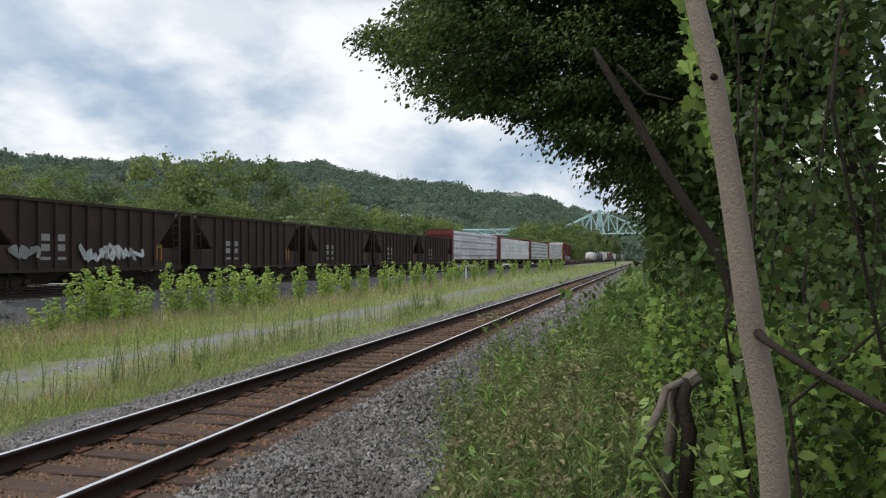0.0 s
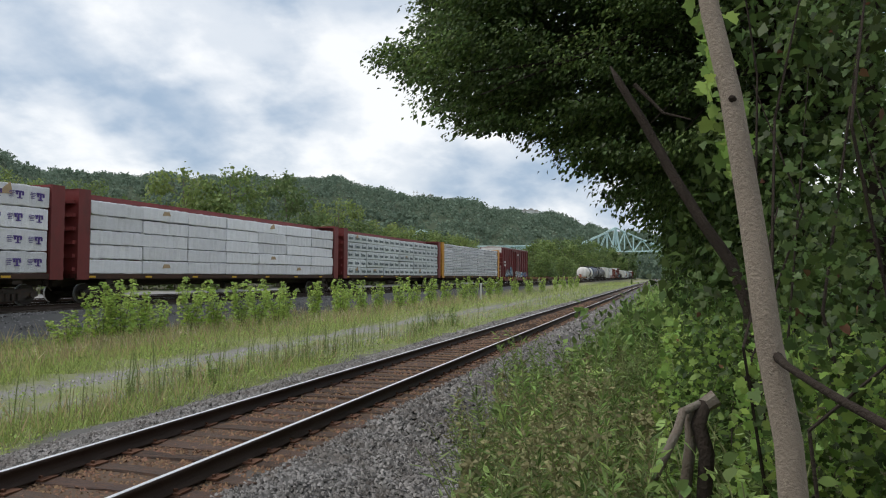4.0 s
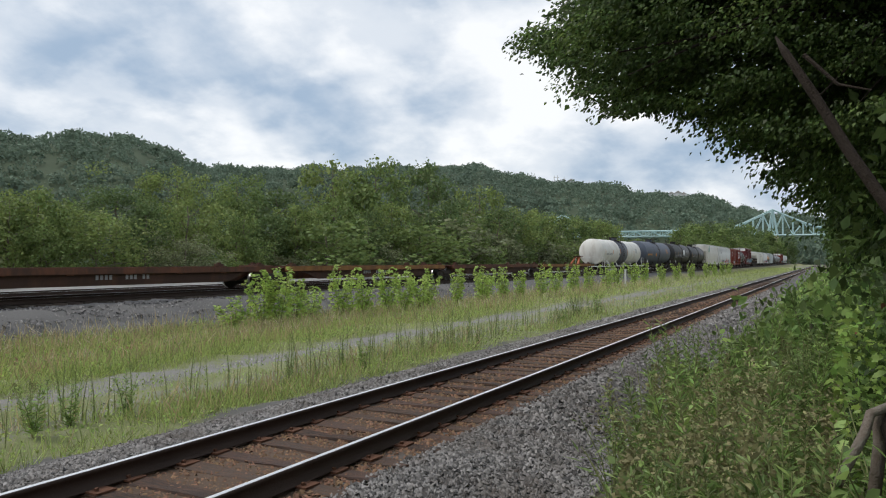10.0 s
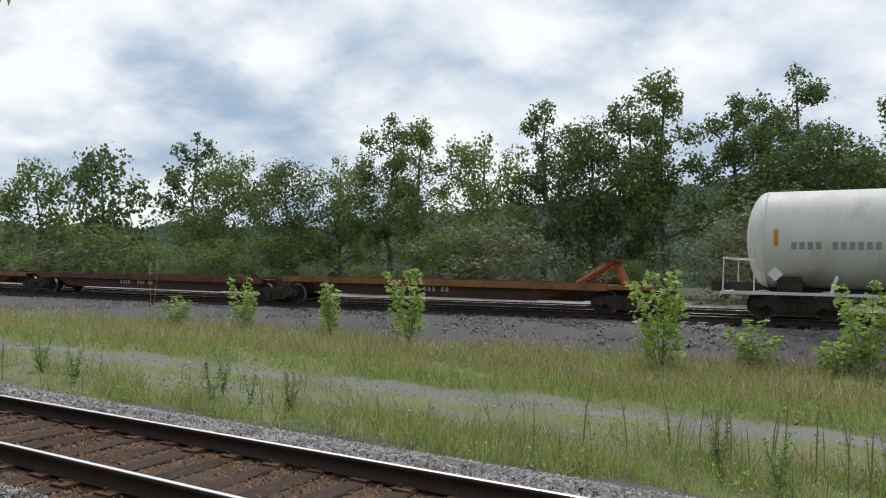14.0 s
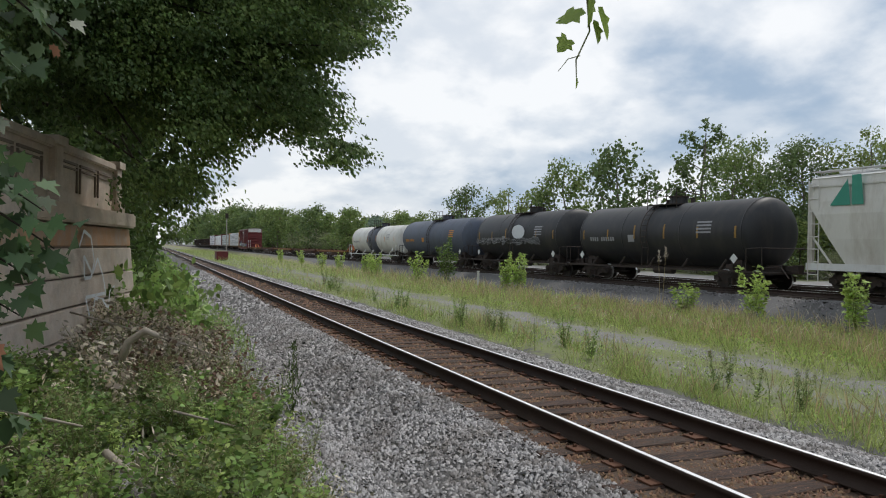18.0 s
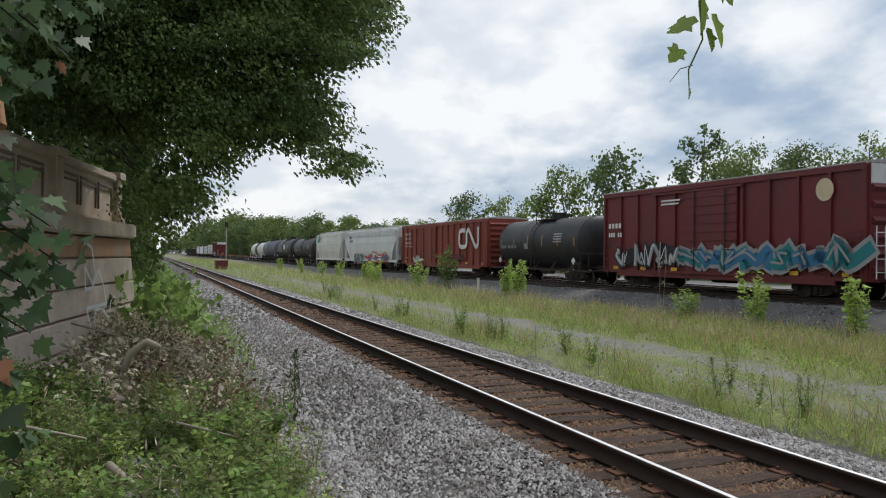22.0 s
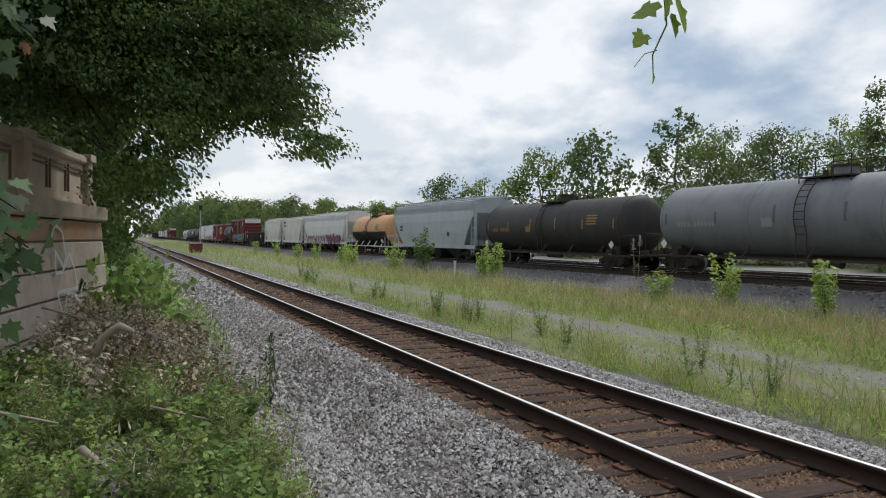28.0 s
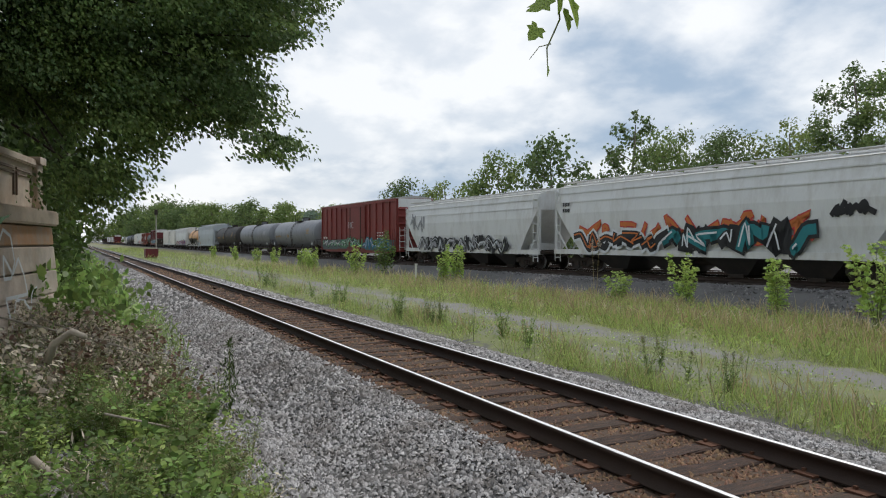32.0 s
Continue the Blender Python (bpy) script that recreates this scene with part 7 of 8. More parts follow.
def hanging_crown(big, rng, shape, fork, n, wall):
    """A broad crown of layered leafy sprays on limbs that reach out from the fork; shape: its outline in turn and height angle."""
    lo, hi = np.min(shape, 0), np.max(shape, 0)
    az, el = rng.uniform(lo[0], hi[0], n * 6), rng.uniform(lo[1], hi[1], n * 6)
    def within(k):
        return inside(shape, az, el) & inside(shape, az + k, el) & inside(shape, az - k, el) & inside(shape, az, el - k * 0.9)
    deep, rim = within(1.75), within(0.45) & ~within(1.75)
    pick = np.concatenate([np.flatnonzero(deep)[:n], np.flatnonzero(rim)[:n // 2]])
    outer = np.arange(len(pick)) >= min(n, deep.sum())
    az, el = az[pick], el[pick]
    low = np.clip((8 - el) / 8, 0, 1)
    dist = rng.uniform(9.6, 13.6, len(az)) + low * rng.uniform(2.5, 7, len(az))
    p = np.array([at_ray(a, e, q) for a, e, q in zip(az, el, dist)])
    if wall:
        keep = ~((az > 89.5) & (p[:, 2] < 3.9) & (p[:, 1] > -3.5))
        p, az, el, dist, outer = p[keep], az[keep], el[keep], dist[keep], outer[keep]
    radius = np.where(outer, rng.uniform(0.14, 0.26, len(p)), rng.uniform(0.36, 0.62, len(p))) * dist / 11
    # sprays picked as lit take the paler leaf colour, the rest the darker one
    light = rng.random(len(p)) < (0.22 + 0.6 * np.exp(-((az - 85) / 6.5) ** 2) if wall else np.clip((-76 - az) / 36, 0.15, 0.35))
    for kind, mat, label in ((False, "leaf_crown" if wall else "leaf_dark", ""), (True, "leaf_crown_lit" if wall else "leaf_mid", "sprays in a paler green for the light on them")):
        for far in (False, True):
            sel = (light == kind) & (outer == far)
            per = 60 if far else 210
            c, r = p[sel], radius[sel]
            sp, face = tufts(c, r * (0.8 if far else 0.85), per, rng, 0.42, 0.9)
            reach = unit((c - np.array(fork)) * (1, 1, 0.25) + rng.normal(size=c.shape) * 0.5)
            k = rng.uniform(-1, 1, (len(sp), 1)) * np.repeat(r, per)[:, None]
            sp = sp + np.repeat(reach, per, 0) * k * (1.5 if far else 0.95) - np.abs(k) * (0, 0, 0.45)
            size = 0.074 * np.repeat(dist[sel] / 11, per) * rng.uniform(0.6, 1.25, len(sp))
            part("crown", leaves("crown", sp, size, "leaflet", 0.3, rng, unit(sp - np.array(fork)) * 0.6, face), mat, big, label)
    # inner fill in leaf_dark: puts inner shade into the wall-side crown's colour
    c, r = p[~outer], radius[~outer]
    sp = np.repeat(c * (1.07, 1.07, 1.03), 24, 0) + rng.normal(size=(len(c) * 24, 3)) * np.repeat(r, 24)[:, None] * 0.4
    part("crown", leaves("crown", sp, 0.17, "leaflet", 0.3, rng), "leaf_dark", big, "dark inner leaves, shade in their colour")
    # a few ragged leafy tips along the rim, and the limbs inside the leaves
    for k in range(0, len(p), 9):
        e = Vector(p[k])
        st = Vector(fork) + Vector((0, 0.1, rng.uniform(-0.3, 3.0)))
        part("limb", tube(bmesh.new(), [st, st.lerp(e, 0.5) + Vector((0, 0, 0.3)), st.lerp(e, 0.93)], [0.06, 0.035, 0.01], 5), "dark_bark", big)


def goldenrod(seed, h, mat, plume):
    """A bushy upright weed: stems with many narrow leaves and a tan feathery head."""
    rng = np.random.default_rng(seed)
    t = thing("bank_weed", "bushy green weed with tan feathery seed heads" if plume else "bushy green weed with narrow leaves", "plant", "bank weeds")
    for i in range(3):
        a = i * 2.1 + rng.normal() * 0.3
        hh = h * rng.uniform(0.75, 1.0)
        top = np.array((0.16 * math.cos(a), 0.16 * math.sin(a), hh))
        part("stem", tube(bmesh.new(), [(0, 0, -0.05), tuple(top * (0.4, 0.4, 0.5)), tuple(top)], [0.006, 0.005, 0.002], 4), "weed_stem", t)
        n = 110
        k = rng.uniform(0.06, 1, n)
        sp = top * np.stack([k, k, k], -1)
        b = rng.uniform(0, 6.28, n)
        ax = np.stack([np.cos(b), np.sin(b), np.full(n, 0.75)], -1)
        part("foliage", leaves("foliage", sp, rng.uniform(0.05, 0.130, n) * (1.2 - 0.6 * k), "blade", 0.06, rng, ax), mat, t)
        if plume:
            m = 130
            k = rng.uniform(0, 1, m)
            b = rng.uniform(0, 6.28, m)
            r = 0.13 * (1.05 - k) * rng.random(m) ** 0.5
            sp = top + np.stack([r * np.cos(b), r * np.sin(b), -0.26 + 0.34 * k], -1)
            tagged(part("seed_head", leaves("seed_head", sp, rng.uniform(0.016, 0.034, m), "leaflet", 0.1, rng), "leaf_seed", t), kind="stuff")
    return t


def bushy(name, label, seed, h, wide, stems, nodes, leaf, mat, shape="oval", hang=0.1, group="bank weeds", head=None):
    """A weed of arching leafy stems; hang: how far the leaves droop; head: material of feathery tops."""
    rng = np.random.default_rng(seed)
    t = thing(name, label, "plant", group)
    bm, sp, ax, tops = bmesh.new(), [], [], []
    for i in range(stems):
        a = i * 2.4 + rng.normal() * 0.4
        hh, r = h * rng.uniform(0.55, 1.0), wide * rng.uniform(0.25, 1.0)
        d = np.array((math.cos(a), math.sin(a), 0.0))
        pts = [np.array((0, 0, -0.05)), d * r * 0.35 + (0, 0, hh * 0.58), d * r + (0, 0, hh)]
        tube(bm, [tuple(q) for q in pts], [0.006, 0.0045, 0.002], 4)
        for k in np.linspace(0.16, 1.0, nodes):
            q = pts[0] + (pts[1] - pts[0]) * k * 2 if k < 0.5 else pts[1] + (pts[2] - pts[1]) * (k * 2 - 1)
            b = rng.uniform(0, 6.28)
            for e in (0, math.pi):
                v = np.array((math.cos(b + e), math.sin(b + e), 0.35))
                sp.append(q + v * 0.025 + rng.normal(size=3) * 0.012)
                ax.append(v)
        tops.append(pts[2])
    tagged(part("stem", bm, "weed_stem", t), kind="stuff")
    sp, ax = np.array(sp), np.array(ax)
    part("foliage", leaves("foliage", sp, leaf * rng.uniform(0.55, 1.25, len(sp)), shape, hang, rng, ax * 1.3), mat, t)
    if head:
        c = np.repeat(np.array(tops), 46, 0)
        k = rng.uniform(-1, 1, (len(c), 1))
        q = c + rng.normal(size=c.shape) * 0.045 * (1.1 - k * 0.5) + k * np.array((0, 0, 0.11))
        tagged(part("seed_head", leaves("seed_head", q, rng.uniform(0.016, 0.036, len(q)), "leaflet", 0.1, rng), head, t), kind="stuff")
    return t


def sow(kinds, spots, rng, lo=0.75, hi=1.25):
    """Stands copies of the kinds at the spots; the kinds themselves take the first ones."""
    for i, (x, y) in enumerate(spots):
        k = rng.uniform(lo, hi)
        m = Matrix.Translation((x, y, float(land(x, y)))) @ Matrix.Rotation(rng.uniform(0, 6.28), 4, "Z") @ Matrix.Rotation(rng.uniform(0, 0.15), 4, "X") @ Matrix.Diagonal((k, k, k, 1))
        if i < len(kinds):
            kinds[i].matrix_basis = m
        else:
            copy_thing(kinds[i % len(kinds)], m)


def foxtail(seed, x, y, h):
    """Grass with one drooping bristly head."""
    rng = np.random.default_rng(seed)
    t = thing("foxtail_grass", "foxtail grass with a drooping pale green head", "plant", "bank weeds", at=Matrix.Translation((x, y, float(land(x, y)))) @ Matrix.Rotation(rng.uniform(2.4, 4.2), 4, "Z"))
    pts = [(0, 0, -0.05), (0.02, 0, h * 0.7), (0.05, 0, h), (0.11, 0, h + 0.04), (0.16, 0, h + 0.01), (0.185, 0, h - 0.05)]
    part("stem", tube(bmesh.new(), pts, [0.004, 0.003, 0.0025, 0.002, 0.002, 0.001], 4), "weed_stem", t)
    n = 240
    k = rng.uniform(0, 3, n)
    i = k.astype(int)
    q = np.array(pts)[2:]
    sp = q[i] + (q[i + 1] - q[i]) * (k - i)[:, None]
    part("seed_head", leaves("seed_head", sp, 0.022, "blade", 0.0, rng), "foxtail_head", t)
    b = rng.uniform(0, 6.28, 7)
    part("foliage", leaves("foliage", np.tile((0.0, 0, 0.08), (7, 1)), rng.uniform(0.2, 0.38, 7), "blade", 0.0, rng, np.stack([np.cos(b), np.sin(b), np.full(7, 1.2)], -1)), "leaf_weed", t)


M["foxtail_head"] = leafy("foxtail_head", (0.5, 0.52, 0.28), 0.3, 0.4, 0.8)


# ---- right-hand bank: sapling trunk, broken stems, big tree, vines ----
def build_right_bank():
    rng = np.random.default_rng(51)
    t = thing("young_tree", "slender leaning tree trunk with speckled gray-brown bark", "tree")
    pts = [at_ray(-100.55, -40, 2.3), at_ray(-99.90, -16.6, 2.3), at_ray(-99.55, -12.0, 2.3), at_ray(-98.35, -5.25, 2.3), at_ray(-97.65, 0.7, 2.3), at_ray(-97.10, 4.9, 2.3), at_ray(-95.90, 12.8, 2.31), at_ray(-94.55, 18.6, 2.33), at_ray(-91.65, 34, 2.4)]
    pts[0].z = float(land(pts[0].x, pts[0].y)) - 0.1
    part("trunk", tube(bmesh.new(), pts, [0.047, 0.041, 0.039, 0.0375, 0.036, 0.034, 0.031, 0.029, 0.025], 14), "speckled_bark", t, smooth=True)
    part("branch", tube(bmesh.new(), [at_ray(-98.75, -6.00, 2.29), at_ray(-99.45, -6.70, 2.2), at_ray(-100.65, -7.50, 2.15), at_ray(-103.15, -9.00, 2.05), at_ray(-106.75, -10.85, 1.95), at_ray(-113.15, -13.20, 1.85)], [0.015, 0.011, 0.0105, 0.012, 0.013, 0.014], 8), "dark_bark", t, smooth=True)
    part("knot", tube(bmesh.new(), [at_ray(-96.05, 12.3, 2.285), at_ray(-96.00, 12.5, 2.27)], [0.014, 0.006], 8), "dark_bark", t)
    # leaves on the trunk's upper left side
    n = 80
    k = rng.uniform(0, 1, n)
    sp = np.array([at_ray(-94.0 - 2.1 * q + rng.normal() * 0.5, 19 - 12 * q + rng.normal(), 2.55 + rng.normal() * 0.1) for q in k])
    part("foliage", leaves("foliage", sp, 0.055, "grape", 0.25, rng, None, np.tile((-1.0, 0.1, 0.35), (n, 1))), "leaf_vine_light", t)

    s = thing("leaning_trunk", "dark leaning dead trunk among the leaves", "tree")
    part("trunk", tube(bmesh.new(), [at_ray(-86.6, 15.6, 6.1), at_ray(-87.2, 14.5, 6), at_ray(-89.05, 11.4, 6), at_ray(-91.1, 7.5, 5.9), at_ray(-93.3, 3.7, 5.8), at_ray(-95.2, 0.85, 5.8), at_ray(-96.4, -2.5, 5.8), at_ray(-97.2, -18, 5.7)], [0.008, 0.03, 0.036, 0.039, 0.042, 0.045, 0.047, 0.055], 9), "dark_bark", s, smooth=True)
    part("branch", tube(bmesh.new(), [at_ray(-88.4, 14.2, 6), at_ray(-90.5, 12, 5.9), at_ray(-92.5, 11.4, 5.8)], [0.018, 0.012, 0.006], 6), "dark_bark", s)

    b = thing("snapped_sapling", "snapped woody stem folded over, pale torn wood at the bend", "plant")
    top = at_ray(-93.60, -9.40, 3.5)
    for e, mid, r, m in ((at_ray(-91.85, -19.00, 3.45), at_ray(-92.65, -12.10, 3.5), 0.026, "bark"), (at_ray(-93.35, -19.00, 3.4), at_ray(-93.75, -13.00, 3.45), 0.034, "dark_bark"), (at_ray(-90.05, -15.10, 3.3), at_ray(-91.75, -11.50, 3.4), 0.02, "bark")):
        part("stem", tube(bmesh.new(), [top, mid.lerp(top, 0.45) + Vector((0, 0.03, 0.02)), mid, e], [r * 0.9, r, r, r * 0.95], 8), m, b, smooth=True)
    part("torn_end", tube(bmesh.new(), [top + Vector((0, 0.02, -0.03)), top + Vector((0.01, -0.05, 0.02))], [0.034, 0.04], 7), "bark", b)
    d = thing("dead_sticks", "gray broken sticks standing in the weeds", "plant")
    for i in range(6):
        p = Vector((12.5 + rng.normal() * 0.25, 0.55 + rng.normal() * 0.2, -0.2))
        part("stick", tube(bmesh.new(), [p, p + Vector((rng.normal() * 0.15, rng.normal() * 0.15, rng.uniform(0.5, 1.15)))], [0.035, 0.02], 6), "bark", d)
    for i in range(8):
        p = Vector((14 + rng.normal() * 2, 1.2 + rng.normal() * 0.4, 0.02))
        p.z = float(land(p.x, p.y)) + 0.05
        part("stick", tube(bmesh.new(), [p, p + Vector((rng.normal() * 0.7, rng.normal() * 0.5, rng.uniform(0, 0.12)))], [0.02, 0.01], 5), "pale_wood", d)

    # the overhanging tree
    big = thing("overhanging_tree", "large dark-leaved maple leaning over the bank, branches hanging toward the track", "tree")
    base = Vector((12.5, -3.6, 0.6))
    fork = Vector((12.2, -2.9, 4.6))
    part("trunk", tube(bmesh.new(), [base, base.lerp(fork, 0.5) + Vector((0.1, 0, 0)), fork, fork + Vector((0.2, 0.3, 3.5)), fork + Vector((0.1, 0.5, 6.5))], [0.3, 0.26, 0.2, 0.14, 0.06], 12), "dark_bark", big)
    shape = [(-71.9, 19.6), (-67.8, 16.7), (-70.3, 15.5), (-72.5, 14.7), (-72.9, 12.6), (-74.4, 10.8), (-77.4, 11.2), (-79.8, 10.6), (-82.3, 10.2), (-83.9, 9.4), (-85.6, 8.0), (-87.0, 6.0), (-88.6, 4.4), (-90.5, 2.6), (-91.4, -0.5), (-96.2, -0.5), (-96.4, 30), (-72.0, 30)]
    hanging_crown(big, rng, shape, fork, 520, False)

    # unseen extra crown, added above the view to keep sky light off the bank
    c = np.stack([rng.uniform(3.2, 13, 150), rng.uniform(-6.5, -1.3, 150), rng.uniform(5.6, 9.0, 150)], -1)
    c[:, 2] += np.clip(c[:, 0] - 9, 0, 4) * 0.4
    sp, face = tufts(c, 0.75, 90, rng, 0.5, 0.9)
    part("crown", leaves("crown", sp, 0.14, "leaflet", 0.3, rng, None, face), "leaf_dark", big)

    # the leafy wall behind: trees along the bank, thick with leaves
    for i, (x, y, h, w) in enumerate(((7.5, -2.4, 7.5, 2.1), (10.2, -2.6, 8.5, 2.2), (15.5, -2.6, 8.5, 2.4), (19, -2.6, 8.5, 2.5), (23.5, -2.7, 8.6, 2.6), (29, -2.8, 8.8, 2.8), (36, -2.9, 9, 3), (45, -3.2, 9.4, 3.3), (56, -3.4, 9.6, 3.6), (70, -3.6, 10, 3.9), (90, -4.0, 10.5, 4.3), (115, -4.2, 11, 5), (145, -4.6, 12, 5.6))):
        r = np.random.default_rng(600 + i)
        tr = thing("bank_tree", "dense dark broadleaf tree on the bank beside the track", "tree", "bank trees", at=Matrix.Translation((x, y, float(land(x, y)))))
        part("trunk", tube(bmesh.new(), [(0, 0, -0.3), (0.1, 0, h * 0.5), (0, 0, h)], [0.14, 0.1, 0.03], 7), "dark_bark", tr)
        m = 110
        c = np.stack([r.normal(size=m) * w * 0.45, r.normal(size=m) * w * 0.42, r.uniform(0.05, 1.0, m) * h], -1)
        c[:, 1] = c[:, 1].clip(-w, 0.3 - y - 0.28 * w)
        part("crown", leaves("crown", clumps(c, 0.62 * w / 2.2, 64 if x < 30 else 30, r, 0.9), 0.125 * (1 + x / 30), "leaflet", 0.3, r), "leaf_dark", tr)

    # vines and creepers over the near bank
    v = thing("vine_thicket", "tangled grapevine and creeper with broad green leaves over the bank", "vines", kind="stuff")
    m = 32000
    az = rng.uniform(-111, -90.5, m)
    dd = 3.1 + 2.4 * rng.random(m) + np.where(az > -96, 1.6, 0)
    zz = rng.uniform(-0.1, 4.6, m)
    a = np.radians(az)
    p = np.stack([-np.sin(a) * dd, np.cos(a) * dd, zz], -1)
    low = zz < 1.4
    p[:, 1] -= np.clip(zz - 0.6, 0, 3) * 0.12
    keep = (np.sin(p[:, 0] * 3.1 + p[:, 2] * 2.3) + np.sin(p[:, 1] * 4.2 - p[:, 2] * 3.1 + p[:, 0]) + rng.normal(size=m) * 0.7) > -0.5
    keep &= ~((az > -95.0) & (zz > 1.9))
    keep &= (zz < 1.5) | (rng.random(m) < 0.3)
    p = p[keep]
    size = rng.uniform(0.026, 0.06, len(p))
    # dark leaf throughout: the canopy's shade is put into the vine colour
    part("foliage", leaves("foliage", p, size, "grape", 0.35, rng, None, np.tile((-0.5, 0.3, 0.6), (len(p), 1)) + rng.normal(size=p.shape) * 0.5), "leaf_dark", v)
    # low leaves repeated in light green, painted as the lit part
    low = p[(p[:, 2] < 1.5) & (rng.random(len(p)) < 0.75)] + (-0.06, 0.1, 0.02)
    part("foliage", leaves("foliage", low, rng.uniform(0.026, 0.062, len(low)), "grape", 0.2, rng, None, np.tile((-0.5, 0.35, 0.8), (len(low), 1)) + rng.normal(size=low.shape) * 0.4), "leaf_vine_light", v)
    q = p[rng.random(len(p)) < 0.012] + rng.normal(size=3) * 0.02
    part("dead_leaves", leaves("dead_leaves", q, 0.042, "heart", 0.6, rng), "leaf_rust", v)
    for i in range(14):
        a0, d0 = rng.uniform(-110, -94), rng.uniform(3.0, 4.6)
        s0 = at_ray(a0, 0, d0)
        s0.z = float(land(s0.x, s0.y))
        e0 = at_ray(a0 + rng.normal() * 3, 0, d0 + 0.4)
        e0.z = rng.uniform(1.0, 4.4)
        part("vine_stem", tube(bmesh.new(), [s0, s0.lerp(e0, 0.35) + Vector(rng.normal(size=3)) * 0.16, s0.lerp(e0, 0.7) + Vector(rng.normal(size=3)) * 0.16, e0], [0.01, 0.008, 0.006, 0.003], 5), "dark_bark", v)
    # low weeds between the ballast and the bank
    def herb(name, n, x0, x1, y0, y1, h, leaf, mat, label, shape, grow_by=0.5):
        x = x0 + (x1 - x0) * rng.random(n) ** 1.5
        y = y0 + (np.minimum(y1, 0.34 * x - 0.2) - y0) * rng.uniform(0, 1, n)
        bump = 0.5 + 0.5 * np.sin(x * 2.3 + y * 1.9) * np.sin(y * 3.7 - x * 0.8) + 0.25 * np.sin(x * 7.1 - y * 5.3)
        k = rng.random(n) ** 0.6
        z = land(x, y) + h * bump * k
        sp = np.stack([x, y, z], -1)
        ax = rng.normal(size=(n, 3)) * 0.55
        ax[:, 2] += 0.8
        tagged(part(name, leaves(name, sp, leaf * rng.uniform(0.6, 1.3, n), shape, 0.0, rng, ax), mat), label, "weeds", kind="stuff")
    herb("bank_weeds", 9000, 2.2, 14, -0.9, 2.05, 0.5, 0.045, "leaf_weed", "feathery green weeds on the bank", "blade")
    herb("bank_weeds", 5000, 2.6, 12, -1.2, 1.7, 0.5, 0.055, "leaf_vine", "broad-leaved green weeds on the bank", "oval")
    herb("bank_weeds", 12000, 11, 45, -0.6, 2.0, 0.75, 0.13, "leaf_weed", "green weeds running along the ballast", "blade")
    herb("bank_weeds", 9000, 10, 60, -1.6, 1.2, 1.4, 0.15, "leaf_vine", "leafy shrubs at the foot of the bank", "oval")
    kinds = [goldenrod(720 + i, 0.85 + 0.06 * i, ["leaf_weed", "leaf_vine", "leaf_mid"][i % 3], i % 3 == 0) for i in range(6)]
    near = []
    while len(near) < 66:
        x = 2.8 + 8.5 * rng.random() ** 1.1
        near.append((x, rng.uniform(0.1, min(1.9, 0.34 * x - 0.35))) if 0.34 * x - 0.35 > 0.1 else (x, 0.0))
    sow(kinds, near, rng)
    green = [bushy("leafy_weed", "bushy leafy green weed on the bank", 740 + i, 0.8, 0.34, 9, 13, 0.065, ["leaf_weed", "leaf_vine", "leaf_mid"][i % 3], ["blade", "oval", "blade"][i % 3]) for i in range(6)]
    sow(green, [(2.9 + 8 * q ** 1.2, rng.uniform(-0.7, min(1.75, 0.34 * (2.9 + 8 * q ** 1.2) - 0.4))) for q in rng.random(96)], rng)
    tan = [bushy("seeding_weed", "dense bushy weed gone to tan seed", 760 + i, 0.95, 0.36, 12, 12, 0.045, ["leaf_olive", "leaf_tan", "leaf_olive"][i], "oval", 0.05, "bank weeds", "leaf_seed") for i in range(3)]
    sow(tan, [(4.0 + rng.normal() * 0.55 + 0.9 * q, 0.35 + rng.normal() * 0.2 + 0.22 * q) for q in rng.random(16) * 3], rng, 0.75, 1.1)
    for i in range(46):
        x = rng.uniform(-42, -6) if i % 2 else rng.uniform(-2, 32)
        y = rng.normal(9.0, 0.35)
        k = rng.uniform(0.5, 0.85) * (1 + 0.012 * abs(x))
        copy_thing(kinds[1 + 2 * (i % 3)], Matrix.Translation((x, y, float(land(x, y)))) @ Matrix.Rotation(rng.uniform(0, 6), 4, "Z") @ Matrix.Diagonal((k * 1.3, k * 1.3, k, 1)))
    for i in range(9):
        x = 3.0 + rng.random() * 1.7
        y = rng.uniform(-0.1, 0.36 * x - 0.45)
        foxtail(900 + i, x, y, rng.uniform(0.5, 0.8))
    # low leafy bush farther along
    bush = thing("bank_bush", "low bright green bush on the bank", "shrub", at=Matrix.Translation((11.5, -0.9, 0.3)))
    part("stem", tube(bmesh.new(), [(0, 0, -0.4), (0.05, 0, 0.5), (0, 0.1, 1.1)], [0.03, 0.02, 0.008], 6), "dark_bark", bush)
    c = rng.normal(size=(46, 3)) * (0.75, 0.55, 0.42) + (0, 0, 0.65)
    part("foliage", leaves("foliage", clumps(c, 0.3, 70, rng, 0.7), 0.085, "oval", 0.2, rng), "leaf_vine", bush)


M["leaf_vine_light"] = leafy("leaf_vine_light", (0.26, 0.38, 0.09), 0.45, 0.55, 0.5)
M["speckled_bark"] = material("speckled_bark", (0.27, 0.225, 0.18), 0.85, vary=0.25, scale=5, fine=90, bump=0.5, second=(0.5, 0.44, 0.35), amount=0.55, lo=0.6, hi=0.66)
M["speckled_bark"].node_tree.nodes["Principled BSDF"].inputs["Specular IOR Level"].default_value = 0.2
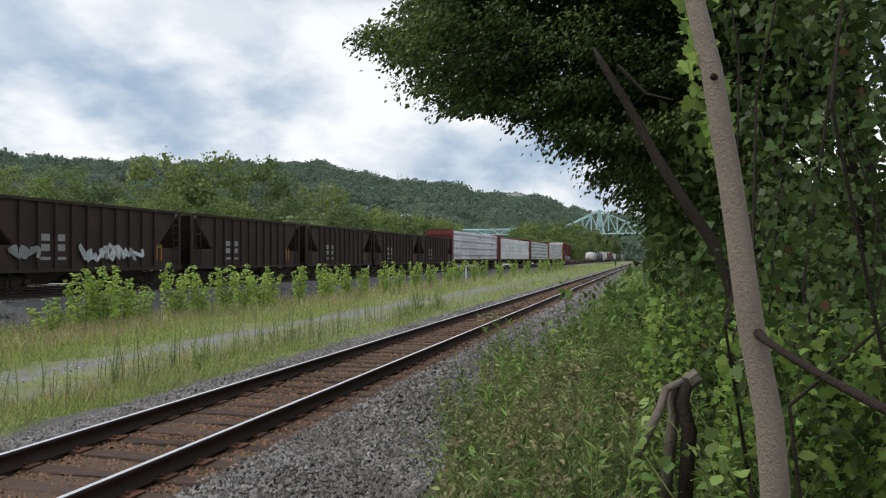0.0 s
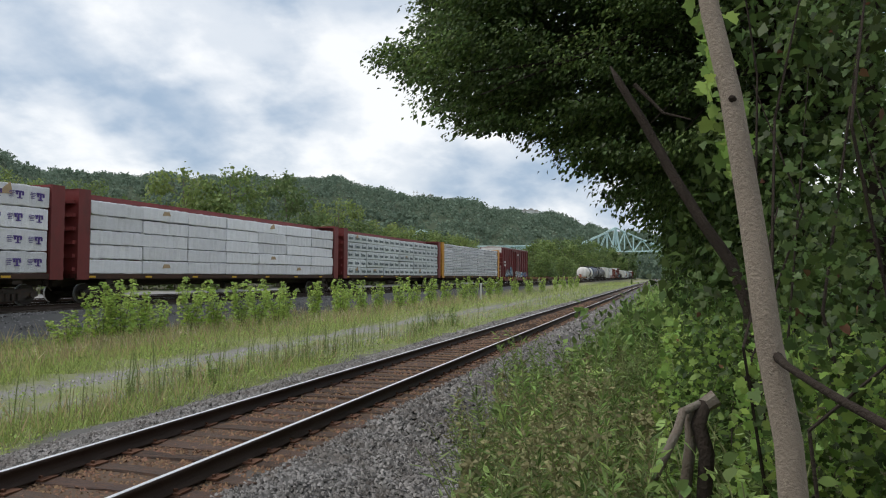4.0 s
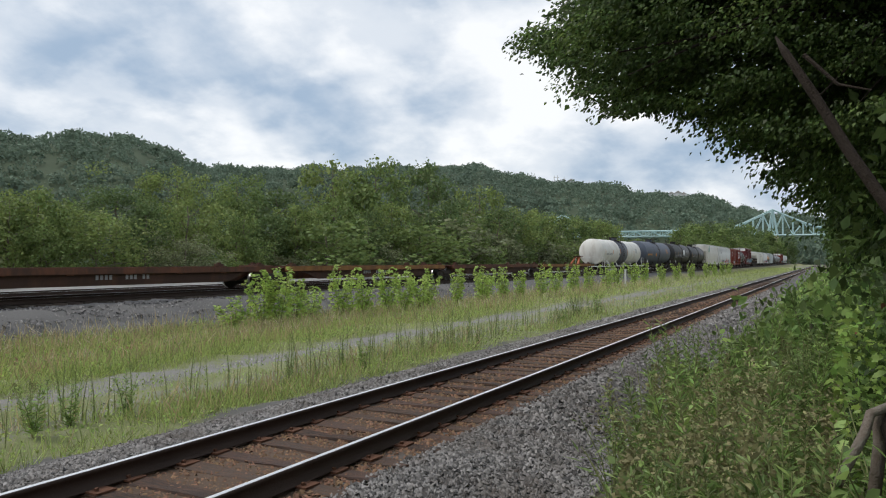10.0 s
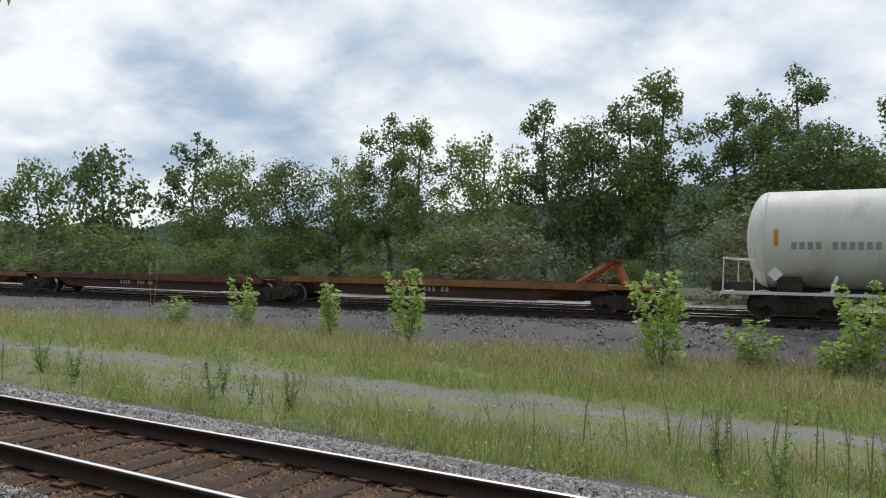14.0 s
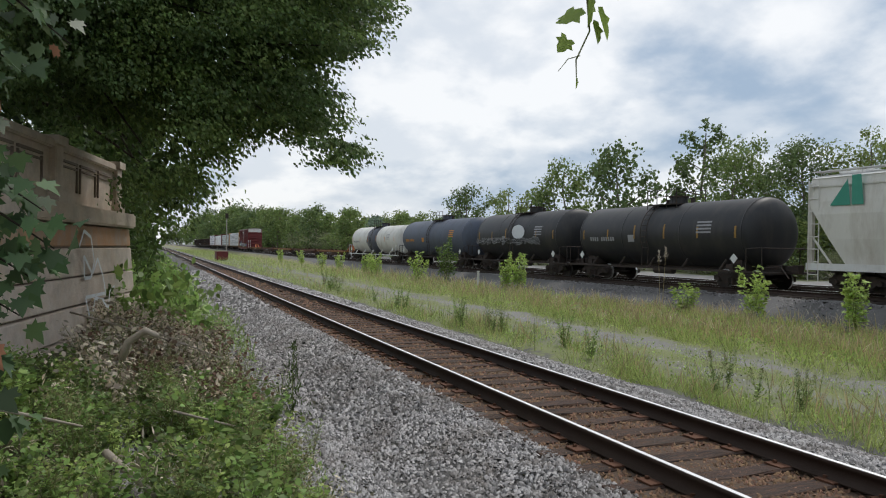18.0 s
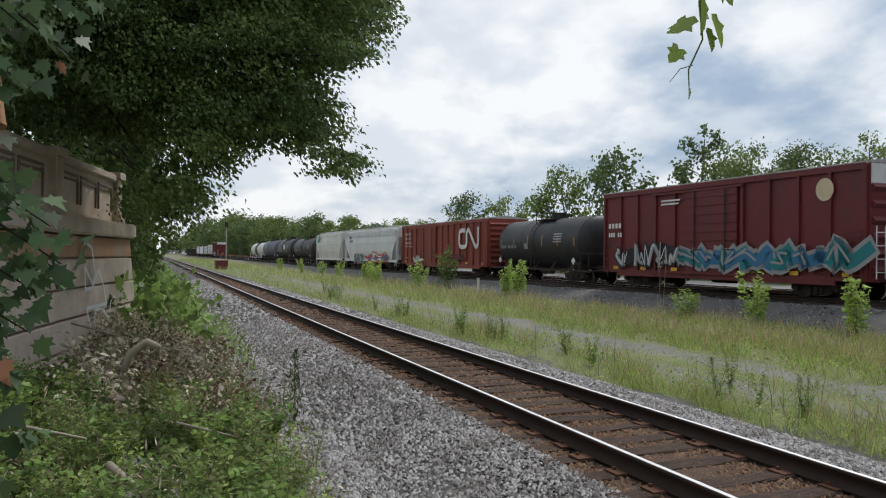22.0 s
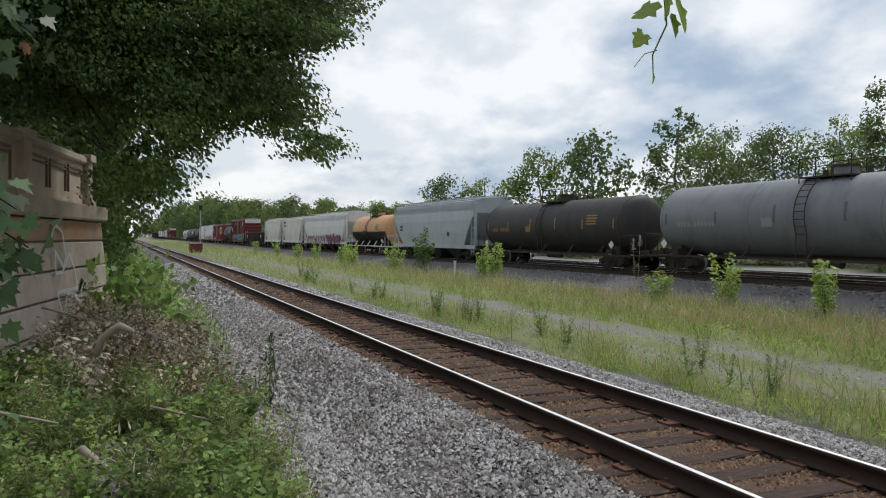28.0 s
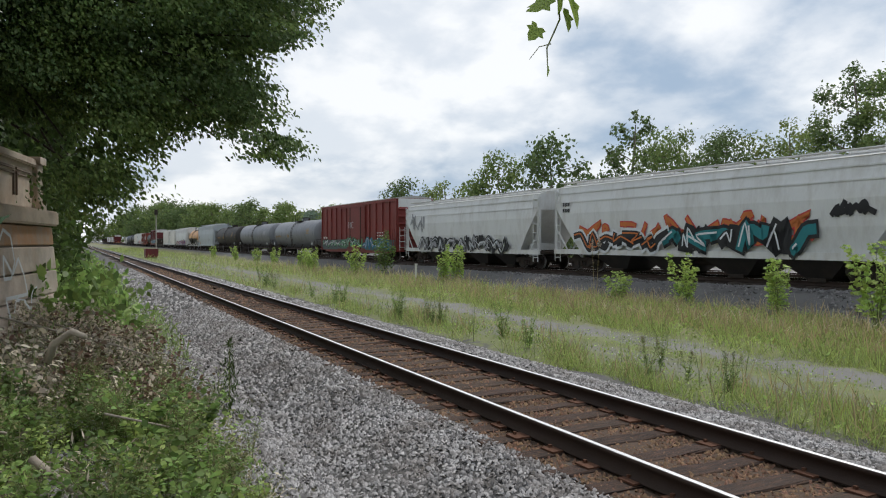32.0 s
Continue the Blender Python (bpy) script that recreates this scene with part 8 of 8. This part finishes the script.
for _n in M["speckled_bark"].node_tree.nodes:
    if _n.type == "TEX_NOISE" and abs(_n.inputs["Scale"].default_value - 8.5) < 0.01:
        _n.inputs["Scale"].default_value = 70
M["pale_wood"] = material("pale_wood", (0.36, 0.31, 0.25), 0.85, vary=0.25, scale=8, fine=60, bump=0.4)
M["leaf_rust"] = leafy("leaf_rust", (0.17, 0.08, 0.045), 0.4, 0.2, 0.8)
M["leaf_seed"] = leafy("leaf_seed", (0.28, 0.265, 0.13), 0.4, 0.25, 0.8)
build_right_bank()


# ---- left-hand side: concrete parapet, tree, weeds ----
def build_left_side():
    rng = np.random.default_rng(61)
    # the wall runs from its far end F toward the camera side; local x along it, y outwards to the track
    F = Vector((-16.0, -0.42, 0))
    turn = math.degrees(math.atan2(-1.03, 5.1))
    w = thing("abutment_wall", "old tan concrete abutment with a panelled parapet, stained and tagged", "wall", at=pose(F.x, F.y, 0, 0, 0, turn))
    LN = 14.0
    courses = [(-0.6, 0.42), (0.45, 0.87), (0.90, 1.31), (1.34, 1.77), (1.80, 2.14)]
    for i, (z0, z1) in enumerate(courses):
        lean = 0.34 * (1 - (z1 + 0.6) / 2.74)
        lo = 0.34 * (1 - (z0 + 0.6) / 2.74)
        bm = bmesh.new()
        vs = [bm.verts.new(p) for p in ((-lo, 0.05 + lo * 0.5, z0), (LN, 0.05 + lo * 0.5, z0), (LN, -1.2, z0), (-lo, -1.2, z0), (-lean, 0.05 + lean * 0.5, z1), (LN, 0.05 + lean * 0.5, z1), (LN, -1.2, z1), (-lean, -1.2, z1))]
        for f in ((3, 2, 1, 0), (4, 5, 6, 7), (0, 1, 5, 4), (1, 2, 6, 5), (2, 3, 7, 6), (3, 0, 4, 7)):
            bm.faces.new([vs[k] for k in f])
        bmesh.ops.bevel(bm, geom=bm.edges[:], offset=0.018, segments=1, affect="EDGES")
        part("course", bm, "concrete_warm" if i == 4 else "concrete", w, "rust-stained concrete course" if i == 4 else "")
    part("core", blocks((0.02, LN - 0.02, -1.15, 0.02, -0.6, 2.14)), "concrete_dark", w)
    bm = blocks((-0.06, LN, -1.25, 0.16, 2.16, 2.44))
    bmesh.ops.bevel(bm, geom=bm.edges[:], offset=0.03, segments=2, affect="EDGES")
    part("ledge", bm, "concrete", w, "projecting concrete ledge")
    part("parapet_wall", blocks((0.3, LN, -0.44, -0.14, 2.44, 3.24)), "concrete", w)
    bm = blocks((0.22, LN, -0.52, -0.06, 3.24, 3.38))
    bmesh.ops.bevel(bm, geom=bm.edges[:], offset=0.025, segments=2, affect="EDGES")
    part("coping", bm, "concrete", w)
    for x in (0.26, 3.75, 7.4, 11.0):
        bm = blocks((x, x + 0.32, -0.5, -0.04, 2.44, 3.3))
        bmesh.ops.bevel(bm, geom=bm.edges[:], offset=0.02, segments=1, affect="EDGES")
        post = part("pier", bm, "concrete", w)
        part("pier_cap", blocks((x - 0.05, x + 0.37, -0.56, 0.01, 3.3, 3.43)), "concrete", post)
        part("pier_base", blocks((x - 0.04, x + 0.36, -0.54, 0.01, 2.445, 2.62)), "concrete", post)
    for x0 in (0.62, 1.66, 2.7, 4.3, 5.35, 6.4, 8.0, 9.05):
        # dark raised strips for the recessed panel slots; slot shade put into colour
        bm = bmesh.new()
        for a, b, c, d in ((0, 0.9, 3.10, 3.14), (0, 0.9, 3.02, 3.05), (0, 0.03, 2.66, 3.08), (0.87, 0.9, 2.66, 3.08)):
            block(bm, x0 + 0.1 + a, x0 + 0.1 + b, -0.14, -0.11, c, d)
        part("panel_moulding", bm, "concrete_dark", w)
    g = bmesh.new()
    rg = np.random.default_rng(3)
    pts = [(3.5, 1.8), (3.2, 2.05), (2.85, 1.95), (2.75, 1.55), (3.0, 1.3), (3.35, 1.3), (3.3, 1.65), (2.9, 1.35), (2.55, 1.6), (2.3, 1.3), (2.2, 1.0), (3.35, 1.0), (3.15, 0.55), (2.85, 0.95), (2.4, 0.9), (2.1, 0.72), (1.95, 1.0), (1.6, 1.08)]
    for a, b in zip(pts, pts[1:]):
        d = (Vector((b[0], 0, b[1])) - Vector((a[0], 0, a[1]))).normalized()
        nn = Vector((-d.z, 0, d.x)) * 0.028
        off = 0.26
        A, B = Vector((a[0], off - 0.075 * a[1], a[1])), Vector((b[0], off - 0.075 * b[1], b[1]))
        g.faces.new([g.verts.new(v) for v in (A + nn, A - nn, B - nn, B + nn)])
    bmesh.ops.recalc_face_normals(g, faces=g.faces)
    part("graffiti", g, "spray_white", w, "white sprayed scrawl")

    # dark tree leaning over the wall
    big = thing("overhanging_tree", "large dark-leaved tree over the old wall, drooping branches", "tree")
    base, fork = Vector((-15.5, -4.2, 0.8)), Vector((-14.8, -3.2, 5.0))
    part("trunk", tube(bmesh.new(), [base, base.lerp(fork, 0.5), fork, fork + Vector((0.2, 0.3, 3.5))], [0.34, 0.28, 0.2, 0.1], 12), "dark_bark", big)
    shape = [(72.6, 18.0), (75.0, 15.0), (78.4, 13.5), (76.7, 12.4), (75.9, 10.4), (78.0, 8.7), (73.9, 8.0), (74.6, 6.9), (76.8, 6.0), (78.4, 7.0), (79.6, 9.0), (81.6, 9.4), (84.0, 7.8), (85.8, 5.8), (87.0, 4.0), (88.2, 2.0), (89.8, 0.2), (97.4, -0.3), (101.3, 5.1), (101.2, 28), (72.2, 30)]
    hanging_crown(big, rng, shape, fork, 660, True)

    for i, (x, y, h, ww) in enumerate(((-18.2, -1.8, 6.0, 2.0), (-20.8, -1.6, 6.4, 2.1), (-24, -1.5, 6.4, 2.3), (-28.5, -1.5, 6.6, 2.5), (-34, -1.6, 7.0, 2.8), (-41, -1.9, 7.6, 3.1), (-50, -3.0, 8.5, 3.6), (-62, -3.4, 9, 4.0), (-80, -4, 10, 4.6), (-105, -4.6, 11, 5.2), (-140, -5, 12, 6), (-12.5, -5.0, 9, 2.6), (-8.5, -5.2, 9, 2.6))):
        r = np.random.default_rng(650 + i)
        tr = thing("bank_tree", "dense dark broadleaf tree on the bank beside the track", "tree", "bank trees", at=Matrix.Translation((x, y, float(land(x, y)))))
        part("trunk", tube(bmesh.new(), [(0, 0, -0.3), (0.1, 0, h * 0.5), (0, 0, h)], [0.14, 0.1, 0.03], 7), "dark_bark", tr)
        m = 110
        c = np.stack([r.normal(size=m) * ww * 0.45, r.normal(size=m) * ww * 0.42, r.uniform(0.05, 1.0, m) * h], -1)
        c[:, 1] = c[:, 1].clip(-ww, 0.45 - y - 0.28 * ww)
        part("crown", leaves("crown", clumps(c, 0.62 * ww / 2.2, 64 if x > -30 else 30, r, 0.9), 0.13 * (1 + abs(x) / 38), "leaflet", 0.3, r), "leaf_dark", tr)

    # weeds below the wall
    def herb(name, n, x0, x1, y0, y1, h, leaf, mat, label, shape, pw=1.4, up=0.7):
        x = x0 + (x1 - x0) * rng.random(n) ** pw
        y = rng.uniform(y0, y1, n)
        bump = 0.5 + 0.5 * np.sin(x * 2.1 + y * 2.9) * np.sin(y * 3.1 - x * 1.3)
        z = land(x, y) + h * bump * rng.random(n) ** 0.6
        ax = rng.normal(size=(n, 3)) * 0.6
        ax[:, 2] += up
        tagged(part(name, leaves(name, np.stack([x, y, z], -1), leaf * rng.uniform(0.6, 1.3, n), shape, 0.05, rng, ax), mat), label, "weeds", kind="stuff")
    herb("wall_weeds", 7000, -3.0, -10, -1.6, 1.25, 0.4, 0.05, "leaf_vine", "leafy green weeds below the wall", "oval")
    herb("wall_weeds", 3000, -3.0, -8, -1.4, 1.5, 0.45, 0.05, "leaf_weed", "narrow-leaved green weeds", "blade")
    herb("wall_weeds", 3500, -7.2, -14.5, -0.9, 1.3, 0.8, 0.055, "leaf_dead", "withered brown leaves on dying weeds", "oval", 1.0, 0.0)
    herb("wall_weeds", 1500, -8.0, -14.5, -0.8, 1.4, 0.9, 0.08, "leaf_weed", "green weeds among the withered ones", "blade", 1.0)
    herb("wall_weeds", 2600, -3.0, -9, -1.4, 1.4, 0.45, 0.08, "leaf_dead", "pale dead stalks and litter", "blade", 1.2, 0.0)
    herb("wall_weeds", 7000, -14, -50, -0.9, 1.9, 0.8, 0.17, "leaf_weed", "green weeds running along the ballast", "blade", 1.6)
    herb("wall_weeds", 5000, -14, -60, -1.8, 1.3, 1.5, 0.2, "leaf_vine", "leafy shrubs at the foot of the bank", "oval", 1.5)
    green = [bushy("wall_weed", "bushy green weed with pointed leaves below the wall", 800 + i, 0.62, 0.36, 10, 12, 0.07, ["leaf_herb", "leaf_vine", "leaf_mid", "leaf_vine"][i % 4], "oval", 0.12, "weeds below the wall") for i in range(8)]
    sow(green, [(-4.2 - 4.6 * q, rng.uniform(-1.5, 1.15)) for q in rng.random(104)], rng, 0.6, 1.25)
    fine = [bushy("wall_weed", "upright narrow-leaved green weed below the wall", 820 + i, 0.75, 0.2, 6, 16, 0.07, "leaf_weed", "blade", 0.0, "weeds below the wall", "leaf_seed" if i else None) for i in range(3)]
    sow(fine, [(-4.5 - 5.5 * q, rng.uniform(-0.6, 1.6)) for q in rng.random(36)], rng, 0.7, 1.2)
    dying = [bushy("withered_weed", "withered weed with curled pale brown leaves", 840 + i, 0.8, 0.42, 9, 9, 0.08, ["leaf_dead", "leaf_dead", "leaf_brown"][i % 3], "oval", 0.55, "weeds below the wall") for i in range(6)]
    sow(dying, [(-7.8 - 6.4 * q, rng.uniform(-0.75, 1.05)) for q in rng.random(84)], rng, 0.6, 1.15)
    c = thing("dark_weed", "dark green upright weed at the edge of the gravel", "plant")
    k = rng.random(260)
    sp = np.stack([-9.4 + rng.normal(size=260) * 0.11 * (1.1 - k), 1.75 + rng.normal(size=260) * 0.11 * (1.1 - k), -0.4 + 1.0 * k], -1)
    part("foliage", leaves("foliage", sp, 0.1, "blade", 0, rng, np.tile((0.0, 0, 0.7), (260, 1))), "leaf_dark", c)
    part("stem", tube(bmesh.new(), [(-9.4, 1.75, -0.5), (-9.4, 1.75, 0.5)], [0.012, 0.005], 5), "weed_stem", c)
    for i, (pts, r) in enumerate((([at_ray(91.6, -8.2, 7.2), at_ray(91.2, -7.0, 7.2), at_ray(90.0, -6.2, 7.1), at_ray(89.2, -6.6, 7.0)], 0.035), ([at_ray(92.5, -14.5, 5.6), at_ray(89, -17.8, 5.1)], 0.03), ([at_ray(95, -4.8, 10), at_ray(92.5, -5.6, 9.5), at_ray(86.5, -7.6, 9)], 0.012),
                                  ([at_ray(92.0, -5.2, 10), at_ray(84.5, -8.5, 8.6)], 0.01), ([at_ray(99, -11, 5), at_ray(94, -12.6, 5.4)], 0.012), ([at_ray(88, -12, 6), at_ray(83, -13.5, 6.2)], 0.01))):
        s = thing("dead_branch", "pale weathered dead branch lying in the weeds", "branch", "dead branches")
        part("branch", tube(bmesh.new(), pts, [r] * (len(pts) - 1) + [r * 0.7], 7), "pale_wood", s, smooth=True)

    # maple spray close by
    m = thing("maple_branch", "maple branch with broad dark green leaves close by", "branch")
    tw = []
    for az, el, d in ((93.9, 17.0, 2.7), (94.8, 14.0, 2.6), (96.2, 19.5, 2.6), (97.6, 11.8, 2.5), (98.3, 16.0, 2.5), (98.2, 4.8, 2.5), (96.3, 2.6, 2.5), (95.6, 0.0, 2.45), (97.0, -2.0, 2.4), (97.6, -4.6, 2.4), (98.6, -7.6, 2.35), (99.2, -10.6, 2.3), (100.5, -13.0, 2.3), (101.0, 1.0, 2.6), (101.5, -5.0, 2.5), (101.5, 7.5, 2.7)):
        e = at_ray(az, el, d)
        st = at_ray(az + 13, el + 6, d + 0.35)
        tw.append((st, st.lerp(e, 0.55) + Vector((0, 0, 0.07)), e))
    sp, ax = [], []
    for pts in tw:
        part("twig", tube(bmesh.new(), pts, [0.01, 0.006, 0.002], 6), "dark_bark", m)
        run = np.array(pts[2] - pts[0])
        for k in np.linspace(0.25, 1.0, 46):
            p = pts[0].lerp(pts[1], k * 2) if k < 0.5 else pts[1].lerp(pts[2], k * 2 - 1)
            sp.append(np.array(p) + rng.normal(size=3) * (0.05, 0.05, 0.045))
            ax.append(unit(run * 0.8 + rng.normal(size=3) * 0.45))
    sp, ax = np.array(sp), np.array(ax)
    face = np.tile((0.5, 0.25, 0.75), (len(sp), 1)) + rng.normal(size=sp.shape) * 0.25
    part("foliage", leaves("foliage", sp, rng.uniform(0.045, 0.085, len(sp)), "maple", 0.55, rng, ax, face), "leaf_maple", m)
    part("dead_leaf", leaves("dead_leaf", np.array([at_ray(99.3, -6.4, 2.28), at_ray(95.6, 13.8, 2.5)]), np.array([0.085, 0.045]), "maple", 0.8, rng), "leaf_curl", m, "curled orange-brown dead leaf")
    s = thing("broken_branch", "broken branch stub with fresh orange wood", "branch")
    part("stub", tube(bmesh.new(), [at_ray(99.9, 13.0, 3.1), at_ray(99.7, 11.0, 3.1), at_ray(99.5, 9.0, 3.05)], [0.022, 0.026, 0.028], 9), "fresh_wood", s)


M["concrete_warm"] = material("concrete_warm", (0.46, 0.27, 0.16), 0.9, vary=0.25, scale=1.6, fine=40, bump=0.4, second=(0.4, 0.33, 0.27), amount=0.7)
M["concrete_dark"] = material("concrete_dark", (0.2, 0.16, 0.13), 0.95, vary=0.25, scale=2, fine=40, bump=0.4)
M["fresh_wood"] = material("fresh_wood", (0.38, 0.2, 0.1), 0.8, vary=0.25, scale=8, fine=60, bump=0.4)
M["leaf_curl"] = leafy("leaf_curl", (0.42, 0.22, 0.12), 0.2, 0.3, 0.7)
M["leaf_maple"] = leafy("leaf_maple", (0.085, 0.14, 0.06), 0.5, 0.35, 0.42)
build_left_side()

# ---- vine tip hanging overhead ----
VINE = thing("hanging_vine", "thin hanging grapevine tip with a few green leaves", "vine", at=pose(0, 0, 3.4))


def build_vine():
    rng = np.random.default_rng(71)
    stem = [(0.02, 0, 0.5), (0.03, 0, 0.1), (-0.005, 0.0, -0.95), (0.01, 0.01, -1.02), (-0.03, 0.0, -1.09), (-0.028, 0.0, -1.14)]
    part("stem", tube(bmesh.new(), stem, [0.004, 0.003, 0.0025, 0.002, 0.0018, 0.001], 5), "weed_stem", VINE)
    part("tendril", tube(bmesh.new(), [(-0.02, 0, -1.08), (-0.05, 0, -1.09), (-0.075, 0, -1.12)], [0.0012, 0.001, 0.0006], 4), "weed_stem", VINE)
    sp = np.array([(0.0, 0, -0.93), (0.035, 0.01, -0.97), (-0.05, 0.0, -1.045), (0.02, 0, -0.86), (-0.01, 0.01, -0.8), (-0.028, 0, -1.13), (0.015, 0, -0.72), (-0.02, 0.01, -0.62), (0.03, 0.005, -0.89), (-0.03, 0.0, -0.98), (0.012, 0, -1.0)])
    sz = np.array([0.065, 0.055, 0.032, 0.07, 0.075, 0.018, 0.08, 0.08, 0.06, 0.05, 0.04])
    ax = np.array([(0.1, 0, -1.0), (0.3, 0, -1), (-0.5, 0, -0.7), (0.5, 0, -0.8), (-0.5, 0, -0.8), (0.1, 0, -1), (0.6, 0, -0.6), (-0.6, 0, -0.5), (0.8, 0, -0.5), (-0.8, 0, -0.6), (0.5, 0, -0.9)])
    for k in range(len(sp)):
        part("leaf", leaves("leaf", sp[k:k + 1], sz[k:k + 1] * 1.3, "grape", 0.1, rng, ax[k:k + 1] * 3, np.array([(0.6, -0.8, 0.2)])), "leaf_vine_light", VINE)


build_vine()

# ---- small things far off ----
def build_far_things():
    post = thing("marker_post", "small white trackside marker post", "post", at=Matrix.Translation((69, 16.9, float(land(69, 16.9)))))
    part("shaft", blocks((-0.07, 0.07, -0.07, 0.07, -0.1, 1.5)), "white_panel", post)
    part("cap", blocks((-0.09, 0.09, -0.09, 0.09, 1.5, 1.6)), "white_panel", post)
    post = thing("marker_post", "small white trackside marker post", "post", at=Matrix.Translation((-38.3, 17.6, float(land(-38.3, 17.6)))))
    part("shaft", blocks((-0.05, 0.05, -0.05, 0.05, -0.1, 1.0)), "white_panel", post)
    part("cap", blocks((-0.065, 0.065, -0.065, 0.065, 1.0, 1.07)), "white_panel", post)
    b = thing("equipment_bin", "low rusty red-brown steel bin beside the track", "bin", at=pose(-110, 9.6, -0.45))
    part("body", blocks((-1.6, 1.6, -0.8, 0.8, 0.1, 1.2)), "box_maroon", b)
    part("lid", blocks((-1.65, 1.65, -0.85, 0.85, 1.2, 1.28)), "box_maroon", b)
    part("skid", blocks((-1.4, -1.2, -0.8, 0.8, 0, 0.1), (1.2, 1.4, -0.8, 0.8, 0, 0.1)), "running_gear", b)
    m = thing("signal_mast", "thin gray lineside mast far down the line", "mast", at=pose(-150, 14, -0.4))
    part("pole", rod(bmesh.new(), (0, 0, -0.2), (0, 0, 8.5), 0.12, 0.08, 8), "roof_metal", m)
    part("head", blocks((-0.2, 0.2, -0.3, 0.3, 7.4, 8.4)), "running_gear", m)
    for k, (az, h) in enumerate(((-71.65, 10), (-71.15, 13), (-70.9, 13))):
        a = radians(az)
        r = 1130
        z0 = 1.8 + r * math.tan(radians(6.0)) - 6
        t = thing("ridge_mast", "thin gray mast on top of the ridge", "mast", "ridge masts", at=pose(-math.sin(a) * r, math.cos(a) * r, z0))
        part("pole", rod(bmesh.new(), (0, 0, -4), (0, 0, h + 6), 0.5, 0.35, 6), "roof_metal", t)
        part("crossarm", blocks((-0.3, 0.3, -2.0, 2.0, h + 2.5, h + 3.1)), "roof_metal", t)
    for k, (az, el, w) in enumerate(((-79.1, 4.9, 7), (-79.6, 4.95, 9), (-80.1, 5.0, 8), (-80.5, 4.9, 7), (-72.2, 6.1, 8), (-63.4, 7.2, 7), (-64.6, 7.1, 6))):
        a = radians(az)
        r = 1130
        z = 1.8 + r * math.tan(radians(el))
        hs = thing("hill_house", "small white house among the trees on the ridge", "house", "ridge houses", at=pose(-math.sin(a) * r, math.cos(a) * r, z - 4, 0, 0, az + 90))
        part("wall", blocks((-w / 2, w / 2, -5, 5, -6, 6)), "white_panel", hs)
        bm = bmesh.new()
        prism(bm, [(-5.6, 5.9), (0, 9.5), (5.6, 5.9)], -w / 2 - 0.4, w / 2 + 0.4)
        part("roof", bm, "roof_metal", hs)
        for x in (-w / 4, w / 4):
            for y in (-5.05, 5.05):
                part("window", blocks((x - 0.7, x + 0.7, y - 0.05, y + 0.05, 2.4, 4.6)), "running_gear", hs)


build_far_things()


def motions():
    times = list(range(33))
    for car, s in CARS:
        rows = []
        for t in times:
            x = s - SPEED * t
            slope = (float(main_y(x + 5)) - float(main_y(x - 5))) / 10
            rows.append((t, pose(x, float(main_y(x)), float(main_z(x)), 0, 0, math.degrees(math.atan(slope)))))
        walk(car, rows)
    # the hanging vine sways in the wind
    sway = [(0, 66), (13.8, 66), (14.5, 61.3), (15, 59.6), (15.5, 58.8), (17.5, 54.8), (18, 56.2), (19, 54.3), (20, 47), (21, 47), (22, 48.2), (23, 47.6), (24, 44.9), (25, 44.1), (25.5, 44.2), (28, 48.2), (30, 50.5), (31, 57), (32, 53.5)]
    rows = []
    for t, az in sway:
        p = at_ray(az, 0, 1.62)
        rows.append((t, pose(p.x, p.y, 3.37, 0, 0, az + 35)))
    walk(VINE, rows)


motions()
